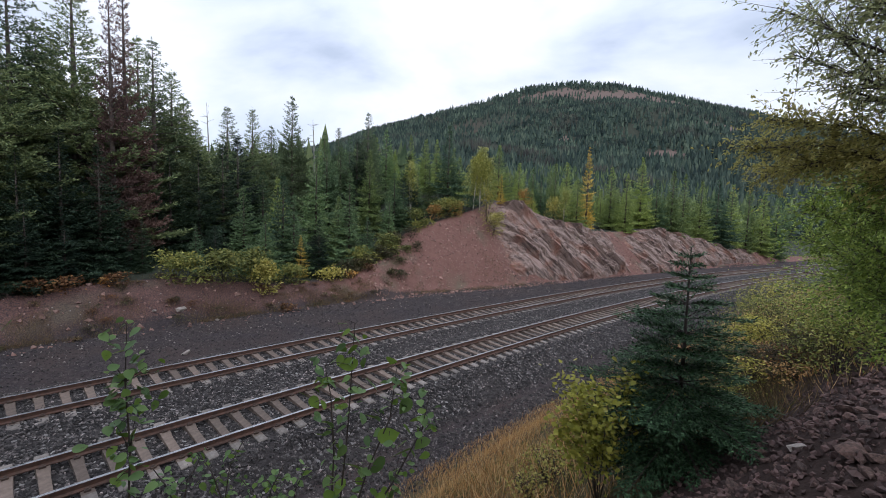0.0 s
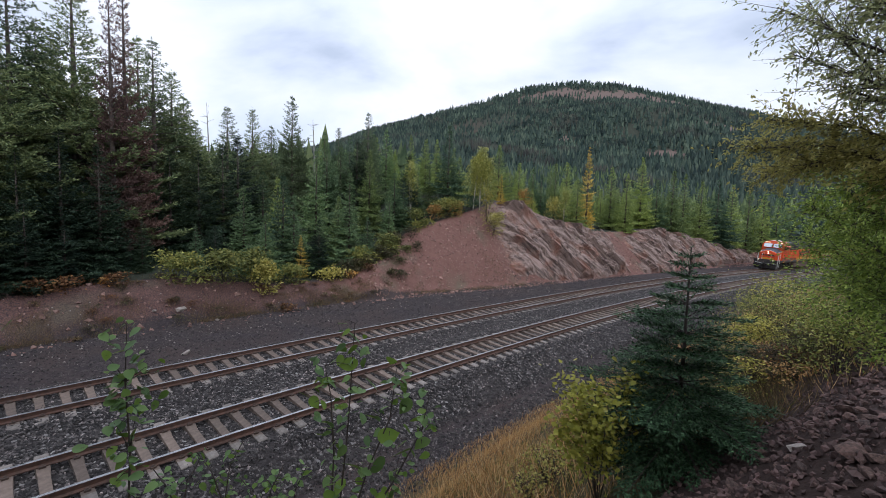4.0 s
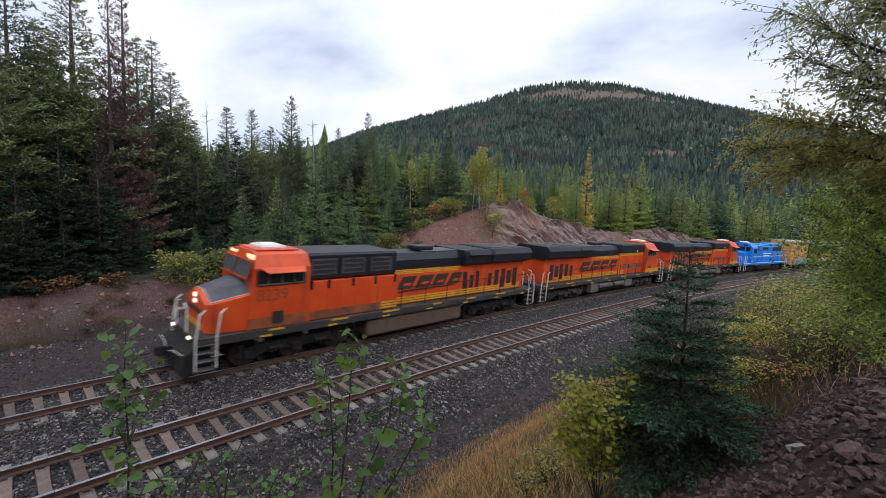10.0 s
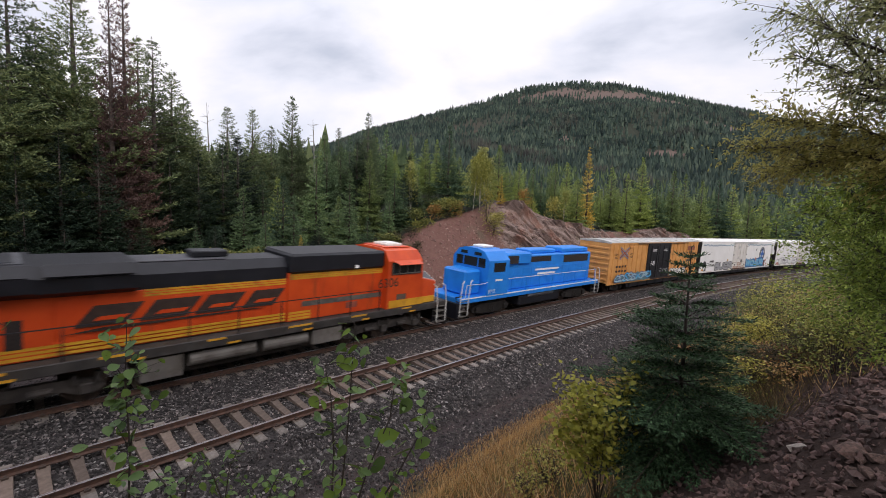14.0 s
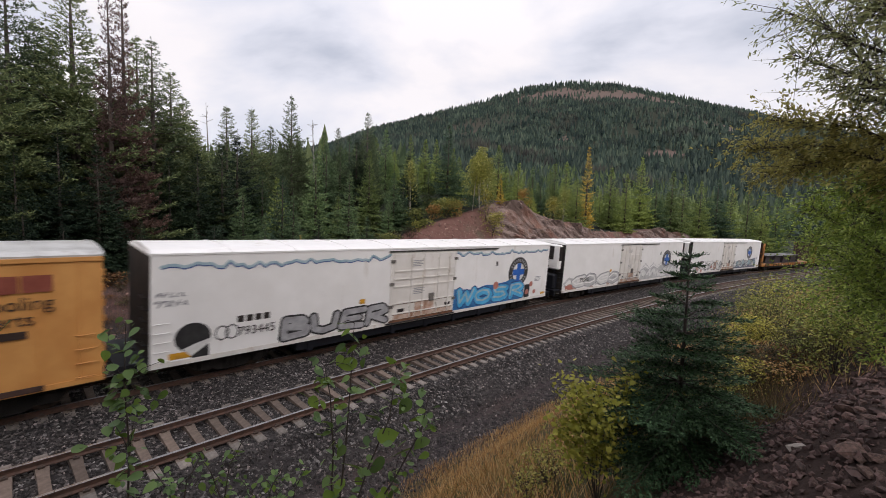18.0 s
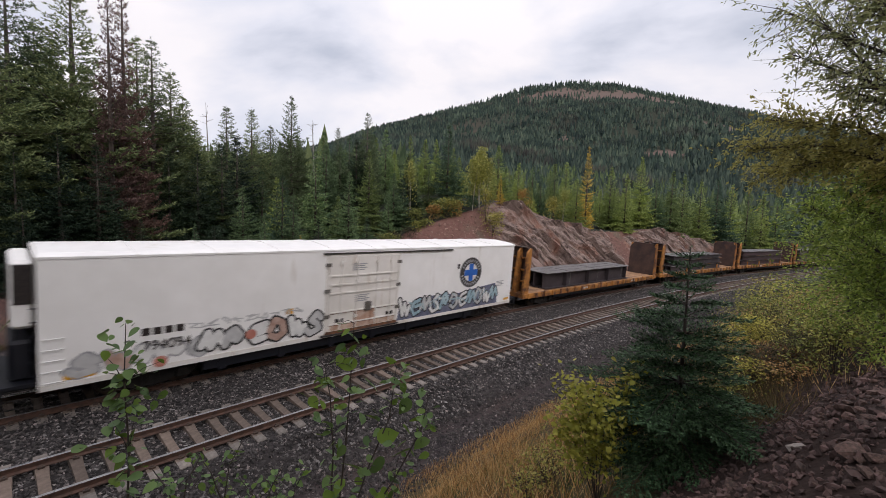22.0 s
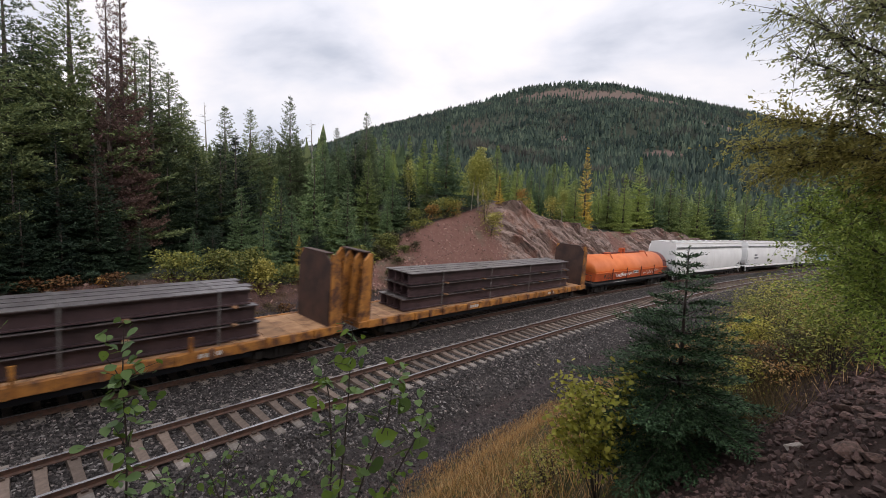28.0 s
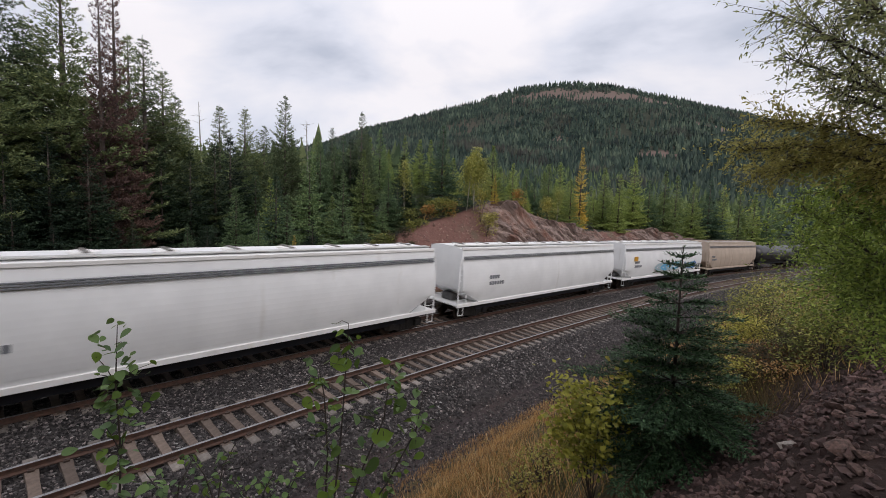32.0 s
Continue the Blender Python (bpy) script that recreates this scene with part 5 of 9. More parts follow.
def boxcar(index):
    root, ln, spins = vehicle("boxcar", "tan boxcar with black plug doors, pale roof and graffiti", "boxcar", index)
    hw, x1 = 1.52, ln / 2 - .85
    house_body(root, -x1, x1, hw, .95, 4.86, 5.1, M_TAN, M_ROOFLIGHT, 14)
    bx("eave_rail", M_TAN, root, -x1, x1, hw, hw + .05, 4.72, 4.85)
    bx("side_sill", M_TAN, root, -x1, x1, hw - .1, hw + .03, .82, .98)
    for i in range(8):
        x = x1 - .5 - i * .86
        bx("side_post", M_TAN, root, x - .04, x + .04, hw, hw + .04, 1.0, 4.7)
    for i in range(8):
        x = -x1 + .5 + i * .86
        bx("side_post", M_TAN, root, x - .04, x + .04, hw, hw + .04, 1.0, 4.7)
    for x0, x2 in ((-1.22, 1.4), (1.44, 3.74)):
        d = bx("plug_door", M_DOORBLACK, root, x0 - 1.0, x2 - 1.0, hw + .02, hw + .09, 1.0, 4.74, .02)
        for z in (1.7, 2.7, 3.6):
            bx("door_rib", M_DOORBLACK, d, x0 - .95, x2 - 1.05, hw + .09, hw + .13, z, z + .08)
        for k in (.5, 1.75):
            bar("lock_rod", M_DOORBLACK, d, [(x0 - 1.0 + k, hw + .14, 1.1), (x0 - 1.0 + k, hw + .14, 4.5)], .03)
    bx("door_track", M_SILL, root, -6.5, 5.0, hw + .05, hw + .12, 4.74, 4.8)
    bx("door_sill_rust", M_BULK, root, -8.2, 1.6, hw + .03, hw + .06, .86, 1.02)
    for s in (1, -1):
        for i in range(7):
            bx("end_rib", M_TAN, root, min(s * x1, s * (x1 + .07)), max(s * x1, s * (x1 + .07)), -1.4, 1.4, 1.2 + i * .5, 1.42 + i * .5, .03)
        car_ladder(root, s * (x1 - .4), hw + .02, 1.05, 2.4, M_TAN, 4)
    bx("placard_board", M_TAN, root, 5.45, 6.3, hw + .03, hw + .1, 4.32, 4.5, .01)
    y = hw + .045
    # crossing bands emblem, drawn as plain strips
    for mt, wd, o in ((M_EMBLEM_BLUE, .42, 0), (M_TAN, .2, .003), (M_REDPAINT, .16, .006)):
        for a, b, c, d in ((7.9, 4.3, 7.15, 3.85), (7.15, 3.85, 7.9, 3.4), (6.4, 4.3, 7.15, 3.85), (7.15, 3.85, 6.4, 3.4)):
            patch("emblem_band", mt, root, [(a, b - wd / 2), (a, b + wd / 2), (c, d + wd / 2), (c, d - wd / 2)], y + o + .0003 * (b > 4) + .0006 * (a < 7))
    for i, w in enumerate((1.5, 1.7)):
        for k in range(4):
            bx("reporting_mark", M_MARK, root, 8.4 - k * .5 - .3, 8.4 - k * .5, y, y + .003, 2.45 - i * .45, 2.65 - i * .45)
    for k in range(3):
        bx("emblem_block", M_REDPAINT, root, -7.1 - k * .66, -6.5 - k * .66, y, y + .003, 3.86, 4.36)
    writing("slogan", "Railcar Pooling", .5, M_MARK, root, -5.45, y, 3.36)
    writing("slogan", "Experts", .5, M_MARK, root, -6.5, y, 2.9)
    bx("web_line", M_MARK, root, -7.9, -6.5, y, y + .003, 2.52, 2.74)
    spray_word(root, (M_SPRAY_PALE, M_SPRAY_PALE, M_SPRAY_BLUE), M_SPRAY_NAVY, 8.5, 2.0, 1.0, 1.7, y + .1, 9, 11, .2, M_SPRAY_BLUEGREY, .15)
    spray_word(root, (M_SPRAY_WHITE,), M_SPRAY_BLACK, -2.4, -6.2, 1.05, 1.75, y + .05, 6, 12, .26)
    writing("slogan", "any", .3, M_MARK, root, 6.15, y, 3.68)
    writing("slogan", "road", .3, M_MARK, root, 6.15, y, 3.36)
    writing("slogan", "next", .3, M_MARK, root, 8.75, y, 3.68)
    writing("slogan", "load", .3, M_MARK, root, 8.75, y, 3.36)
    for x, z in ((1.9, 4.1), (-.4, 4.1)):
        small_print(root, M_SPRAY_WHITE, x, z, .9, hw + .135, 3, .05)
    scrawl(root, M_SPRAY_WHITE, 2.1, 1.3, 2.3, 2.9, hw + .14, 3, 5, .035)
    scrawl(root, M_SPRAY_GREY, .2, -1.8, 1.4, 2.2, hw + .14, 3, 6, .03)
    underframe(root, x1)
    for x in (x1 - 2.1, -x1 + 2.1):
        truck(root, x, (-.88, .88), .46, M_TRUCK, spins)
    couplers(root, ln / 2, end=1.0)
    done(root, index, ln, x1 - 2.1, spins)


boxcar(4)


def ring_logo(root, x, z, r, y):
    """Round emblem: dark ring with short pale bars round it and a blue cross, drawn as plain shapes."""
    circ = lambda q, k=32: [(x + q * math.cos(2 * math.pi * i / k), z + q * math.sin(2 * math.pi * i / k)) for i in range(k)]
    patch("emblem_rim", M_SPRAY_GREY, root, circ(r * 1.04), y - .002, .003)
    patch("emblem_ring", M_RINGDARK, root, circ(r), y, .003)
    patch("emblem_disc", M_SPRAY_WHITE, root, circ(r * .62), y + .004, .003)
    a, b = r * .2, r * .6
    patch("emblem_cross", M_LOGO_BLUE, root, [(x - a, z - b), (x + a, z - b), (x + a, z + b), (x - a, z + b)], y + .008, .003)
    patch("emblem_cross", M_LOGO_BLUE, root, [(x - b, z - a), (x + b, z - a), (x + b, z + a), (x - b, z + a)], y + .0085, .003)
    bm = bmesh.new()
    for i in range(26):
        if i in (0, 13, 1, 14):
            continue
        t = 2 * math.pi * i / 26
        u, v = (math.cos(t), math.sin(t)), (-math.sin(t), math.cos(t))
        bm.faces.new([bm.verts.new((x + u[0] * p * r + v[0] * q * r, y + .0045, z + u[1] * p * r + v[1] * q * r)) for p, q in ((.72, -.045), (.9, -.05), (.9, .05), (.72, .045))])
    part("emblem_bars", bm, M_SPRAY_GREY, root)


def cooling_unit(root, x, s):
    """Refrigeration unit hung on an end wall; s is the way it faces."""
    ex = lambda a, b: (min(x + s * a, x + s * b), max(x + s * a, x + s * b))
    u = bx("cooling_unit", M_WHITE, root, *ex(.02, .5), -1.3, 1.3, 2.7, 4.75, .1, "white refrigeration unit with black grille")
    bx("unit_grille", M_GRILLE, u, *ex(.5, .52), -.85, .85, 3.5, 4.6)
    for k in range(5):
        bx("grille_bar", M_SILL, u, *ex(.52, .535), -.85, .85, 3.58 + k * .2, 3.62 + k * .2)
    bx("side_grille", M_GRILLE, u, *ex(.06, .45), 1.3, 1.315, 3.45, 4.62)
    bx("unit_vent", M_GRILLE, u, *ex(.5, .515), -.5, .5, 2.85, 3.0)
    bx("fuel_drum", M_BLACK, root, *ex(.05, .55), -.9, 1.1, 1.05, 2.3, .1)
    for y in (-.95, .95):
        bar("unit_post", M_BLACK, root, [(x + s * .4, y, 1.0), (x + s * .4, y, 2.7)], .04)


def reefer(index, style):
    labels = ("white refrigerated boxcar with blue drip edge and bubble graffiti", "white refrigerated boxcar with round emblem and faded grey graffiti", "white refrigerated boxcar with round emblem and blue-grey graffiti")
    root, ln, spins = vehicle("refrigerated_boxcar", labels[style], "boxcar", index)
    hw = 1.55
    xf, xr = ((12.05, -11.55), (11.1, -11.0), (11.2, -10.7))[style]
    d0, d1 = (-1.7 if style == 0 else -1.15), 2.5
    body = house_body(root, xr, xf, hw, .95, 4.82, 5.05, M_WHITE, M_WHITEROOF, 10)
    for x, s in ((xf, 1), (xr, -1)):
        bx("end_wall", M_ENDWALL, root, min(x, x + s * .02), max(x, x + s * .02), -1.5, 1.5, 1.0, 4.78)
        for k in range(6):
            bar("end_rung", M_BLACK, root, [(x + s * .03, .7, 1.2 + k * .42), (x + s * .12, .75, 1.2 + k * .42), (x + s * .12, 1.3, 1.2 + k * .42), (x + s * .03, 1.35, 1.2 + k * .42)], .02, sides=4)
        ex = lambda a, b: (min(x + s * a, x + s * b), max(x + s * a, x + s * b))
        bx("end_platform", M_BLACK, root, *ex(0, .85), -1.4, 1.4, .95, 1.05)
        bx("draft_box", M_BLACK, root, *ex(0, .8), -.6, .6, .55, .95, .03)
        bx("end_sill", M_BLACK, root, *ex(.7, .8), -1.4, 1.4, .62, .95)
        for k in range(3):
            bar("corner_step", M_TRUCK, root, [(x + s * .15, 1.42, .42 + k * .24), (x + s * .65, 1.42, .42 + k * .24)], .022, sides=4)
        for a in (.15, .65):
            bar("step_hanger", M_TRUCK, root, [(x + s * a, 1.42, .4), (x + s * a, 1.42, .98)], .022, sides=4)
        bar("brake_hose", M_BLACK, root, [(x + s * .8, .4, .8), (x + s * 1.05, .45, .4), (x + s * 1.25, .35, .5)], .03)
    for a, z in ((2.8, 4.66),):
        bx("eave_rail", M_SILL, root, d0 - 3.75, a, hw + .02, hw + .08, z, z + .07)
    bx("side_sill", M_WHITE_DIRTY, root, xr, xf, hw - .08, hw + .02, .8, .97)
    # refrigeration unit, on the tail of the first car and on the head of the others
    cooling_unit(root, xr if style == 0 else xf, -1 if style == 0 else 1)
    # plug door with its hardware
    M_D = M_WHITE_DIRTY
    door = bx("plug_door", M_D, root, d0, d1, hw + .005, hw + .06, 1.05, 4.62, .015)
    for k in range(3):
        a = d0 + .08 + (d1 - d0 - .16) * k / 3
        bx("lower_panel", M_DOORRUST, door, a, a + (d1 - d0 - .16) / 3 - .04, hw + .056, hw + .068, 1.08, (1.34, 1.88, 1.34)[k])
    for z in (1.35, 1.9, 2.8, 3.2, 3.62):
        bx("door_rib", M_D, door, d0 + .05, d1 - .05, hw + .06, hw + .10, z, z + .06)
        # rusty strip under each low rib, drawn as its shadow line
        bx("rib_shadow_gap", M_RUST, door, d0 + .06, d1 - .06, hw + .061, hw + .075, z - .035, z - .002) if z < 2 else None
    for k in (.45, 1.25, 2.3, 3.1):
        bar("lock_rod", M_D, door, [(d0 + k, hw + .11, 1.1), (d0 + k, hw + .11, 4.55)], .024)
        for z in (1.6, 3.3, 4.2):
            bx("rod_bracket", M_WHITE_DIRTY, door, d0 + k - .07, d0 + k + .07, hw + .08, hw + .14, z, z + .12)
    bx("door_latch", M_TANKGREY, door, d0 + 1.5, d0 + 1.85, hw + .1, hw + .16, 1.85, 2.3, .02)
    for a in (d0 + .2, d1 - .75):
        bx("door_handle", M_GRILLE, door, a, a + .4, hw + .065, hw + .09, 1.45, 1.62)
    bx("rusty_sill", M_RUST, root, d0 - .1, d1 + .1, hw + .02, hw + .07, .92, 1.06)
    bx("door_track", M_SILL, root, d0 - .2, d1 + .3, hw + .03, hw + .1, .86, .93)
    for x in (d0 - .1, d1 + .02):
        bx("door_post", M_WHITE_DIRTY, root, x, x + .09, hw, hw + .06, 1.0, 4.62)
        for z in (1.7, 2.9, 4.1):
            bx("door_hinge", M_TANKGREY, root, x - .08, x + .16, hw + .03, hw + .09, z, z + .16)
    y = hw + .003
    ring_logo(root, (-7.9, -7.1, -6.6)[style], (2.94, 2.92, 3.22)[style], (1.05, 1.02, .92)[style], y)
    mx = (9.45, 8.9, 8.9)[style]
    if style != 1:
        for k in range(4):
            bx("reporting_mark", M_GRILLE, root, mx - k * .31 - .23, mx - k * .31, y, y + .003, 2.08, 2.34)
    writing("car_number", ("793445", "793702", "794094")[style], .46, M_GRILLE, root, mx, y + .037, 1.55)
    for x, z in ((xr + 1.6, 2.4), (1.4, 4.15), (1.2, 2.62)):
        small_print(root, M_SPRAY_GREY, x, z, .75, y if x < -5 else hw + .065, 4, .05)
    bx("notice", M_YELLOW, root, xf - 1.2, xf - .5, y, y + .003, 1.02, 1.25)
    bx("notice", M_YELLOW, root, xr + .2, xr + .7, y, y + .003, 1.02, 1.2)
    bx("notice", M_YELLOW, root, 4.0, 4.3, y, y + .003, 2.15, 2.38)
    bx("side_vent", M_SILL, root, -5.6, -5.45, y, y + .02, 3.5, 3.8)
    for x in (xf - .3, xr + .3):
        car_ladder(root, x, hw + .01, 1.05, 2.4, M_WHITE, 5)
    if style == 0:
        drip_edge(root, xf - .3, d1 + .2, y, 1)
        drip_edge(root, d0 - .2, xr + .3, y, 2)
        block_word(root, "BUER", 7.9, 2.7, .93, 2.15, y + .02, (M_SPRAY_GREY,), M_SPRAY_BLACK, .27, .08, 21)
        # a dark head-like round shape with a pale sweep, and a tag above it
        round_spot(root, M_SPRAY_BLACK, 10.85, 1.75, .55, y)
        patch("graffiti_fill", M_SPRAY_BLACK, root, [(10.9, .97), (10.35, .97), (10.4, 1.8), (10.9, 1.4)], y + .004)
        patch("graffiti_fill", M_SPRAY_WHITE, root, [(11.15, 1.35), (10.8, 1.5), (10.1, 1.7), (10.5, 1.35), (10.9, 1.05)], y + .008)
        bm = bmesh.new()
        for cx, cz in ((9.95, 1.75), (9.62, 1.75)):
            ribbon(bm, [(cx + .22 * math.cos(k), cz + .28 * math.sin(k)) for k in (0, .8, 1.6, 2.4, 3.2, 4, 4.8, 5.6, 6.28)], .05, y)
        part("graffiti_line", bm, M_SPRAY_BLACK, root)
        scrawl(root, M_SPRAY_GREY, 12.0, 11.0, 2.95, 3.2, y, 6, 24, .025)
        scrawl(root, M_SPRAY_GREY, 11.9, 11.1, 3.3, 3.5, y, 5, 25, .02)
        # broad blue piece over the tail half
        patch("graffiti_ground", M_SPRAY_DEEP, root, [(-1.85, .97), (-1.85, 2.28), (-2.6, 2.2), (-3.5, 2.1), (-4.6, 2.3), (-5.4, 2.25), (-6.6, 2.35), (-7.2, 2.5), (-8.3, 2.3), (-8.7, 1.9), (-8.6, .97)], y + .004)
        block_word(root, "WOSR", -1.95, -8.65, .97, 2.3, y + .013, (M_SPRAY_BLUE,), M_SPRAY_NAVY, .46, .07, 23, M_SPRAY_PALE)
        patch("graffiti_mark", M_SPRAY_BLACK, root, [(-8.75, 1.0), (-9.35, 1.0), (-9.35, 1.95), (-8.75, 1.95)], y + .02)
        for gx_, gz_, gr_ in ((-5.57, 2.19, .26), (-9.5, 1.95, .2), (-9.95, 1.35, .17), (-9.05, 1.4, .2)):
            round_spot(root, M_SPRAY_SALMON, gx_, gz_, gr_, y + .026)
    elif style == 1:
        spray_word(root, (M_SPRAY_SILVER,), M_SPRAY_SILVER, 10.9, 2.7, 1.1, 1.95, y, 9, 35, .12)
        for gx_, gw_, gz_ in ((10.7, .9, 1.5), (9.9, .7, 1.95), (7.3, .5, 1.2), (4.6, .5, 1.6)):
            patch("graffiti_ground", M_SPRAY_RUST, root, [(gx_, .97), (gx_ - gw_, .97), (gx_ - gw_ * 1.1, gz_ - .2), (gx_ - gw_ * .6, gz_), (gx_ + .1, gz_ - .15)], y + .002)
        block_word(root, "cfcf", 10.1, 2.7, .96, 2.3, y + .008, (M_SPRAY_WHITE, M_SPRAY_SILVER), M_SPRAY_GREY, .42, .1, 36, M_WHITE)
        patch("graffiti_ground", M_SPRAY_SILVER, root, [(-1.3, .97), (-1.4, 2.0), (-2.4, 2.3), (-3.2, 2.0), (-4.2, 2.35), (-5.1, 2.0), (-6.0, 2.4), (-6.9, 2.1), (-8.0, 2.3), (-8.9, 2.5), (-9.4, 2.0), (-10.3, 2.2), (-10.4, .97)], y + .002)
        block_word(root, "adbedb", -1.4, -10.2, 1.0, 2.2, y + .008, (M_SPRAY_WHITE,), M_SPRAY_GREY, .3, .05, 32)
        bm = bmesh.new()
        for k in range(5):
            ribbon(bm, [(-1.6 - 1.7 * k, 2.0), (-1.8 - 1.7 * k, 2.3), (-2.35 - 1.7 * k, 2.52), (-2.45 - 1.7 * k, 2.7), (-2.55 - 1.7 * k, 2.52), (-3.05 - 1.7 * k, 2.3), (-3.25 - 1.7 * k, 2.0)], .04, y + .006)
        part("graffiti_line", bm, M_SPRAY_GREY, root)
        patch("graffiti_mark", M_SPRAY_SALMON, root, [(xf - .3, 1.0), (xf - 1.4, 1.0), (xf - 1.2, 1.4), (xf - .35, 1.35)], y + .01)
        scrawl(root, M_SPRAY_GREY, 2.4, -.9, 1.2, 1.6, hw + .12, 5, 33, .03)
    else:
        block_word(root, "ebdaf", 10.6, 6.9, .97, 1.85, y, (M_SPRAY_SILVER, M_SPRAY_RUST, M_SPRAY_WHITE, M_SPRAY_WHITE), M_SPRAY_GREY, .22, .06, 41)
        block_word(root, "dacfbe", 7.3, 2.7, .97, 2.15, y + .016, (M_SPRAY_WHITE, M_SPRAY_SILVER, M_SPRAY_WHITE, M_SPRAY_RUST), M_SPRAY_BLACK, .26, .075, 45)
        for gx_, gz_ in ((5.6, 1.55), (8.4, 1.1)):
            round_spot(root, M_SPRAY_SALMON, gx_, gz_, .2, y + .04)
        scrawl(root, M_SPRAY_SILVER, 7.6, 3.6, 2.1, 2.4, y, 9, 44, .03)
        patch("graffiti_ground", M_SPRAY_INK, root, [(-1.3, .97), (-1.4, 1.5), (-2.6, 2.0), (-4.0, 2.1), (-5.6, 2.0), (-7.4, 2.2), (-9.0, 2.35), (-9.3, .97)], y + .002)
        block_word(root, "bcdeafcdfbd", -1.4, -9.2, .98, 2.3, y + .008, (M_SPRAY_WHITE, M_SPRAY_PALE, M_SPRAY_SILVER), M_SPRAY_BLACK, .17, .07, 42)
        scrawl(root, M_SPRAY_PALE, -1.8, -9.0, 1.2, 2.1, y + .024, 9, 43, .025)
    underframe(root, 10.7)
    for x in (xf - 2.6, xr + 2.6):
        truck(root, x, (-.9, .9), .46, M_TRUCK, spins)
    couplers(root, ln / 2, end=1.3)
    done(root, index, ln, 9.0, spins)


for _i in range(3):
    reefer(5 + _i, _i)


def girder(bm, x0, x1, y, z, w, h, t=.04):
    """A steel I-beam along x."""
    extrude_x(bm, [(y - w / 2, z), (y + w / 2, z), (y + w / 2, z + t), (y + t / 2, z + t), (y + t / 2, z + h - t), (y + w / 2, z + h - t), (y + w / 2, z + h), (y - w / 2, z + h), (y - w / 2, z + h - t), (y - t / 2, z + h - t), (y - t / 2, z + t), (y - w / 2, z + t)], x0, x1)


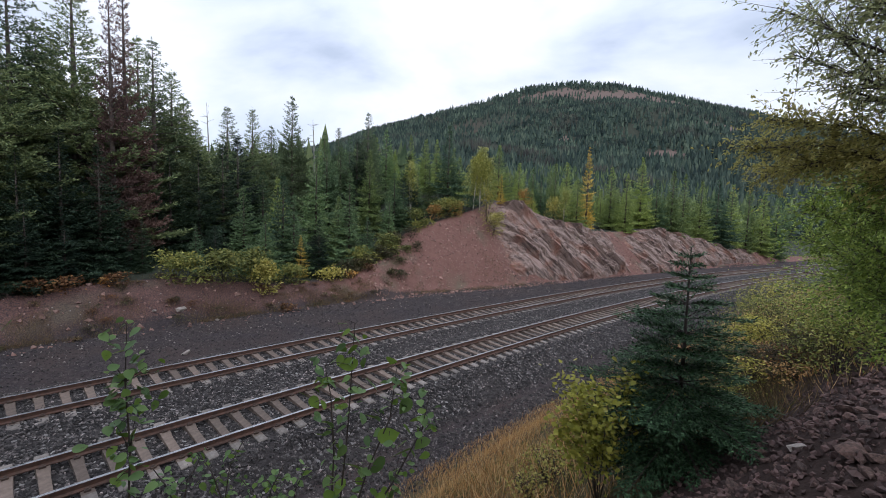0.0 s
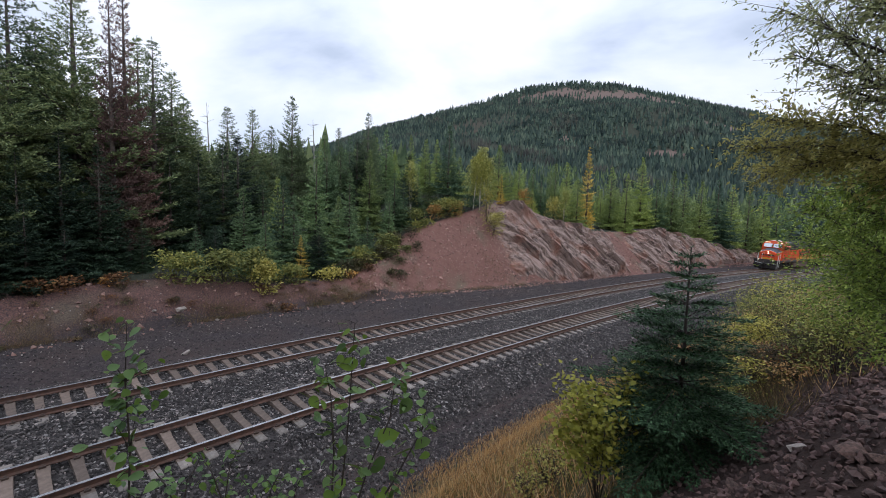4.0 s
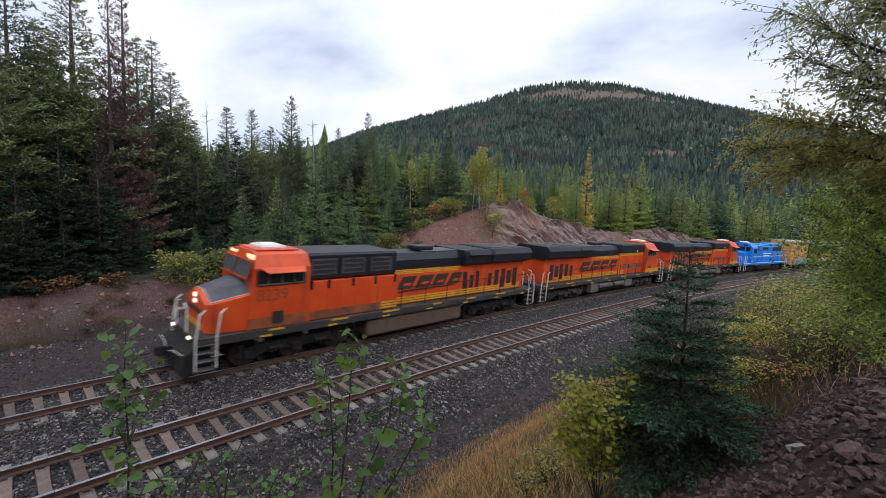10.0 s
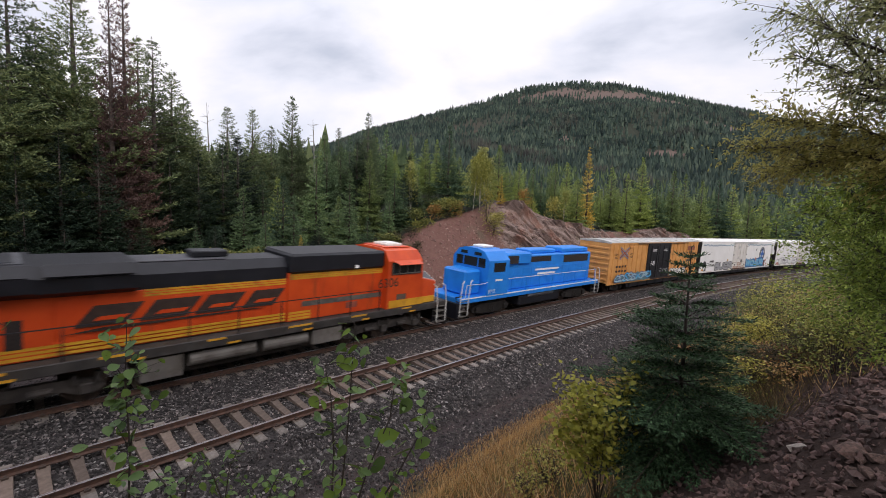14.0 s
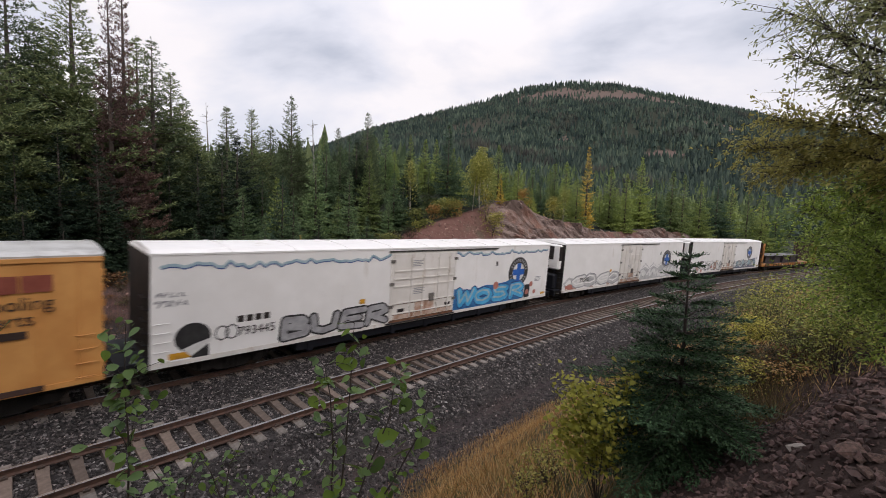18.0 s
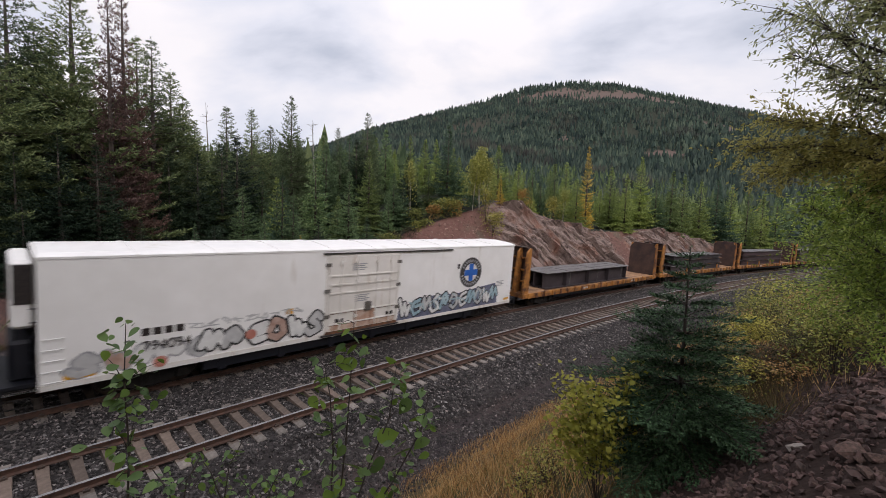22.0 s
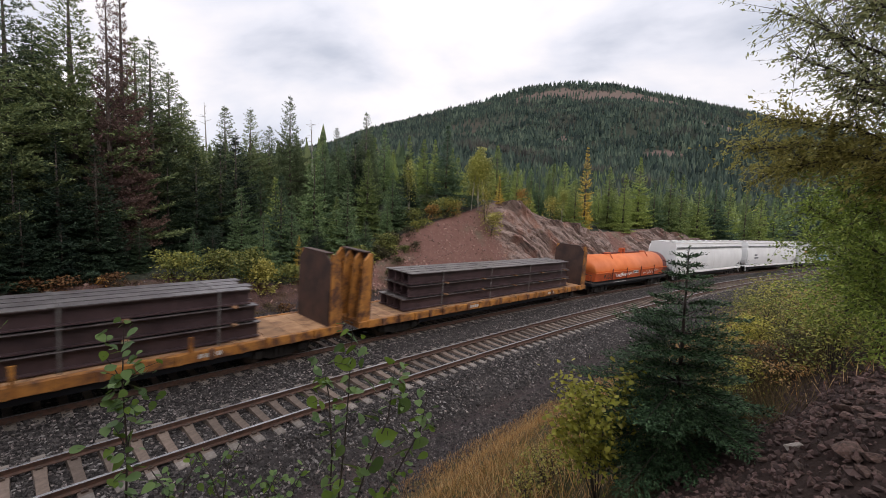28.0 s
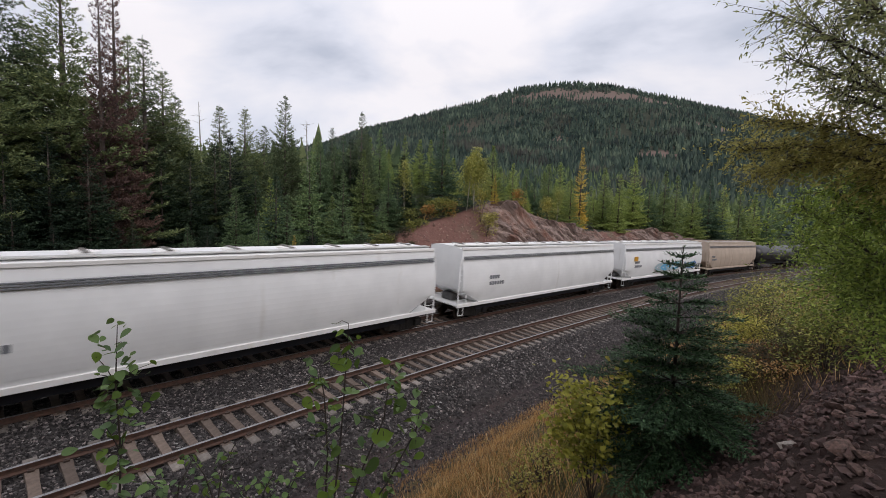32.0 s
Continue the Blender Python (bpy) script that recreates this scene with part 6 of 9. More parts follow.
def bulkhead_flat(index, style):
    labels = ("yellow bulkhead flatcar loaded with one tier of deep dark girders", "rusty yellow bulkhead flatcar with a stack of grey-black beams", "rusty yellow bulkhead flatcar with three tiers of brown steel girders", "rusty yellow bulkhead flatcar with tall stacked brown girders")
    root, ln, spins = vehicle("bulkhead_flatcar", labels[style], "flatcar", index)
    x1 = ln / 2 - .93
    bx("side_sill", M_FLAT, root, -x1, x1, 1.32, 1.5, .78, 1.16, .02)
    bx("side_sill", M_FLAT, root, -x1, x1, -1.5, -1.32, .78, 1.16, .02)
    bx("centre_sill", M_BLACK, root, -x1, x1, -.45, .45, .6, 1.08)
    # black slab below the deck, standing in for the shade between the trucks
    bx("cross_bearer", M_BLACK, root, -x1 + 3.4, x1 - 3.4, -1.25, 1.25, .5, .9)
    for i in range(22):
        a = -x1 + i * 2 * x1 / 22
        bx("deck_board", M_DECK, root, a + .01, a + 2 * x1 / 22 - .01, -1.34, 1.34, 1.06, 1.13)
    for i in range(20):
        x = -x1 + .9 + i * (2 * x1 - 1.8) / 19
        bx("stake_pocket", (M_FLAT, M_RUST, M_FLAT)[i % 3], root, x - .09, x + .09, 1.46, 1.59, .8, (1.2, 1.17, 1.24, 1.16)[i % 4], .015)
    for s in (1, -1):
        xb = s * (x1 - .15)
        top = 4.55
        bm = bmesh.new()
        extrude_x(bm, [(-1.2, 1.13), (1.3, 1.13), (1.3, top - .4), (.95, top), (-.85, top), (-1.2, top - .4)], min(xb, xb - s * .08), max(xb, xb - s * .08))
        b = part("bulkhead", bm, M_BULK, root, "dark rusted steel bulkhead")
        for y in (-1.1, -.3, .5, 1.28):
            prism("bulkhead_post", M_FLAT, b, [(xb, 1.1), (xb + s * .62, 1.1), (xb + s * .6, 1.6), (xb + s * .4, top - .35), (xb + s * .14, top), (xb, top)], y - .08, y + .08, axis="y")
        for z in (1.9, 2.8, 3.7):
            bx("bulkhead_rail", M_FLAT, b, min(xb, xb + s * .16), max(xb, xb + s * .16), -1.1, 1.25, z, z + .12)
        bx("bulkhead_cap", M_BULK, b, min(xb - s * .1, xb + s * .26), max(xb - s * .1, xb + s * .26), -.9, 1.0, top, top + .06)
        bx("end_plate", M_FLAT, root, min(xb, xb + s * .6), max(xb, xb + s * .6), -1.45, 1.45, .8, 1.12, .02)
    for k in range(4):
        bx("reporting_mark", M_SPRAY_SILVER, root, 3.2 - k * .2, 3.34 - k * .2, 1.502, 1.507, .9, 1.06)
        bx("reporting_mark", M_SPRAY_SILVER, root, -5.2 - k * .2, -5.06 - k * .2, 1.502, 1.507, .9, 1.06)
    # the load
    mat = M_GIRDERGREY if style < 2 else M_GIRDER
    spans = ((-4.95, 7.9), (-6.4, 7.0), (-7.2, 8.3), (-8.6, 8.0))[style]
    tiers = ((1.25,), (.62, .62, .4), (.62, .62, .6), (.63, .62, .62))[style]
    z = 1.19
    for i, h in enumerate(tiers):
        for x in np.arange(spans[0] + .8, spans[1], 3.2):
            bx("dunnage", M_DECK, root, x, x + .14, -1.2, 1.3, z - .06, z)
        cols = (-.84, -.28, .28, .84) if style != 0 else (-.8, 0, .8)
        for j, y in enumerate(cols):
            a = spans[0] + (.25 if (i + j) % 2 and i else 0) - (.12 if i == 0 else 0)
            bm = bmesh.new()
            girder(bm, a, spans[1] - (.4 if i else 0), y, z, .44 if style else .72, h)
            if style == 0:
                for x in np.arange(a + .4, spans[1], 3.3):
                    box(bm, x, x + .03, y + .02, y + .34, z + .04, z + h - .04)
            g_part = part("girder", bm, mat, root)
            wd = .44 if style else .72
            # thin pale plate on each girder draws the sheen along its top
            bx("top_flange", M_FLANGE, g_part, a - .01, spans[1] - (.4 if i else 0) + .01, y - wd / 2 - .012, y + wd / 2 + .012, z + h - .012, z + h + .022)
        z += h + .1
    for x in np.arange(spans[0] + 1.4, spans[1], 4.2):
        bm = bmesh.new()
        box(bm, x - .025, x + .025, 1.18, 1.195, 1.13, z - .07)
        box(bm, x - .025, x + .025, -1.18, 1.195, z - .07, z - .055)
        part("strap", bm, M_STRAP, root)
        bx("load_stake", M_FLAT, root, x + .9, x + 1.02, 1.4, 1.5, 1.1, 1.75) if style in (1, 2) else None
    for x in (x1 - 2.2, -x1 + 2.2):
        truck(root, x, (-.88, .88), .46, M_TRUCK, spins)
    couplers(root, ln / 2, end=.8)
    done(root, index, ln, x1 - 2.2, spins)


for _i in range(4):
    bulkhead_flat(8 + _i, _i)


def coil_car(index):
    root, ln, spins = vehicle("coil_car", "faded orange covered coil car with rounded hood", "coil car", index)
    x1 = ln / 2 - .5
    bx("deck", M_BLACK, root, -x1, x1, -1.45, 1.45, .85, 1.1, .02)
    bx("deck_edge", M_SILL, root, -x1, x1, 1.45, 1.5, .98, 1.1)
    bx("centre_sill", M_BLACK, root, -x1, x1, -.9, .9, .5, .85)
    bx("trough", M_BLACK, root, -x1 + .7, x1 - .7, -1.2, 1.2, 1.1, 1.3)
    arc = [(1.42 * math.cos(a), 2.05 + 1.5 * math.sin(a)) for a in np.linspace(0, math.pi, 33)]
    low = [(-1.36, 1.25), (1.36, 1.25), (1.43, 2.03), (-1.43, 2.03)]
    a0, a1 = -x1 + .15, x1 - .55
    prism("hood_side", M_COILLOW, root, low, a0 + .9, a1)
    prism("hood_end_side", M_MAROON, root, low, a0, a0 + .88)
    bm = bmesh.new()
    extrude_x(bm, arc, a0 + .9, a1)
    part("hood", bm, M_COIL, root, "rounded orange hood", smooth=True)
    bm = bmesh.new()
    extrude_x(bm, arc, a0, a0 + .88)
    part("hood_end", bm, M_MAROON, root, "dark maroon hood end")
    bx("hood_rim", M_COIL, root, a0, a1, 1.42, 1.48, 2.0, 2.07)
    for x in (-4.2, -1.4, 1.4, 4.0):
        bx("hood_latch", M_MAROON, root, x, x + .1, 1.44, 1.5, 1.3, 2.35, .01)
    bx("lifting_rail", M_MAROON, root, -3.6, 3.4, -.1, .1, 3.55, 3.68)
    for x in (-3.6, 3.3):
        bar("lifting_bracket", M_COILLOW, root, [(x, .9, 3.2), (x, .55, 3.75), (x + .3, .2, 3.7)], .06)
    lug = bx("lifting_lug", M_COILLOW, root, -.42, .42, -.12, .12, 3.95, 4.1, .02)
    for x in (-.4, .24):
        prism("lug_leg", M_COILLOW, lug, [(x - .06, 3.5), (x + .22, 3.5), (x + .16, 3.96), (x, 3.96)], -.12, .12, axis="y")
    panel = bx("name_panel", M_SPRAY_WHITE, root, -.9, .1, 1.43, 1.436, 1.68, 1.95)
    for k in range(4):
        bx("name_bar", M_MARK, panel, -.82 + k * .23, -.66 + k * .23, 1.436, 1.439, 1.73, 1.9)
    for k in range(9):
        bx("reporting_mark", M_SPRAY_GREY, root, 3.6 - k * .26, 3.8 - k * .26, 1.502, 1.506, 1.0, 1.09)
    spray_word(root, (M_SPRAY_WHITE,), M_COILLOW, 3.4, 0.6, 1.45, 1.8, 1.44, 5, 51, .22)
    scrawl(root, M_SPRAY_WHITE, -2.0, -5.2, 1.45, 1.9, 1.45, 6, 52, .025)
    scrawl(root, M_SPRAY_BLACK, 5.4, 4.2, 1.4, 1.9, 1.44, 4, 53, .04)
    for s in (1, -1):
        bx("end_platform", M_SILL, root, min(s * x1, s * (x1 - .6)), max(s * x1, s * (x1 - .6)), -1.4, 1.4, 1.1, 1.14)
        bar("end_rail", M_SILL, root, [(s * x1, 1.35, 1.1), (s * x1, 1.35, 1.9), (s * x1, -1.35, 1.9), (s * x1, -1.35, 1.1)], .03)
    for x in (x1 - 2.0, -x1 + 2.0):
        truck(root, x, (-.88, .88), .46, M_TRUCK, spins)
    couplers(root, ln / 2, end=.85)
    done(root, index, ln, x1 - 2.0, spins)


coil_car(12)


def hopper(index, mat, label, extra=0):
    root, ln, spins = vehicle("covered_hopper", label, "hopper car", index)
    x1 = ln / 2 - .95
    bulge = [(1.44 + .17 * math.sin(math.pi * min(1.0, f * 1.12)) ** .8 - .06 * f, 1.12 + 3.1 * f) for f in np.linspace(0, 1, 15)]
    half_side = [(.9, .95)] + bulge + [(1.3, 4.62), (.75, 4.75)]
    side = half_side + [(-y, z) for y, z in reversed(half_side)]
    k = len(side)
    bm = bmesh.new()
    e0, e1 = x1 - .25, x1 - 1.9
    rings = []
    for x, cut in ((-e0, 2.2), (-e0 + .02, 2.0), (-e1, .95), (e1, .95), (e0 - .02, 2.0), (e0, 2.2)):
        rings.append([(x, y * (1.0 if z > cut else .98), max(z, cut)) for y, z in side])
    loft(bm, rings)
    # black filling under the hopper keeps light out and makes the shade
    bx("under_body", M_BLACK, root, -e1, e1, -1.2, 1.2, .55, .95)
    part("body", bm, mat, root)
    for z in (3.98, 4.06, 4.14):
        bx("side_rib", M_GREYLINE, root, -e0 + .1, e0 - .1, 1.43 - (z - 3.98) * .25, 1.475 - (z - 3.98) * .25, z, z + .035)
    bx("side_sill", M_WHITEROOF if mat is M_HOPPER else mat, root, -x1, x1, 1.4, 1.52, .92, 1.14, .015)
    bx("side_sill", M_WHITEROOF if mat is M_HOPPER else mat, root, -x1, x1, -1.52, -1.4, .92, 1.14, .015)
    bx("roof_rail", M_WHITEROOF if mat is M_HOPPER else mat, root, -e0, e0, 1.24, 1.36, 4.58, 4.72, .01)
    for i in range(9):
        x = -e0 + 1.0 + i * (2 * e0 - 2.0) / 8
        bm = bmesh.new()
        disc(bm, (x, 0, 4.79), (0, 0, 1), .4, .07, 18)
        h = part("hatch", bm, M_WHITEROOF if mat is M_HOPPER else mat, root)
        bx("hatch_hinge", M_TANKGREY, h, x - .08, x + .08, -.5, .5, 4.83, 4.87)
    bx("running_board", M_ROOFLIGHT, root, -e0, e0, .62, .98, 4.77, 4.81)
    for s in (1, -1):
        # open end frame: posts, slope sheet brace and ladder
        # near-black plate paints in the shade of the end cut-out
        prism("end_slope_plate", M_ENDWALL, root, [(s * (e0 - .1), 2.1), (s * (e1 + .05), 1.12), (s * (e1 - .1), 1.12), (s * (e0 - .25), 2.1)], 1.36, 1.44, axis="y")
        bx("end_platform", M_HOPPER if mat is M_HOPPER else mat, root, min(s * x1, s * (e1)), max(s * x1, s * (e1)), -1.4, 1.4, 1.0, 1.08)
        for y in (-1.4, 1.4):
            bar("end_post", mat, root, [(s * (x1 - .1), y, 1.1), (s * (x1 - .1), y, 3.7), (s * (e0 - .02), y, 4.3)], .045)
            bar("end_brace", mat, root, [(s * (e1 - .2), y, 1.1), (s * (e0 - .3), y, 1.9)], .035)
        bar("end_post", mat, root, [(s * (x1 - .75), 1.42, 1.1), (s * (x1 - .75), 1.42, 3.3)], .035)
        for i in range(6):
            z = 1.4 + i * .4
            bar("ladder_rung", mat, root, [(s * (x1 - .1), 1.44, z), (s * (x1 - .75), 1.44, z)], .018, sides=4)
        bx("stirrup", mat, root, min(s * (x1 - .55), s * (x1 - .15)), max(s * (x1 - .55), s * (x1 - .15)), 1.42, 1.46, .42, .46)
        for d in (.15, .55):
            bar("stirrup_bar", mat, root, [(s * (x1 - d), 1.44, .44), (s * (x1 - d), 1.44, .95)], .02, sides=4)
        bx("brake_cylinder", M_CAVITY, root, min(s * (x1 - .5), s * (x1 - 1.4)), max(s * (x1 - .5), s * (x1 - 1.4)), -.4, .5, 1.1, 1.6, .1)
    for i in range(3):
        x = -4.6 + i * 4.6
        bm = bmesh.new()
        loft(bm, [[(x - 1.9, -1.3, 1.2), (x + 1.9, -1.3, 1.2), (x + 1.9, 1.3, 1.2), (x - 1.9, 1.3, 1.2)], [(x - .5, -.5, .35), (x + .5, -.5, .35), (x + .5, .5, .35), (x - .5, .5, .35)]])
        part("discharge_chute", bm, M_BLACK, root)
    for i in range(7):
        x = -7 + i * 2.3
        bx("side_latch", M_SILL, root, x, x + .06, 1.46, 1.5, 1.45, 1.75)
    y = 1.6
    for r_ in range(2):
        for c in range(4 + r_ * 2):
            bx("reporting_mark", M_GREYLINE, root, 7.4 - c * .24 - .17, 7.4 - c * .24, 1.56, 1.605, 2.62 - r_ * .42, 2.86 - r_ * .42)
    if extra:
        bx("notice", M_YELLOW, root, 6.9, 7.6, 1.58, 1.6, 2.9, 3.35)
        spray_word(root, (M_SPRAY_PALE, M_SPRAY_BLUE), M_SPRAY_SILVER, 3.0, -3.6, 1.5, 2.4, 1.62, 5, 61, .24)
        spray_word(root, (M_LOGO_BLUE, M_SPRAY_BLUE), M_SPRAY_PALE, -4.4, -7.2, 1.5, 2.2, 1.62, 3, 62, .28)
    for x in (x1 - 1.9, -x1 + 1.9):
        truck(root, x, (-.88, .88), .46, M_TRUCK, spins)
    couplers(root, ln / 2, end=.95)
    done(root, index, ln, x1 - 1.9, spins)


hopper(13, M_HOPPER, "pale grey covered hopper with rounded sides and roof hatches")
hopper(14, M_HOPPER, "pale grey covered hopper with rounded sides and white sill")
hopper(15, M_HOPPER, "pale grey covered hopper with blue graffiti and a yellow notice", 1)
hopper(16, M_HOPPERTAN, "dusty tan covered hopper")


def tank_car(index):
    root, ln, spins = vehicle("tank_car", "black tank car with central dome", "tank car", index)
    x1 = ln / 2 - .8
    bm = bmesh.new()
    ring = lambda x, r: [(x, r * math.cos(a), 2.6 + r * math.sin(a)) for a in np.linspace(0, 2 * math.pi, 25)[:-1]]
    loft(bm, [ring(-x1 + .6, .5), ring(-x1 + .75, 1.0), ring(-x1 + 1.1, 1.38), ring(-x1 + 1.5, 1.48), ring(x1 - 1.5, 1.48), ring(x1 - 1.1, 1.38), ring(x1 - .75, 1.0), ring(x1 - .6, .5)])
    part("tank", bm, M_TANKBLK, root, smooth=True)
    bm = bmesh.new()
    disc(bm, (0, 0, 4.2), (0, 0, 1), .5, .5, 16)
    part("dome", bm, M_TANKBLK, root)
    bx("centre_sill", M_BLACK, root, -x1, x1, -.5, .5, .8, 1.2)
    bar("side_rail", M_TANKGREY, root, [(-x1 + 1, 1.5, 2.6), (x1 - 1, 1.5, 2.6)], .025)
    for x in (-3, 3):
        bm = bmesh.new()
        disc(bm, (x, 0, 2.6), (1, 0, 0), 1.495, .12, 24)
        part("tank_band", bm, M_BLACK, root)
    for s in (1, -1):
        bx("end_platform", M_BLACK, root, min(s * x1, s * (x1 - .9)), max(s * x1, s * (x1 - .9)), -1.4, 1.4, 1.1, 1.18)
        bx("saddle", M_BLACK, root, min(s * (x1 - 1.6), s * (x1 - 2.8)), max(s * (x1 - 1.6), s * (x1 - 2.8)), -.9, .9, 1.1, 1.7)
    for x in (x1 - 2.0, -x1 + 2.0):
        truck(root, x, (-.88, .88), .46, M_TRUCK, spins)
    couplers(root, ln / 2, end=.85)
    done(root, index, ln, x1 - 2.0, spins)


for _i in range(3):
    tank_car(17 + _i)


def motions():
    """Rolls every vehicle along the far track, and turns the wheels while it is near."""
    for root, middle, half, spins, head in VEHICLES:
        rows = []
        t = 0.0
        while t <= 32.001:
            rows.append((t, rolling_pose(train_front(t) + middle, half)))
            t += 1.0
        walk(root, rows)
        # the time in which it passes the camera
        times = [i / 10 for i in range(0, 321) if -45 < train_front(i / 10) + middle < 95]
        if not times:
            continue
        t0, t1 = times[0], times[-1]
        f0, f1 = frame(t0), frame(t1)
        for w, a, r in spins:
            rest = pose(a, 0, r)
            turn = []
            if f0 > 1:
                turn.append((0.0, rest))
            total = 0.0
            for f in range(f0, f1 + 1):
                now = (f - 1) / FPS
                total = (train_front(t0) - train_front(now)) / r
                turn.append((now, Matrix.Translation((a, 0, r)) @ Matrix.Rotation(total, 4, "Y")))
            if f1 < frame(32.0):
                turn.append((32.0, Matrix.Translation((a, 0, r)) @ Matrix.Rotation(total, 4, "Y")))
            walk(w, turn)


# ---- plants ----
L_FIR = leafy("fir_needles", (0.066, 0.12, 0.06), (0.13, 0.21, 0.106), (0.245, 0.335, 0.17), 0.6, 0.2, 0.45)
L_PINE = leafy("pine_needles", (0.075, 0.11, 0.06), (0.14, 0.185, 0.095), (0.25, 0.3, 0.15), 0.6, 0.2, 0.35)
# needles darkened to put the deep shade of the wood's edge into colour
L_SHADEFIR = leafy("shaded_fir_needles", (0.012, 0.024, 0.017), (0.028, 0.05, 0.032), (0.06, 0.092, 0.055), 0.6, 0.1, 0.35)
L_YOUNG = leafy("young_conifer_needles", (0.11, 0.165, 0.052), (0.22, 0.295, 0.1), (0.37, 0.44, 0.155), 0.6, 0.22, 0.45)
L_DEAD = leafy("dead_brown_needles", (0.08, 0.05, 0.044), (0.14, 0.088, 0.076), (0.21, 0.14, 0.12), 0.8, 0.1, 0.15)
L_LARCH = leafy("golden_larch_needles", (0.4, 0.28, 0.055), (0.6, 0.44, 0.09), (0.76, 0.6, 0.17), 0.6, 0.25, 0.12)
L_ASPEN = leafy("yellow_green_leaves", (0.17, 0.2, 0.05), (0.33, 0.34, 0.095), (0.52, 0.5, 0.17), 0.5, 0.3, 0.15)
L_BUSH = leafy("olive_bush_leaves", (0.085, 0.105, 0.035), (0.18, 0.2, 0.06), (0.34, 0.33, 0.1), 0.55, 0.25, 0.3)
L_YBUSH = leafy("yellow_bush_leaves", (0.2, 0.19, 0.045), (0.37, 0.34, 0.09), (0.56, 0.5, 0.16), 0.5, 0.3, 0.15)
L_OLIVEY = leafy("olive_yellow_leaves", (0.22, 0.22, 0.05), (0.42, 0.4, 0.09), (0.6, 0.55, 0.16), 0.55, 0.3, 0.15)
L_ORANGE = leafy("orange_autumn_leaves", (0.28, 0.14, 0.045), (0.45, 0.25, 0.075), (0.58, 0.39, 0.14), 0.55, 0.25, 0.2)
L_RUSSET = leafy("russet_dry_leaves", (0.075, 0.035, 0.018), (0.13, 0.066, 0.032), (0.21, 0.12, 0.052), 0.6, 0.2, 0.2)
L_BRUSH = leafy("dull_brush_leaves", (0.04, 0.042, 0.024), (0.085, 0.082, 0.042), (0.16, 0.14, 0.075), 0.6, 0.2, 0.3)
L_WILLOW = leafy("willow_leaves", (0.2, 0.23, 0.12), (0.33, 0.36, 0.17), (0.48, 0.49, 0.25), 0.45, 0.5, 0.1)
L_WILLOWG = leafy("autumn_willow_leaves", (0.27, 0.25, 0.08), (0.4, 0.36, 0.11), (0.54, 0.49, 0.17), 0.45, 0.5, 0.1)
L_GREEN = leafy("fresh_green_leaves", (0.14, 0.21, 0.045), (0.25, 0.34, 0.07), (0.44, 0.52, 0.12), 0.45, 0.35, 0.15)
L_SAPLING = leafy("bright_sapling_leaf", (0.065, 0.115, 0.022), (0.13, 0.205, 0.036), (0.26, 0.36, 0.07), 0.4, 0.4, 0.4)
L_LEAF = leafy("broad_leaf_green", (0.09, 0.15, 0.06), (0.15, 0.24, 0.09), (0.24, 0.34, 0.14), 0.35, 0.3, 0.3)
L_MAPLE = leafy("yellow_green_maple_leaf", (0.19, 0.2, 0.035), (0.36, 0.35, 0.06), (0.54, 0.5, 0.1), 0.45, 0.35, 0.2)
L_SPRUCE = leafy("near_spruce_needles", (0.012, 0.027, 0.012), (0.034, 0.07, 0.033), (0.095, 0.165, 0.08), 0.5, 0.08, 0.05)
# bluish tint puts distance haze into the needle colour
L_HILL = leafy("hazy_conifer_green", (0.022, 0.04, 0.036), (0.046, 0.07, 0.058), (0.085, 0.115, 0.085), 0.8, 0.0, 0.0, (0.072, 0.062, 0.055))
L_MID = leafy("middle_conifer_green", (0.05, 0.08, 0.04), (0.09, 0.13, 0.06), (0.15, 0.195, 0.09), 0.8, 0.0, 0.0, (0.1, 0.115, 0.055))
L_DRY = leafy("dry_grass", (0.25, 0.115, 0.045), (0.6, 0.345, 0.135), (0.82, 0.6, 0.32), 0.7, 0.3, 0.0)
L_GRASS = leafy("green_grass", (0.05, 0.07, 0.02), (0.10, 0.115, 0.035), (0.19, 0.17, 0.06), 0.7, 0.25, 0.0)
M_BARK = surface("conifer_bark", (0.045, 0.034, 0.028), (0.09, 0.07, 0.058), 6, 0.9, 0, None, grain=25, relief=0.5)
M_BARKPALE = surface("pale_aspen_bark", (0.36, 0.34, 0.29), (0.5, 0.48, 0.42), 6, 0.8, 0, (0.06, 0.05, 0.04), 5, 0.62)
M_TWIG = surface("dark_twig_bark", (0.022, 0.016, 0.013), (0.05, 0.036, 0.028), 12, 0.8)
M_GREYWOOD = surface("weathered_grey_wood", (0.17, 0.16, 0.15), (0.26, 0.25, 0.23), 8, 0.9)


def unit(v):
    return v / np.maximum(np.linalg.norm(v, axis=-1, keepdims=True), 1e-9)


def kites(P, D, N, L, W, mid=0.42):
    """Flat leaf-like blades: from P along D, with face normal near N; lengths L and widths W."""
    D = unit(D)
    S = unit(np.cross(D, N))
    L, W = L[:, None], W[:, None]
    v = np.stack([P, P + D * L * mid + S * W / 2, P + D * L, P + D * L * mid - S * W / 2], 1)
    return v.reshape(-1, 3)


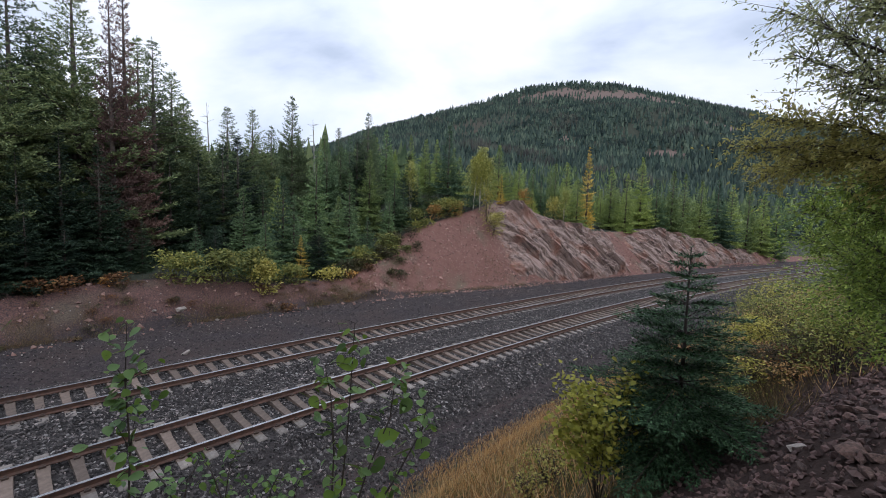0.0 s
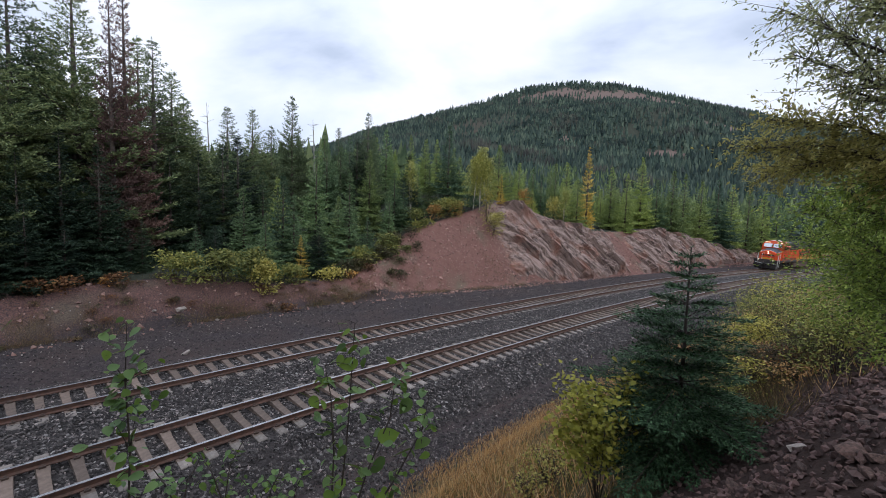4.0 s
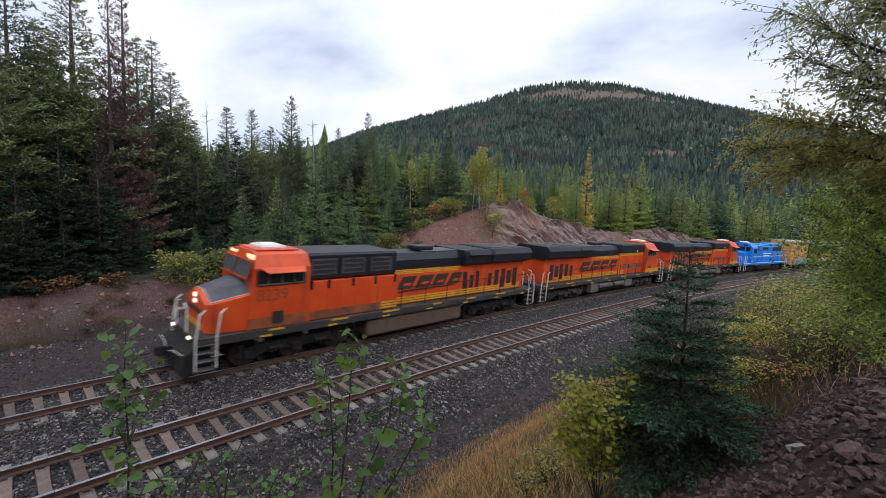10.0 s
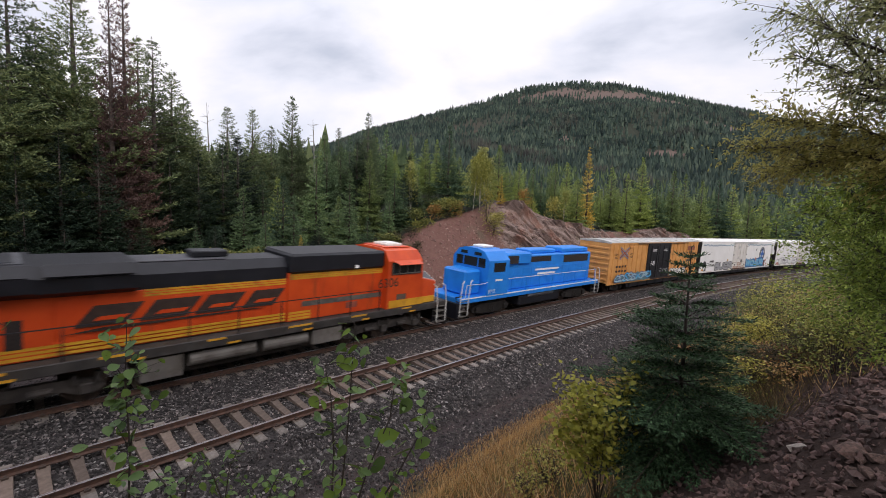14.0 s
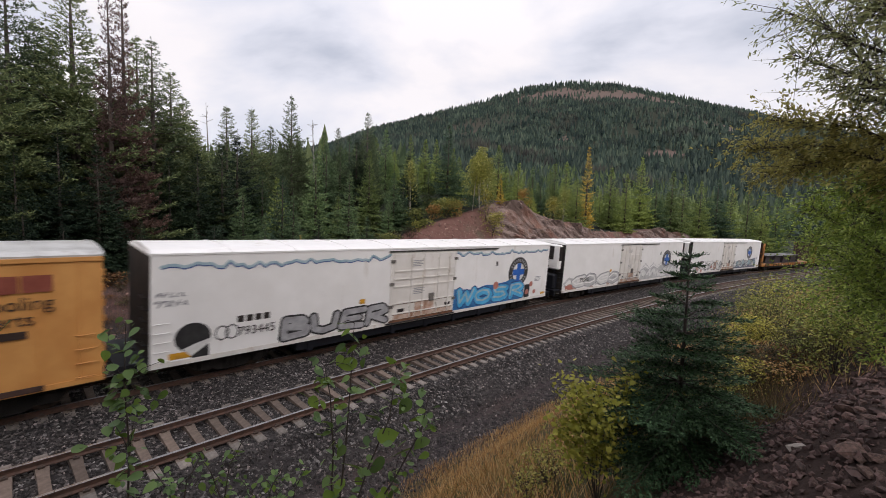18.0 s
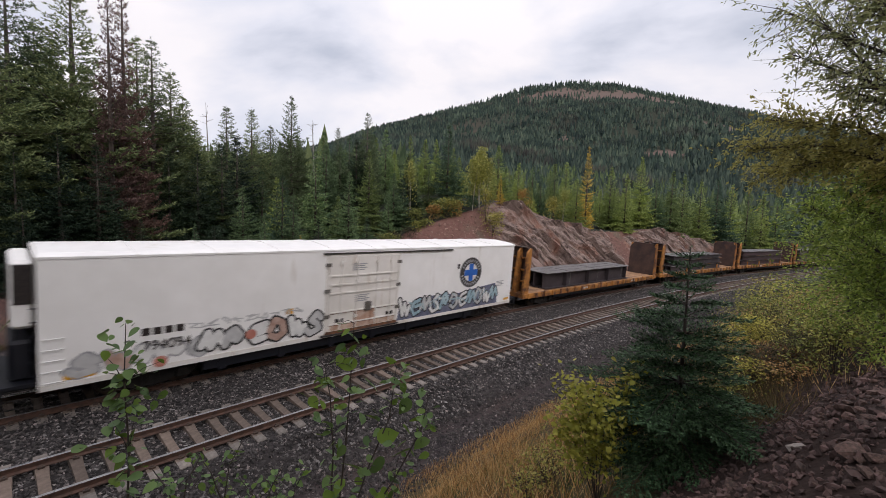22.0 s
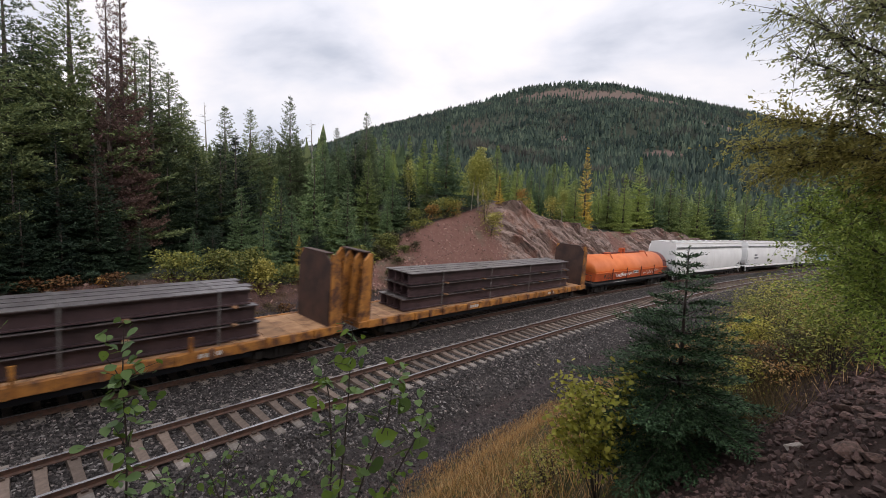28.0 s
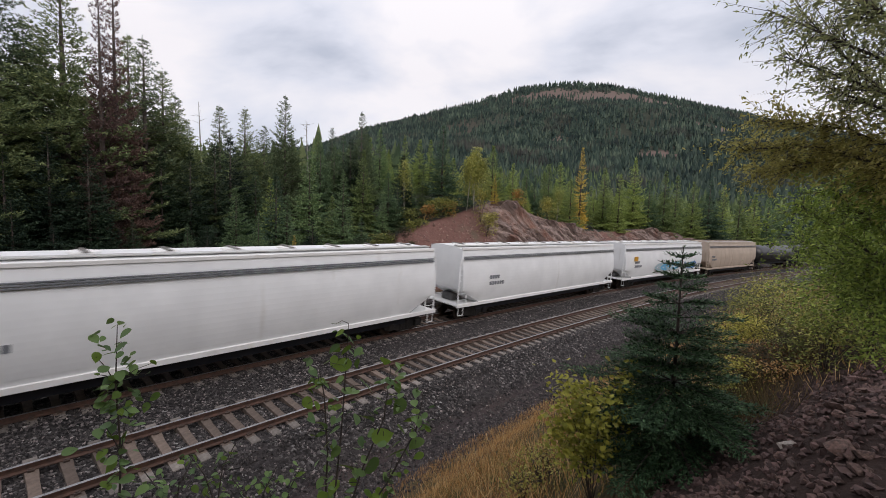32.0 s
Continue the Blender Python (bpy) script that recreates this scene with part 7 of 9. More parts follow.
def blade_mesh(name, verts, material):
    k = len(verts) // 4
    me = bpy.data.meshes.new(name)
    me.vertices.add(k * 4)
    me.vertices.foreach_set("co", verts.astype(np.float32).ravel())
    me.loops.add(k * 4)
    me.loops.foreach_set("vertex_index", np.arange(k * 4, dtype=np.int32))
    me.polygons.add(k)
    me.polygons.foreach_set("loop_start", np.arange(0, k * 4, 4, dtype=np.int32))
    me.update(calc_edges=True)
    me.validate()
    me.materials.append(material)
    return me


def trunk_mesh(pts, radii, material, sides=7, extra=()):
    bm = bmesh.new()
    tube(bm, pts, list(radii), sides)
    for p, r in extra:
        tube(bm, p, list(r), 4)
    me = bpy.data.meshes.new("trunk")
    bmesh.ops.recalc_face_normals(bm, faces=bm.faces)
    bm.to_mesh(me)
    bm.free()
    me.polygons.foreach_set("use_smooth", [True] * len(me.polygons))
    me.materials.append(material)
    return me


def conifer(seed, h, R, base, whorls, per, style, gap=0.0, needles=1.0):
    """Needle sprays and limbs of a conifer h high: whorls of curved limbs with side shoots."""
    rng = np.random.default_rng(seed)
    Ps, Ds, Ns, Ls, Ws, limbs = [], [], [], [], [], []
    ph = rng.uniform(0, 6.28, 3)
    up = np.array([0, 0, 1.0])
    pine = style == "pine"

    def add(P, D, N, L, W):
        Ps.append(P), Ds.append(D), Ns.append(N), Ls.append(L), Ws.append(W)

    for i in range(whorls):
        f = (i + rng.uniform(0, .5)) / whorls
        if pine:
            r = R * (1 - f) ** .66 * (.62 + .46 * math.sin(math.pi * min(1, f * 1.1 + .2)))
        else:
            r = R * (1 - f) ** 1.04 * min(1.0, .78 + f * 2.5)
        r *= rng.uniform(.82, 1.14)
        nb = max(3, int(round(per * (1 - .4 * f))))
        a0 = rng.uniform(0, 6.28)
        for b in range(nb):
            if rng.random() < gap:
                continue
            a = a0 + 6.283 * b / nb + rng.uniform(-.4, .4)
            lobe = 1 + .2 * math.sin(a + ph[0] + 4 * f) + .14 * math.sin(2 * a + ph[1] - 7 * f)
            rr = max(.1, r * lobe * rng.uniform(.66, 1.2))
            z = base + (h * .985 - base) * f + rng.uniform(-.5, .5) * (h - base) / whorls
            rise = (-.30 + .95 * f if not pine else -.08 + .62 * f) + rng.uniform(-.14, .14)
            bow = (.5 if not pine else .42) * (1 - .6 * f)
            d, side = np.array([math.cos(a), math.sin(a), 0]), np.array([-math.sin(a), math.cos(a), 0])
            limbs.append((z, a, rr, rise, bow))
            k = max(3, int(rr / (.15 if not pine else .17)))
            for g in np.linspace(.16 if not pine else .3, 1.0, k) + rng.uniform(-.03, .03, k):
                p0 = d * rr * g + up * (z + rr * (rise * g - bow * .45 * g * (1.15 - g) + (.12 if not pine else .2) * g ** 3))
                for sgn in (-1, 1):
                    if rng.random() > needles:
                        continue
                    tl = (rr * (1 - g) * .42 + (.15 if not pine else .24) * (1.05 - .7 * f)) * rng.uniform(.6, 1.25)
                    td = d * rng.uniform(.55, 1.0) + side * sgn * rng.uniform(.35, .85) + up * (rise * .5 + rng.uniform(-.3, .12) + (.45 if pine else 0))
                    td = td / np.linalg.norm(td)
                    m = max(3, int(tl / .06)) if not pine else max(6, int(tl / .034))
                    q = rng.uniform(.05, 1.0, (m, 1)) if not pine else rng.uniform(.3, 1.0, (m, 1))
                    spread = .33 if not pine else .62
                    add(p0 + td * tl * q + rng.normal(0, .02, (m, 3)), td[None] + rng.normal(0, spread, (m, 3)) + up * (.25 if pine else -.06), rng.normal(0, .6 if not pine else 1.0, (m, 3)) + up,
                        rng.uniform(.15, .28, m) * (1.0 if not pine else .82) * (1.05 - .45 * f), rng.uniform(.06, .1, m) * (1.0 if not pine else .8) * (1.05 - .4 * f))
    # leader
    m = 22
    add(np.stack([rng.normal(0, .01, m), rng.normal(0, .01, m), h - rng.uniform(0, .06, m) * h], -1), rng.normal(0, .35, (m, 3)) + up, rng.normal(0, 1, (m, 3)), rng.uniform(.1, .16, m), rng.uniform(.02, .035, m))
    return kites(np.concatenate(Ps), np.concatenate(Ds), np.concatenate(Ns), np.concatenate(Ls), np.concatenate(Ws)), limbs


def conifer_proto(seed, h, R, base, whorls, per, style, leafm, name, label, gap=0.0, twigs=0, barkm=M_BARK, needles=1.0):
    root = tagged(new(name), label, "tree", "forest trees")
    v, limbs = conifer(seed, h, R, base, whorls, per, style, gap, needles)
    rng = random.Random(seed)
    extra = []
    for z, a, rr, rise, bow in limbs[::max(1, len(limbs) // twigs)] if twigs else ():
        at = lambda g: (math.cos(a) * rr * g, math.sin(a) * rr * g, z + rr * (rise * g - bow * .45 * g * (1.15 - g)))
        extra.append(([(0, 0, z), at(.5), at(.92)], (.013 * rr + .008, .008 * rr + .005, .004)))
    # bare dead stubs under the crown
    for i in range(14 if style == "pine" else 0):
        z, a, l = rng.uniform(.08, .3) * h, rng.uniform(0, 6.28), rng.uniform(.3, 1.1)
        extra.append(([(0, 0, z), (math.cos(a) * l, math.sin(a) * l, z - rng.uniform(0, .3) * l)], (.012, .004)))
    lean = rng.uniform(-.012, .012) * h
    part("trunk", trunk_mesh([(0, 0, -.3), (lean * .3, 0, h * .4), (lean * .1, 0, h * .97)], (h * .011 + .03, h * .008 + .02, .01), barkm, 7, extra), None, root)
    part("crown", blade_mesh("crown", v, leafm), None, root)
    return root


PROTO_FIR = [conifer_proto(10 + i, 10.0, (2.5, 2.2, 2.6, 2.0)[i], .2, 34, 9, "fir", (L_FIR, L_YOUNG, L_SHADEFIR, L_YOUNG)[i], "fir_tree", ("dark green fir with drooping boughs", "young fresh-green conifer with soft boughs", "blue-green fir with dense boughs in shade-darkened green", "bright green young conifer with upswept boughs")[i], .05, 60) for i in range(4)]
PROTO_PINE = [conifer_proto(20 + i, 16.0, (2.7, 3.0, 2.9, 2.3)[i], (2.8, 2.0, 1.4, 4.2)[i], 46, 8, "pine", L_PINE, "pine_tree", ("tall slender lodgepole pine with tufted crown", "tall pine with open, ragged boughs", "tall dark pine among the forest edge", "thin pine with sparse needles and bare twigs")[i], (.1, .12, .06, .1)[i], (120, 120, 120, 260)[i], M_BARK, (1.0, 1.0, 1.0, .5)[i]) for i in range(4)]
PROTO_DEAD = conifer_proto(31, 19.0, 1.9, 1.2, 54, 8, "pine", L_DEAD, "dead_pine", "tall dying conifer with brown needles", .18, 220, M_BARK, .8)
PROTO_LARCH = conifer_proto(33, 11.0, 1.4, .6, 36, 8, "fir", L_LARCH, "larch_tree", "slender golden-yellow autumn larch", .2, 60, M_BARK, .9)


def set_tree(proto, x, y, h, own, turn=0.0, sink=0.1, widen=1.0, free=None):
    """A copy of a tree scaled to height h at its place; the first place takes the tree itself."""
    k = h / own
    z = on_ground(x, y).z - sink
    ob = copy_thing(proto, Matrix.Translation((x, y, z)) @ Matrix.Rotation(turn, 4, "Z"))
    ob.scale = (k * widen, k * widen, k)
    return ob


rt = random.Random(77)
KEY_PINES = [(-25.5, 25.4, 17.3), (-28.8, 30.6, 16.1), (-24.1, 28.1, 18.9), (-25.5, 35.9, 17.2), (-23.0, 34.0, 16.8), (-23.0, 36.3, 15.2), (-23.8, 39.3, 13.8), (-30.0, 36.2, 14.7), (-31.6, 32.1, 13.5)]
KEY_PINES += [(-29.1, 50.2, 13.4), (-23.5, 46.4, 14.5), (-22.5, 50.2, 14.8), (-16.8, 47.1, 15.4), (-9.3, 51.2, 11.7), (-14.5, 58.2, 10.7), (-22.5, 55.6, 12.8), (-24.3, 22.3, 15.0), (-29.1, 27.5, 13.9), (-28.9, 31.9, 15.6)]
KEY_PINES = [outward(*v) for v in KEY_PINES]
for i, (x, y, h) in enumerate(KEY_PINES):
    set_tree(PROTO_PINE[3 if i == 4 else i % 3], x, y, h, 16.0, rt.uniform(0, 6.28), widen=rt.uniform(1.05, 1.3) if x > -20 else rt.uniform(1.3, 1.55))
for x, y, h in ((-20.8, 26.9, 18.3), (-21.1, 28.5, 20.2)):
    set_tree(PROTO_DEAD, x, y, h, 19.0, rt.uniform(0, 6.28), widen=.85)
KEY_FIRS = [(-10.9, 36.4, 10.3), (-12.7, 33.7, 7.9), (-8.0, 36.1, 8.2), (-7.6, 43.3, 8.5), (-4.9, 41.7, 5.9), (-3.9, 45.8, 7.0), (-5.1, 39.7, 4.5), (-4.1, 42.8, 4.9), (0.3, 47.5, 9.8), (-1.8, 48.0, 5.6), (-3.0, 46.9, 4.9)]
KEY_FIRS += [(-10.1, 49.0, 8.9), (-15.3, 32.6, 6.7), (-19.3, 37.3, 10.2), (-19.4, 33.8, 8.9), (-20.5, 32.0, 8.3), (-16.6, 28.5, 3.4), (-9.7, 33.2, 4.6), (-12.7, 30.4, 4.7), (-18.5, 26.1, 3.4), (-19.1, 25.1, 2.9), (-22.3, 24.3, 5.2)]
KEY_FIRS += [(-25.8, 22.6, 7.5), (-27.6, 23.9, 9.0), (-24.0, 25.5, 8.5), (-22.6, 28.4, 9.5), (-28.0, 21.0, 8.0), (-22.0, 30.5, 9.0), (-25.2, 30.2, 10.5)]
KEY_FIRS += [(-20.6, 20.9, 4.6), (-21.9, 19.6, 5.6), (-19.8, 22.2, 3.4), (-23.2, 21.2, 6.6), (-22.6, 18.2, 4.8), (-19.7, 24.4, 7.6), (-20.9, 23.3, 8.2), (-21.6, 21.6, 7.0), (-24.6, 19.8, 8.5)]
KEY_FIRS += [(-23.2, 23.5, 5.4), (-21.9, 26.0, 5.6), (-24.2, 28.0, 6.3), (-26.2, 27.5, 7.1), (-15.7, 55.8, 10.4), (-20.4, 42.3, 11.3), (-11.6, 33.0, 6.4), (-9.1, 36.9, 6.1), (-6.6, 36.9, 4.0), (-16.1, 30.0, 3.4), (-13.7, 30.0, 3.1)]
KEY_FIRS = [outward(*v) for v in KEY_FIRS]
for i, (x, y, h) in enumerate(KEY_FIRS):
    # firs far to the left take the shade-darkened needles
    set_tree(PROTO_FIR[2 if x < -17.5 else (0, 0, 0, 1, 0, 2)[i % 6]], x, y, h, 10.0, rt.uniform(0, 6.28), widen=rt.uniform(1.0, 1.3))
TOP_FIRS = [(7.1, 57.6, 8.7), (8.4, 59.4, 6.6), (10.6, 62.1, 8.4), (12.4, 60.8, 7.9), (16.1, 63.0, 9.4), (19.0, 67.4, 9.9), (17.7, 57.3, 7.0), (13.1, 58.6, 6.8), (25.2, 65.3, 9.5), (26.1, 61.7, 8.4), (30.7, 67.3, 11.2), (33.2, 67.3, 8.1)]
TOP_FIRS += [(36.5, 68.9, 10.2), (39.9, 71.6, 10.6), (44.1, 73.8, 10.6), (48.3, 75.9, 12.0), (52.3, 78.1, 11.7), (56.7, 79.9, 11.9), (62.1, 83.4, 11.8), (66.3, 85.2, 12.4)]
TOP_FIRS = [outward(*v) for v in TOP_FIRS]
for i, (x, y, h) in enumerate(TOP_FIRS):
    set_tree(PROTO_FIR[(1, 3, 1, 0)[i % 4]], x, y, h, 10.0, rt.uniform(0, 6.28), widen=rt.uniform(1.0, 1.3))
for x, y, h, w in ((19.8, 59.8, 11.7, 1.0), (6.4, 49.1, 3.6, 1.2), (-10.7, 32.0, 3.3, 1.5)):
    x, y, h = outward(x, y, h)
    set_tree(PROTO_LARCH, x, y, h, 11.0, rt.uniform(0, 6.28), widen=w)
# the rest of the wood, thinning with distance
placed = [(x, y) for x, y, _h in KEY_PINES + KEY_FIRS + TOP_FIRS]
count = 0
for _n in range(4000):
    s, n = rt.uniform(-42, 105), rt.uniform(18, 50)
    crest, foot = float(np.interp(s, CREST_S, CREST_Z)), float(np.interp(s, FOOT_S, FOOT_N))
    edge = foot + 1.2 + max(.5, crest) * .62 + 2.5
    if n < edge:
        continue
    p = spot(s, n)
    x, y = float(p[0]), float(p[1])
    if any((x - a) ** 2 + (y - b) ** 2 < 2.2 ** 2 for a, b in placed):
        continue
    placed.append((x, y))
    front = n < edge + 9
    if s < -2:
        h = rt.uniform(4, 9) if front and s > -16 else rt.uniform(9, 14.5)
        # front firs on the left get their shade from the darkened needle colour
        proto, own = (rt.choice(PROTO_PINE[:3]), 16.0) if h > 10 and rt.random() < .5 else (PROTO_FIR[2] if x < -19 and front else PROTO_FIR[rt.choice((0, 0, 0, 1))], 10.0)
    elif s < 22:
        h = rt.uniform(3, 6) if front else rt.uniform(6.5, 11)
        proto, own = (PROTO_FIR[rt.choice((0, 0, 3, 0, 1))], 10.0)
    else:
        h = rt.uniform(2.0, 4.5) if front else rt.uniform(5.5, 9.5)
        proto, own = (PROTO_FIR[rt.choice((1, 3, 3, 0))], 10.0)
    set_tree(proto, x, y, h, own, rt.uniform(0, 6.28), widen=rt.uniform(1.0, 1.35))
    count += 1
    if count > 255:
        break
for ob in PROTO_FIR + PROTO_PINE + [PROTO_DEAD, PROTO_LARCH]:
    # the first of each kind stands deep in the wood, out on the slope behind
    i = (PROTO_FIR + PROTO_PINE + [PROTO_DEAD, PROTO_LARCH]).index(ob)
    p = spot(-34.0 + 4 * i, 50.0)
    ob.location = on_ground(float(p[0]), float(p[1]), .1)


# bare snags above the wood
def snag(x, y, h, seed):
    rng = random.Random(seed)
    root = tagged(new("dead_snag"), "bare grey dead trunk above the wood", "tree")
    root.location = on_ground(x, y, .1)
    extra = []
    for i in range(16):
        z, a, l = h * rng.uniform(.5, .97), rng.uniform(0, 6.28), rng.uniform(.4, 1.3)
        extra.append(([(0, 0, z), (math.cos(a) * l, math.sin(a) * l, z + rng.uniform(-.1, .5))], (.03, .008)))
    part("trunk", trunk_mesh([(0, 0, -.2), (.1, 0, h * .6), (-.15, 0, h)], (.16, .1, .02), M_GREYWOOD, 6, extra), None, root)


snag(-29.9, 54.3, 16.3, 1)
snag(-16.4, 53.5, 12.2, 2)


# ---- leafy bushes and small broadleaved trees ----
def bush(name, label, category, x, y, h, R, leafm, seed, count, leaf, stems=6, barkm=M_TWIG, base_z=None, group="", crown_from=0.15, aspect=.55, long=1.0, fill=.4):
    """Stems fanning from one root, and a crown of separate leaves in clumps along them."""
    rng = np.random.default_rng(seed)
    root = tagged(new(name), label, category, group)
    if y > 20:
        x, y, h, R = outward(x, y, h, R)
    root.location = on_ground(x, y, .05) if base_z is None else Vector((x, y, base_z))
    ends = []
    for i in range(stems):
        a, sp_ = rng.uniform(0, 6.28), rng.uniform(.15, 1.0) if stems > 1 else 0.0
        top = np.array([math.cos(a) * R * sp_ * .8, math.sin(a) * R * sp_ * .8, h * rng.uniform(.72, .98)])
        midp = top * np.array([.35, .35, .5]) + rng.normal(0, .04 * R, 3)
        bm = bmesh.new()
        tube(bm, [(0, 0, -.1), tuple(midp), tuple(top)], [h * .005 + .005, h * .0035 + .003, .002], 5)
        ends.append((midp, top))
        for j in range(4):
            f = rng.uniform(.3, .95)
            p = midp * (1 - f) + top * f
            q = p + np.array([rng.normal(0, R * .3), rng.normal(0, R * .3), rng.uniform(.02, .2) * h])
            tube(bm, [tuple(p), tuple(q)], [h * .002 + .002, .0015], 4)
            ends.append((p, q))
        part("stem", bm, barkm, root)
    k = count
    e = rng.integers(0, len(ends), k)
    A, B = np.array([v[0] for v in ends])[e], np.array([v[1] for v in ends])[e]
    f = rng.beta(1.6, 1.0, k)[:, None]
    P = A * (1 - f) + B * f + rng.normal(0, 1, (k, 3)) * np.array([R * .17, R * .17, h * .07])
    vol = rng.random(k) < fill
    a_, q_, z_ = rng.uniform(0, 6.28, k), np.sqrt(rng.random(k)), rng.random(k)
    prof = R * np.sin(np.pi * np.clip(.18 + .78 * z_, 0, 1)) ** .7 * q_
    P[vol] = np.stack([np.cos(a_) * prof, np.sin(a_) * prof, h * (crown_from + (1 - crown_from) * z_)], -1)[vol]
    P[:, 2] = np.clip(P[:, 2], h * crown_from * rng.uniform(.4, 1.2, k), h * 1.05)
    D = unit(rng.normal(0, 1, (k, 3)) * np.array([1, 1, .6]) + P * np.array([.6, .6, 0]) / max(R, .1))
    N = rng.normal(0, .6, (k, 3)) + np.array([0, 0, 1.0])
    L = leaf * rng.uniform(.65, 1.3, k) * long
    part("crown", blade_mesh("crown", kites(P, D, N, L, L * aspect / long), leafm), None, root)
    return root


for x, y, h, R, m_, sd, c_ in ((-15.1, 24.9, 1.9, 1.5, L_BUSH, 1, 1500), (-13.9, 26.6, 2.1, 1.7, L_BUSH, 2, 1700), (-12.7, 28.2, 2.2, 1.4, L_BUSH, 3, 1300), (-10.4, 29.8, 1.5, 1.2, L_BUSH, 5, 900),
                              (-6.6, 35.4, 1.7, 1.5, L_BUSH, 7, 900), (-4.9, 37.6, 2.0, 1.4, L_BUSH, 8, 900), (0.2, 44.1, 2.2, 1.9, L_BUSH, 9, 1200), (-2.6, 41.5, 1.9, 1.3, L_BUSH, 10, 800)):
    bush("bush", "olive-green autumn bush at the forest edge", "bush", x, y, h, R, m_, sd, c_, .2, 7, group="bushes", crown_from=.05)
for x, y, h, R, sd, c_ in ((-11.5, 27.6, 2.3, .95, 11, 1300), (-8.4, 31.9, 1.0, 1.25, 12, 700), (5.2, 45.0, 2.4, 1.3, 13, 1000), (14.0, 54.5, 3.0, 1.4, 14, 900), (4.6, 46.2, 3.4, .9, 15, 700), (10.2, 51.6, 1.2, .9, 16, 300)):
    bush("bush", "bright yellow autumn bush on the slope", "bush", x, y, h, R, L_YBUSH, sd, c_, .2, 6, group="bushes", crown_from=.05)
for x, y, h, R, sd, c_ in ((-18.0, 22.6, .45, .4, 17, 110), (9.4, 51.2, 2.2, .9, 21, 500), (-1.0, 43.6, 1.7, 1.0, 22, 500), (1.2, 44.9, 1.6, 1.0, 23, 500), (-7.2, 33.3, .6, .8, 24, 200)):
    bush("bush", "low orange-red autumn bush on the slope", "bush", x, y, h, R, L_ORANGE, sd, c_, .19, 5, group="bushes")
for x, y, h, R, sd, c_ in ((-18.9, 21.3, .9, 1.0, 25, 420), (-19.9, 20.5, .8, .9, 26, 380), (-17.6, 22.6, .7, .8, 28, 260), (-6.0, 34.0, .7, .8, 30, 200), (-9.9, 27.4, .5, .7, 37, 160)):
    bush("bush", "low russet-brown bush below the forest edge", "bush", x, y, h, R, L_RUSSET, sd, c_, .17, 6, group="bushes")
# dim brush between the wood and the bare scree
rb = random.Random(5)
for i in range(30):
    u, v = sorted((rb.random(), rb.random()))
    x, y = -8.6 + 4.2 * u + 4.1 * (v - u), 32.6 + 6.2 * u + 8.6 * (v - u)
    k = outward(x, y)[1] / y
    bush("bush", "dull brown-green brush at the foot of the wood", "bush", x / k, y / k, rb.uniform(.6, 1.5), rb.uniform(.6, 1.1), (L_BRUSH, L_BRUSH, L_BUSH, L_BRUSH)[i % 4], 400 + i, 460, .16, 6, group="bushes", crown_from=.03, fill=.5)
for i, (x, y) in enumerate(((-3.9, 37.9), (-3.4, 39.2), (-3.2, 40.6), (-2.7, 41.5), (-3.6, 36.6), (-2.2, 42.6), (-4.3, 36.2), (-1.6, 43.4), (-2.5, 39.9))):
    k = outward(x, y)[1] / y
    bush("bush", "small dull green bush on the bare scree", "bush", x / k, y / k, rb.uniform(.5, 1.1), rb.uniform(.45, .85), (L_BRUSH, L_BUSH)[i % 2], 440 + i, 420, .14, 6, group="bushes", crown_from=.03, fill=.5)
for x, y, h, sd, lean in ((3.9, 47.3, 6.4, 31, 0), (3.1, 46.8, 5.6, 32, .2), (4.6, 47.8, 5.2, 33, .1)):
    bush("aspen_tree", "slender aspen with pale trunk and yellow-green leaves", "tree", x, y, h, 1.3, L_ASPEN, sd, 3000, .2, 4, M_BARKPALE, group="aspens", crown_from=.3)
bush("aspen_tree", "yellowing aspen with pale trunk beside the line", "tree", 62.9, 85.3, 7.1, 1.9, L_ASPEN, 34, 900, .22, 2, M_BARKPALE, group="aspens", crown_from=.45)
bush("aspen_tree", "yellow-green aspen among young conifers", "tree", -3.5, 44.9, 6.4, 1.0, L_ASPEN, 35, 900, .2, 2, M_BARKPALE, group="aspens", crown_from=.3)
bush("aspen_tree", "yellow-green aspen among young conifers", "tree", 16.9, 60.7, 5.7, 1.1, L_ASPEN, 36, 800, .22, 2, M_BARKPALE, group="aspens", crown_from=.3)


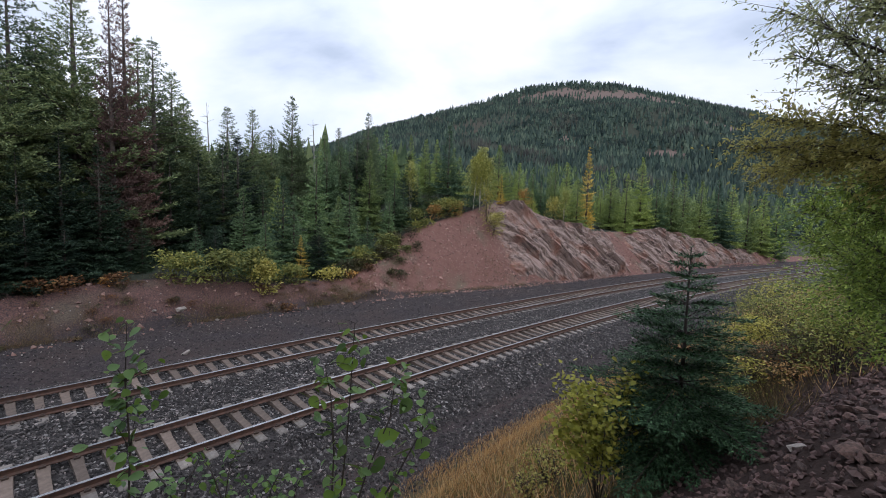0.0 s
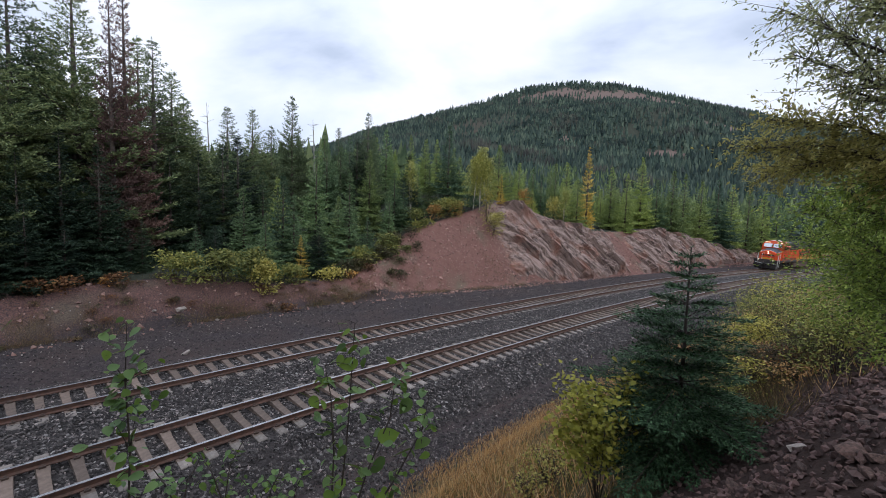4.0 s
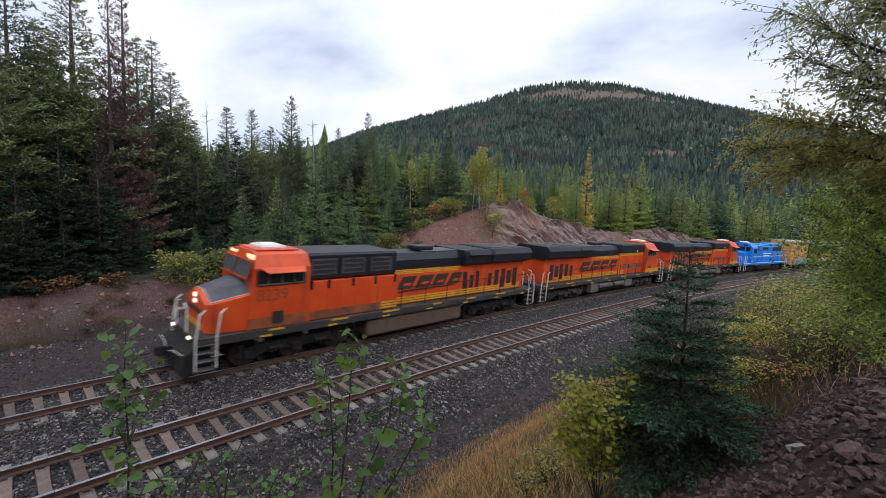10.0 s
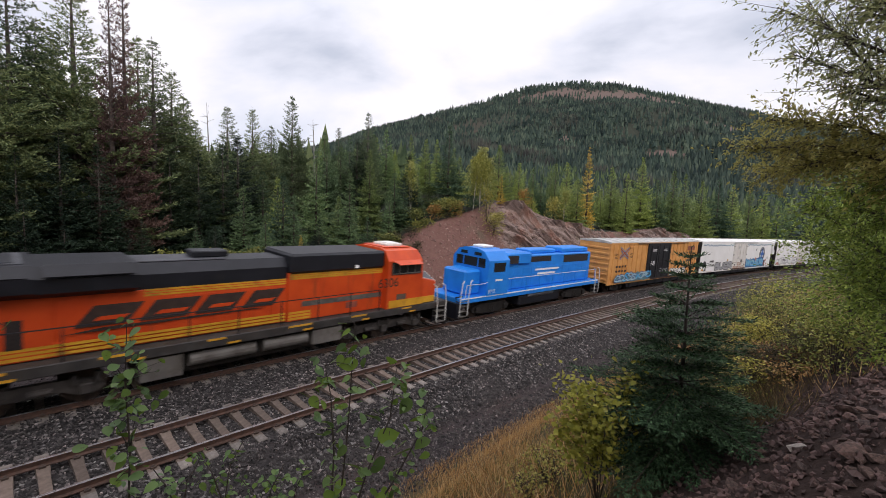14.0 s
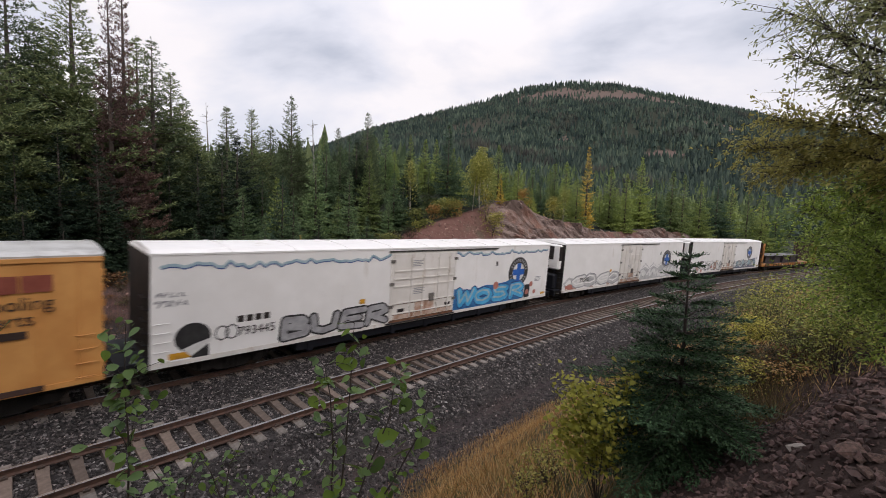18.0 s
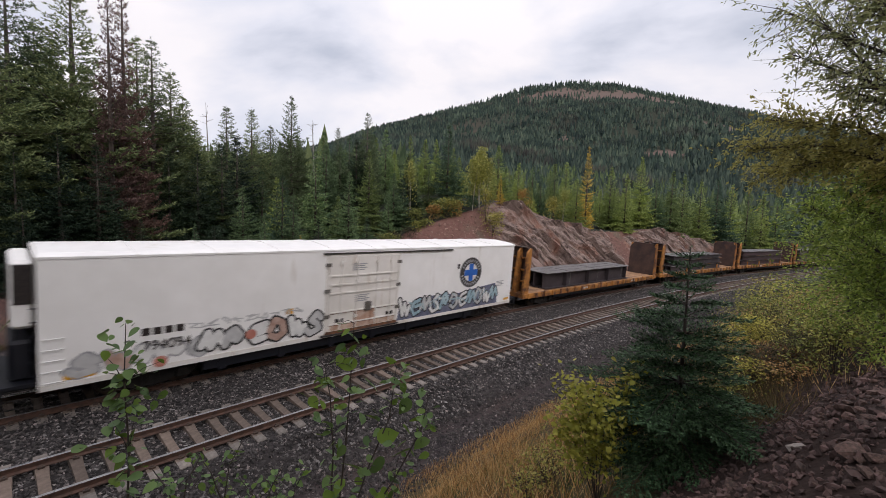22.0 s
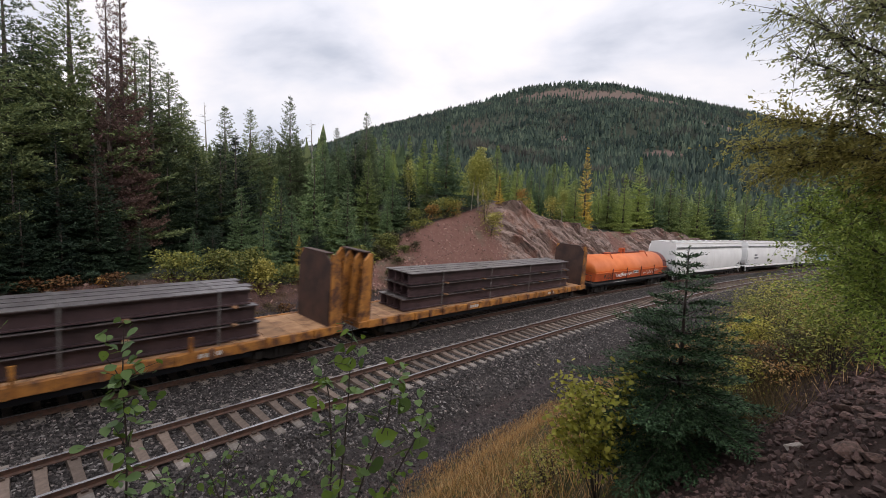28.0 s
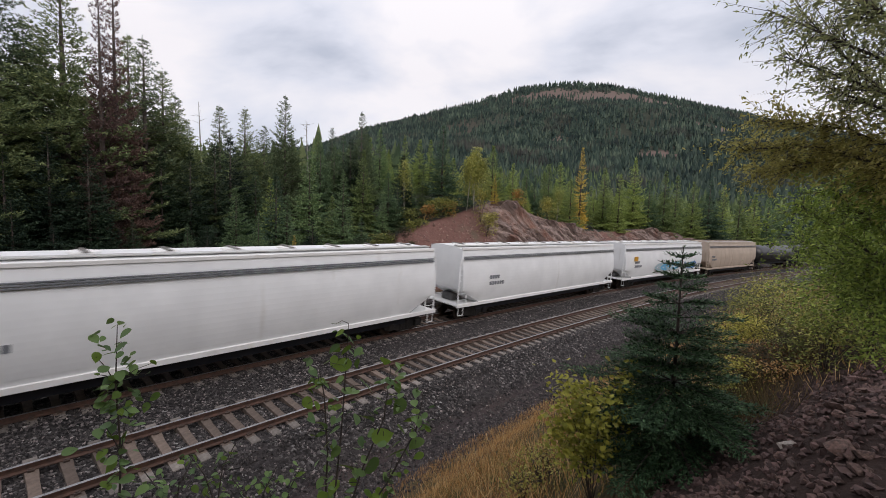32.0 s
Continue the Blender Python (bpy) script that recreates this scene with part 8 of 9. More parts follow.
# ---- far woods on the slopes: joined ----
def far_woods(name, count, where, sizes, tiers, sides, seed, label, leafm=None, girth=(.17, .27)):
    """Joined conifers: stacked ragged skirts, taller and shorter by stands."""
    rng = np.random.default_rng(seed)
    P = where(rng, count)
    k = len(P)
    stand = 1 + .22 * fbm(P[:, 0] * .02, P[:, 1] * .02, seed, 3)
    h = rng.uniform(sizes[0], sizes[1], k) * (1 - .35 * rng.random(k) ** 3) * stand
    w = h * rng.uniform(girth[0], girth[1], k)
    V, Fc = [], []
    per = tiers * (sides + 1)
    for t in range(tiers):
        z0, z1 = -.3 if t == 0 else .06 + .94 * t / tiers * .92, min(1.0, .06 + .94 * (t + 1.55) / tiers)
        r = (1 - t / tiers) ** .85
        a = np.linspace(0, 2 * np.pi, sides, endpoint=False)[None] + rng.uniform(0, 6.28, (k, 1))
        jag = rng.uniform(.5, 1.35, (k, sides))
        ring = np.stack([np.cos(a) * jag * (w * r)[:, None], np.sin(a) * jag * (w * r)[:, None], (h * z0)[:, None] - rng.uniform(0, .09, (k, sides)) * h[:, None]], -1)
        tip = np.stack([rng.normal(0, .02, k) * h, rng.normal(0, .02, k) * h, h * z1], -1)[:, None]
        V.append(np.concatenate([ring, tip], 1))
        b = t * (sides + 1)
        Fc += [(b + j, b + (j + 1) % sides, b + sides) for j in range(sides)]
    V = np.concatenate(V, 1) + P[:, None]
    F_ = (np.array(Fc)[None] + (np.arange(k) * per)[:, None, None]).reshape(-1, 3)
    me = bpy.data.meshes.new(name)
    me.from_pydata(V.reshape(-1, 3).tolist(), [], F_.tolist())
    me.materials.append(leafm or L_HILL)
    return tagged(new(name, me), label, "woodland", kind="stuff")


def hill_places(rng, count):
    y = 230 + 1000 * rng.random(count) ** .95
    x = rng.uniform(-.75, 1.15, count) * y
    bare = fbm(x * .011, y * .011, 21, 3)
    keep = (bare < .46) | (rng.random(count) < .3)
    keep &= rng.random(count) > cleared(x, y) * .93
    x, y = x[keep], y[keep]
    dx, dy = x - LX[-1], y - LY[-1]
    n = -dx * math.sin(LT[-1]) + dy * math.cos(LT[-1])
    s = LS[-1] + dx * math.cos(LT[-1]) + dy * math.sin(LT[-1])
    near = s < LS[-1]
    for j in np.nonzero(near)[0]:
        s[j], n[j] = to_line(x[j], y[j])
    return np.stack([x, y, height(x, y, s, n) - .3], -1)


def mid_places(rng, count):
    s, n = rng.uniform(-70, 260, count), 47 + 203 * rng.random(count) ** .85
    x, y, _t2 = spot(s, n)
    return np.stack([x, y, height(x, y, s, n) - .2], -1)


far_woods("hillside_woods", 52000, hill_places, (8, 14), 2, 5, 41, "dark conifer woods covering the mountain", None, (.2, .36))
far_woods("middle_woods", 3000, mid_places, (9, 14), 6, 8, 42, "conifer woods on the slope behind the cutting", L_MID)


def behind_places(rng, count):
    s, n = rng.uniform(-120, 200, count), -rng.uniform(34, 110, count)
    # some are added close by, out of view, to shade the line's near end
    close = rng.random(count) < .28
    s[close], n[close] = rng.uniform(-66, -19, close.sum()), -rng.uniform(13, 36, close.sum())
    x, y, _t2 = spot(s, n)
    return np.stack([x, y, height(x, y, s, n) - .2], -1)


def line_end_places(rng, count):
    s, n = rng.uniform(165, 330, count), np.where(rng.random(count) < .5, rng.uniform(11, 60, count), -rng.uniform(7, 50, count))
    x, y, _t2 = spot(s, n)
    return np.stack([x, y, height(x, y, s, n) - .2], -1)


far_woods("bank_woods", 900, behind_places, (10, 16), 6, 8, 43, "unseen conifer woods added above the bank, partly to shade the line")
far_woods("line_woods", 500, line_end_places, (9, 14), 6, 8, 44, "conifer woods beside the distant line")


# ---- the near bank: young spruce, shrubs, saplings, grass and broken rock ----
def near_spruce(x, y, h):
    root = tagged(new("spruce_tree"), "young dark green spruce on the near bank", "tree")
    root.location = on_ground(x, y, .05)
    rng = np.random.default_rng(91)
    Ps, Ds, Ns, Ls, Ws = [], [], [], [], []
    extra = []
    for f in np.concatenate([np.linspace(.05, .62, 9), [.69, .75, .81, .86, .91, .95]]):
        z = h * f
        reach = float(np.interp(f, [0, .12, .3, .45, .62, .75, .88, 1], [.75, 1.05, 1.08, .9, .62, .38, .2, .05]))
        nb = 9 if f < .66 else 5
        a0 = rng.uniform(0, 6.28)
        for b in range(nb):
            a = a0 + 6.283 * b / nb + rng.uniform(-.3, .3)
            rr = reach * rng.uniform(.6, 1.15)
            rise = -.12 + .55 * f + rng.uniform(-.12, .12)
            d, side = np.array([math.cos(a), math.sin(a), rise]), np.array([-math.sin(a), math.cos(a), 0])
            root_p = np.array([0, 0, z])
            extra.append(([tuple(root_p), tuple(root_p + d * rr * .95 + np.array([0, 0, -.1 * rr]))], (.005 + .006 * (1 - f), .0015)))
            k = max(3, int(rr / .03))
            for j in range(k):
                g = .1 + .9 * j / k
                p0 = root_p + d * rr * g + np.array([0, 0, rr * (-.30 * g * g + .20 * g ** 4)])
                tl = (rr * (1 - g) * .46 + .07) * rng.uniform(.55, 1.2)
                for sgn in (-1, 1):
                    td = unit((d * .85 + side * sgn * rng.uniform(.5, .9) + np.array([0, 0, rng.uniform(-.14, .0)]))[None])[0]
                    m = max(3, int(tl / .013))
                    q = np.linspace(.05, 1, m)[:, None]
                    Ps.append(p0[None] + td[None] * tl * q)
                    Ds.append(td[None] * .8 + rng.normal(0, .35, (m, 3)))
                    Ns.append(np.array([0, 0, 1.0])[None] + rng.normal(0, .45, (m, 3)))
                    Ls.append(rng.uniform(.03, .052, m))
                    Ws.append(rng.uniform(.011, .018, m))
    # leader shoot
    m = 160
    zz = rng.uniform(h - .5, h, m)
    Ps.append(np.stack([np.zeros(m), np.zeros(m), zz], -1))
    Ds.append(rng.normal(0, 1, (m, 3)) + np.array([0, 0, 1.2])[None])
    Ns.append(rng.normal(0, 1, (m, 3)))
    Ls.append(rng.uniform(.025, .04, m))
    Ws.append(rng.uniform(.005, .008, m))
    v = kites(np.concatenate(Ps), np.concatenate(Ds), np.concatenate(Ns), np.concatenate(Ls), np.concatenate(Ws))
    part("trunk", trunk_mesh([(0, 0, -.1), (.01, 0, h * .5), (0, 0, h)], (.032, .02, .004), M_TWIG, 7, extra), None, root)
    part("crown", blade_mesh("crown", v, L_SPRUCE), None, root)


near_spruce(2.55, 4.37, 2.4)


def leaf_mesh(name, material, points, fold=.12, toothed=False):
    """A broad leaf along +x: two halves folded at the midrib."""
    v, f = [(0, 0, 0)], []
    k = len(points)
    for i, (x, w) in enumerate(points):
        v += [(x, 0, -.06 * x * x), (x, w, fold * w - .06 * x * x), (x, -w, fold * w - .06 * x * x)]
    for i in range(k - 1):
        a, b = 1 + 3 * i, 4 + 3 * i
        f += [(a, b, b + 1, a + 1), (a, a + 2, b + 2, b)]
    f += [(0, 1, 2), (0, 3, 1)]
    return mesh_of(name, v, f, material, True)


OVAL = [(.02, .12), (.08, .23), (.12, .22), (.2, .31), (.24, .3), (.34, .345), (.38, .325), (.48, .335), (.52, .305), (.62, .28), (.66, .25), (.76, .19), (.8, .155), (.9, .07), (1.0, .003)]
LOBED = [(.05, .16), (.12, .40), (.22, .30), (.34, .50), (.46, .28), (.6, .40), (.72, .16), (.86, .1), (1.0, .004)]
LEAF_A, LEAF_B = leaf_mesh("leaf", L_SAPLING, OVAL), leaf_mesh("leaf", L_LEAF, OVAL, .2)
LEAF_M, LEAF_N = leaf_mesh("leaf", L_MAPLE, LOBED), leaf_mesh("leaf", L_YBUSH, LOBED, .2)


def hang_leaf(root, me, p, size, rng, away=None, droop=.35):
    a = rng.uniform(0, 6.28) if away is None else away + rng.uniform(-.6, .6)
    lf = new("leaf", me)
    lf.parent = root
    m = Matrix.Translation(p) @ Matrix.Rotation(a, 4, "Z") @ Matrix.Rotation(droop + rng.uniform(-.4, .5), 4, "Y") @ Matrix.Rotation(rng.uniform(-.9, .9), 4, "X")
    lf.matrix_local = m @ Matrix.Translation((-.5 * size, 0, 0)) @ Matrix.Diagonal((size, size, size, 1))
    return lf


def sapling(label, stems, leaves, fill, seed, small=1.0):
    rng = random.Random(seed)
    root = tagged(new("sapling"), label, "sapling", "saplings")
    base = Vector(stems[0][0])
    root.location = on_ground(base.x, base.y, .03)
    rel = lambda p: Vector(p) - root.location
    for st in stems:
        bm = bmesh.new()
        pts = [Vector((base.x, base.y, 0)) - root.location] + [rel(p) for p in st]
        pts[0].z = -.02
        tube(bm, pts, [.0042, .0036, .003, .0022, .001][:len(pts)], 6)
        for x, y, z, size in leaves:
            # a stalk to the nearest stem
            p = rel((x, y, z))
            near = min(pts, key=lambda q: (q - p).length)
            if near.z > p.z:
                near = near + Vector((0, 0, min(0, p.z - near.z) * .8))
            if stems.index(st) == min(range(len(stems)), key=lambda i: min((rel(q) - p).length for q in stems[i])):
                tube(bm, [near, (near + p) / 2 + Vector((0, 0, .01)), p], [.0016, .0012, .0008], 4)
        part("stem", bm, M_TWIG, root)
    for x, y, z, size in leaves:
        hang_leaf(root, rng.choice((LEAF_A, LEAF_A, LEAF_A, LEAF_B)), rel((x, y, z)), size * .9 * small, rng)
    for i in range(fill):
        st = rng.choice(stems)
        j = rng.randrange(len(st) - 1)
        f = rng.random()
        p = Vector(st[j]) * (1 - f) + Vector(st[j + 1]) * f + Vector((rng.uniform(-.045, .045), rng.uniform(-.045, .045), rng.uniform(-.03, .03)))
        hang_leaf(root, rng.choice((LEAF_A, LEAF_B, LEAF_B)), p - root.location, rng.uniform(.018, .046), rng)
    return root


SAP_L = [(-0.92, 1.25, 5.61, .042), (-0.97, 1.21, 5.59, .068), (-0.97, 1.21, 5.54, .038), (-0.96, 1.21, 5.47, .095), (-0.95, 1.22, 5.45, .085), (-0.92, 1.25, 5.53, .059), (-1.02, 1.17, 5.33, .068), (-0.88, 1.28, 5.41, .059), (-0.95, 1.23, 5.34, .047)]
SAP_L += [(-0.86, 1.29, 5.55, .047), (-0.87, 1.28, 5.52, .042), (-0.96, 1.22, 5.2, .085), (-0.86, 1.29, 5.44, .064), (-0.91, 1.26, 5.4, .055), (-0.96, 1.22, 5.38, .072), (-0.92, 1.25, 5.38, .064), (-0.89, 1.27, 5.46, .051), (-0.93, 1.24, 5.3, .047)]
sapling("slender green sapling with rounded leaves on the bank", [[(-0.94, 1.23, 4.99), (-0.93, 1.24, 5.28), (-0.94, 1.24, 5.5), (-0.93, 1.24, 5.68)]], SAP_L, 110, 5, .62)
SAP_R = [(-0.3, 1.37, 5.53, .099), (-0.28, 1.37, 5.62, .084), (-0.16, 1.39, 5.54, .084), (-0.22, 1.38, 5.46, .09), (-0.11, 1.4, 5.38, .095), (-0.05, 1.4, 5.44, .056), (-0.37, 1.35, 5.48, .068), (-0.16, 1.39, 5.28, .123), (-0.2, 1.39, 5.17, .109)]
SAP_R += [(-0.05, 1.4, 5.25, .099), (-0.12, 1.39, 5.22, .119), (-0.28, 1.37, 5.18, .119), (-0.32, 1.36, 5.67, .06), (-0.24, 1.38, 5.57, .056), (-0.35, 1.36, 5.54, .052), (-0.28, 1.37, 5.44, .06), (-0.14, 1.39, 5.47, .068), (-0.4, 1.34, 5.41, .072)]
SAP_R += [(-0.25, 1.38, 5.34, .072), (-0.32, 1.36, 5.31, .068), (-0.22, 1.38, 5.35, .08), (-0.43, 1.33, 5.44, .06), (-0.37, 1.35, 5.34, .068), (-0.1, 1.4, 5.3, .06), (-0.24, 1.38, 5.24, .08), (-0.32, 1.36, 5.11, .088), (-0.14, 1.39, 5.12, .088)]
sapling("bushy green sapling with broad rounded leaves on the bank", [[(-0.33, 1.36, 4.91), (-0.3, 1.37, 5.27), (-0.29, 1.37, 5.44), (-0.28, 1.37, 5.67)], [(-0.35, 1.36, 4.91), (-0.34, 1.36, 5.23), (-0.35, 1.35, 5.43), (-0.37, 1.35, 5.53)],
                                                                 [(-0.3, 1.37, 4.91), (-0.23, 1.38, 5.16), (-0.16, 1.39, 5.34), (-0.14, 1.39, 5.52)], [(-0.28, 1.37, 4.9), (-0.14, 1.39, 5.12), (-0.05, 1.4, 5.3), (-0.03, 1.4, 5.42)]], SAP_R, 190, 6, .78)
for _i, (x, y, z) in enumerate(((-0.85, 2.03, 4.68), (-1.18, 1.88, 4.8), (-0.74, 2.07, 4.66), (-1.02, 1.96, 4.84))):
    sapling("low green undergrowth with small leaves", [[(x, y, z - .25), (x + .03, y, z - .05), (x + .08, y + .03, z + .06)], [(x, y, z - .25), (x - .06, y, z - .08), (x - .14, y + .02, z)]], [], 60, 20 + _i)
# a leaf-tipped twig that reaches in from one side
sapling("thin twig with a single curled leaf", [[(-1.42, 1.18, 5.2), (-1.38, 1.2, 5.5), (-1.31, 1.22, 5.66)]], [(-1.27, 1.22, 5.665, .055)], 0, 31)


def maple_shrub(x, y, h, R, count, seed):
    rng = random.Random(seed)
    root = tagged(new("maple_shrub"), "yellow-green maple shrub with lobed leaves", "shrub")
    root.location = on_ground(x, y, .03)
    fan = []
    for i in range(9):
        a, l = rng.uniform(0, 6.28), rng.uniform(.4, 1.0)
        top = Vector((math.cos(a) * R * l, math.sin(a) * R * l, h * rng.uniform(.65, 1.0)))
        bm = bmesh.new()
        tube(bm, [(0, 0, -.02), top * .5 + Vector((0, 0, .1 * h)), top], [.007, .004, .002], 5)
        part("stem", bm, M_TWIG, root)
        for j in range(count // 9):
            f = rng.uniform(.42, 1.05)
            p = top * f + Vector((rng.gauss(0, .1), rng.gauss(0, .1), rng.gauss(.03, .07)))
            hang_leaf(root, rng.choice((LEAF_M, LEAF_M, LEAF_M, LEAF_N)), p, rng.uniform(.035, .078), rng)
        fan.append(tuple(top))
    gen = np.random.default_rng(seed)
    k = 1700
    P = np.array(fan)[gen.integers(0, 9, k)] * gen.uniform(.38, 1.05, (k, 1)) + gen.normal(0, .085, (k, 3))
    L = gen.uniform(.035, .065, k)
    tagged(part("foliage", blade_mesh("foliage", kites(P, gen.normal(0, 1, (k, 3)) * np.array([1, 1, .5]), gen.normal(0, .6, (k, 3)) + np.array([0, 0, 1.0]), L, L * .8, .35), L_MAPLE), None, root), kind="stuff")
    return root


maple_shrub(1.74, 4.3, 1.42, .52, 620, 8)

# bushes farther along the bank
for x, y, h, R, m_, sd, c_, lab in ((5.6, 7.5, .95, .62, L_OLIVEY, 51, 2200, "yellow-green bush on the near bank"), (4.75, 6.7, .55, .6, L_BUSH, 52, 1000, "olive-green bush on the near bank"), (6.6, 8.6, 1.2, 1.0, L_BUSH, 53, 2400, "olive bush on the near bank"),
                                    (5.75, 5.85, 2.3, 1.0, L_GREEN, 54, 4500, "fresh green leafy bush on the near bank"), (5.4, 5.1, 1.9, .9, L_GREEN, 55, 4000, "fresh green leafy bush on the near bank"), (6.9, 6.8, 1.7, 1.0, L_GREEN, 56, 3000, "green leafy bush on the near bank"),
                                    (4.7, 4.95, .8, .6, L_BUSH, 57, 1500, "low brown-green bush on the near bank"), (4.2, 5.6, .55, .6, L_OLIVEY, 58, 600, "low yellowing bush on the near bank"), (8.5, 10.4, 1.4, 1.2, L_OLIVEY, 59, 1200, "yellow bush on the near bank"), (3.7, 6.0, .5, .5, L_BUSH, 60, 500, "low green bush on the near bank"),
                                    (1.55, 5.5, .55, .5, L_YBUSH, 61, 420, "small yellow weed bush in dry grass"), (1.2, 5.2, .45, .35, L_YBUSH, 62, 260, "small yellow weed bush in dry grass"), (10.5, 13.5, 1.6, 1.3, L_BUSH, 63, 900, "olive bush on the near bank"), (13.5, 17, 1.8, 1.4, L_BUSH, 64, 800, "olive bush on the near bank")):
    bush("bush", lab, "bush", x, y, h, R, m_, sd, int(c_ * 1.7), .042 if R < 1.1 else .058, 11, group="bank bushes", crown_from=.03, fill=.6)


# undergrowth between the spruce and the leafy bushes
for i in range(22):
    u = rb.random()
    x, y = 3.55 + 2.2 * u + rb.uniform(-.3, .3), 5.2 + 1.5 * u + rb.uniform(-.45, .6)
    bush("bush", ("low brown-green undergrowth on the near bank", "low straw-coloured undergrowth on the near bank")[i % 2], "bush", x, y, rb.uniform(.22, .5), rb.uniform(.3, .55), (L_BRUSH, L_DRY, L_BRUSH, L_RUSSET, L_BUSH)[i % 5], 500 + i, 800, .04, 10, group="bank bushes", crown_from=.02, fill=.6, aspect=.4)


# the willow that leans in over the bank
def willow():
    root = tagged(new("willow"), "leaning willow with narrow leaves, partly turned autumn brown", "tree")
    root.location = on_ground(3.5, 2.5, .05)
    o = root.location
    rng = np.random.default_rng(64)
    base = np.array([0, 0, 0.0])
    runs = [([(2.37, 2.15, 6.48), (2.21, 2.45, 6.92), (2.06, 2.7, 7.34)], 0),
            ([(2.21, 2.02, 6.58), (2.16, 2.22, 6.96), (2.08, 2.43, 7.36)], 0),
            ([(2.37, 2.15, 6.75), (2.14, 2.38, 6.99), (1.94, 2.79, 7.37)], 0),
            ([(2.29, 2.09, 6.6), (2.15, 2.37, 6.81), (2.01, 2.74, 7.08)], 0),
            ([(2.44, 2.22, 6.55), (2.29, 2.38, 6.69), (2.17, 2.62, 6.88)], 0),
            ([(2.14, 2.1, 6.96), (2.04, 2.2, 7.11), (1.9, 2.32, 7.32)], 0),
            ([(2.47, 2.19, 6.26), (2.21, 2.58, 6.51), (1.96, 3.02, 6.55)], 1),
            ([(2.39, 2.13, 6.34), (2.2, 2.46, 6.59), (2.03, 2.85, 6.71)], 1),
            ([(2.47, 2.19, 6.29), (2.31, 2.5, 6.47), (2.12, 2.79, 6.4)], 1),
            ([(2.7, 2.39, 6.25), (2.48, 2.75, 6.44), (2.19, 3.1, 6.41)], 1),
            ([(2.75, 2.33, 5.57), (2.65, 2.72, 5.91), (2.51, 3.11, 6.2)], 2),
            ([(2.76, 2.31, 5.38), (2.77, 2.74, 5.69), (2.61, 3.16, 5.96)], 2),
            ([(2.74, 2.34, 5.75), (2.65, 2.58, 5.99), (2.51, 2.85, 6.31)], 2),
            ([(2.92, 2.43, 5.21), (2.9, 2.76, 5.43), (2.83, 3.23, 5.66)], 2),
            ([(2.58, 2.22, 5.92), (2.53, 2.42, 6.12), (2.45, 2.63, 6.32)], 2),
            ([(2.61, 2.18, 5.36), (2.63, 2.45, 5.53), (2.63, 2.74, 5.68)], 2),
            # two boughs beyond the view, added to shade the rubble below
            ([(3.5, 2.2, 6.6), (4.0, 2.5, 7.2), (4.3, 3.0, 7.7)], 0), ([(3.6, 2.1, 6.4), (4.2, 2.1, 6.9), (4.7, 2.3, 7.2)], 2)]
    blades = {0: [], 1: [], 2: []}
    for pts, kind in runs:
        p = [np.array(q) + np.array([.06, -.055, 0]) - np.array(o) for q in pts]
        bm, tw = bmesh.new(), bmesh.new()
        tube(bm, [(0, 0, -.05), tuple(p[0] * .55 + np.array([.1, 0, .1])), tuple(p[0]), tuple(p[1]), tuple(p[2])], [.03, .02, .012, .008, .002], 6)
        ends = []
        for j in range(100):
            f = rng.uniform(.0, 1.95)
            q = p[0] * (1 - f) + p[1] * f if f < 1 else p[1] * (2 - f) + p[2] * (f - 1)
            e = q + (p[2] - p[0]) * rng.uniform(.04, .2) + rng.normal(0, (.11, .1, .14)[kind], 3) + np.array([0, 0, -.02])
            tube(tw, [tuple(q), tuple(e)], [.0022, .0006], 3)
            ends.append((q, e))
        ends += [(p[0], p[1]), (p[1], p[2])]
        tagged(part("twig", tw, M_TWIG, part("branch", bm, M_TWIG, root)), kind="stuff")
        k = (1050, 2500, 2700)[kind]
        i = rng.integers(0, len(ends), k)
        f = rng.uniform(0, 1.05, (k, 1))
        A, B = np.array([e[0] for e in ends])[i], np.array([e[1] for e in ends])[i]
        along = unit(B - A)
        P = A * (1 - f) + B * f + rng.normal(0, .016, (k, 3))
        D = along * .7 + rng.normal(0, .6, (k, 3)) + np.array([0, 0, -.3])
        L = rng.uniform(.02, .039, k)
        blades[kind].append(kites(P, D, rng.normal(0, .7, (k, 3)) + np.array([0, 0, .8]), L, L * .4, .42))
    for kind, mat_ in ((0, L_WILLOW), (1, L_WILLOWG), (2, L_GREEN)):
        tagged(part("crown", blade_mesh("crown", np.concatenate(blades[kind]), mat_), None, root, ("dark backlit willow leaves", "browned autumn willow leaves", "fresh green willow leaves")[kind]), kind="stuff")


willow()


# broken red rock at the edge of the bank
def rock_mesh(seed):
    rng = np.random.default_rng(seed)
    bm = bmesh.new()
    bmesh.ops.create_icosphere(bm, subdivisions=1, radius=1.0)
    ax = [unit(rng.normal(0, 1, (1, 3)))[0] for _ in range(9)]
    cut = rng.uniform(.45, .8, 9)
    sc = np.array([1.0, rng.uniform(.6, .9), rng.uniform(.35, .6)])
    for v in bm.verts:
        p = np.array(v.co)
        for a, c in zip(ax, cut):
            d = p @ a
            if d > c:
                p = p - a * (d - c)
        v.co = Vector(p * sc)
    bmesh.ops.recalc_face_normals(bm, faces=bm.faces)
    me = bpy.data.meshes.new("rock")
    bm.to_mesh(me)
    bm.free()
    return me


ROCKS = [rock_mesh(200 + i) for i in range(8)]
for _m in ROCKS:
    _m.materials.append(M_TALUS)
ROCK_PALE = rock_mesh(231)
ROCK_PALE.materials.append(M_PALE)


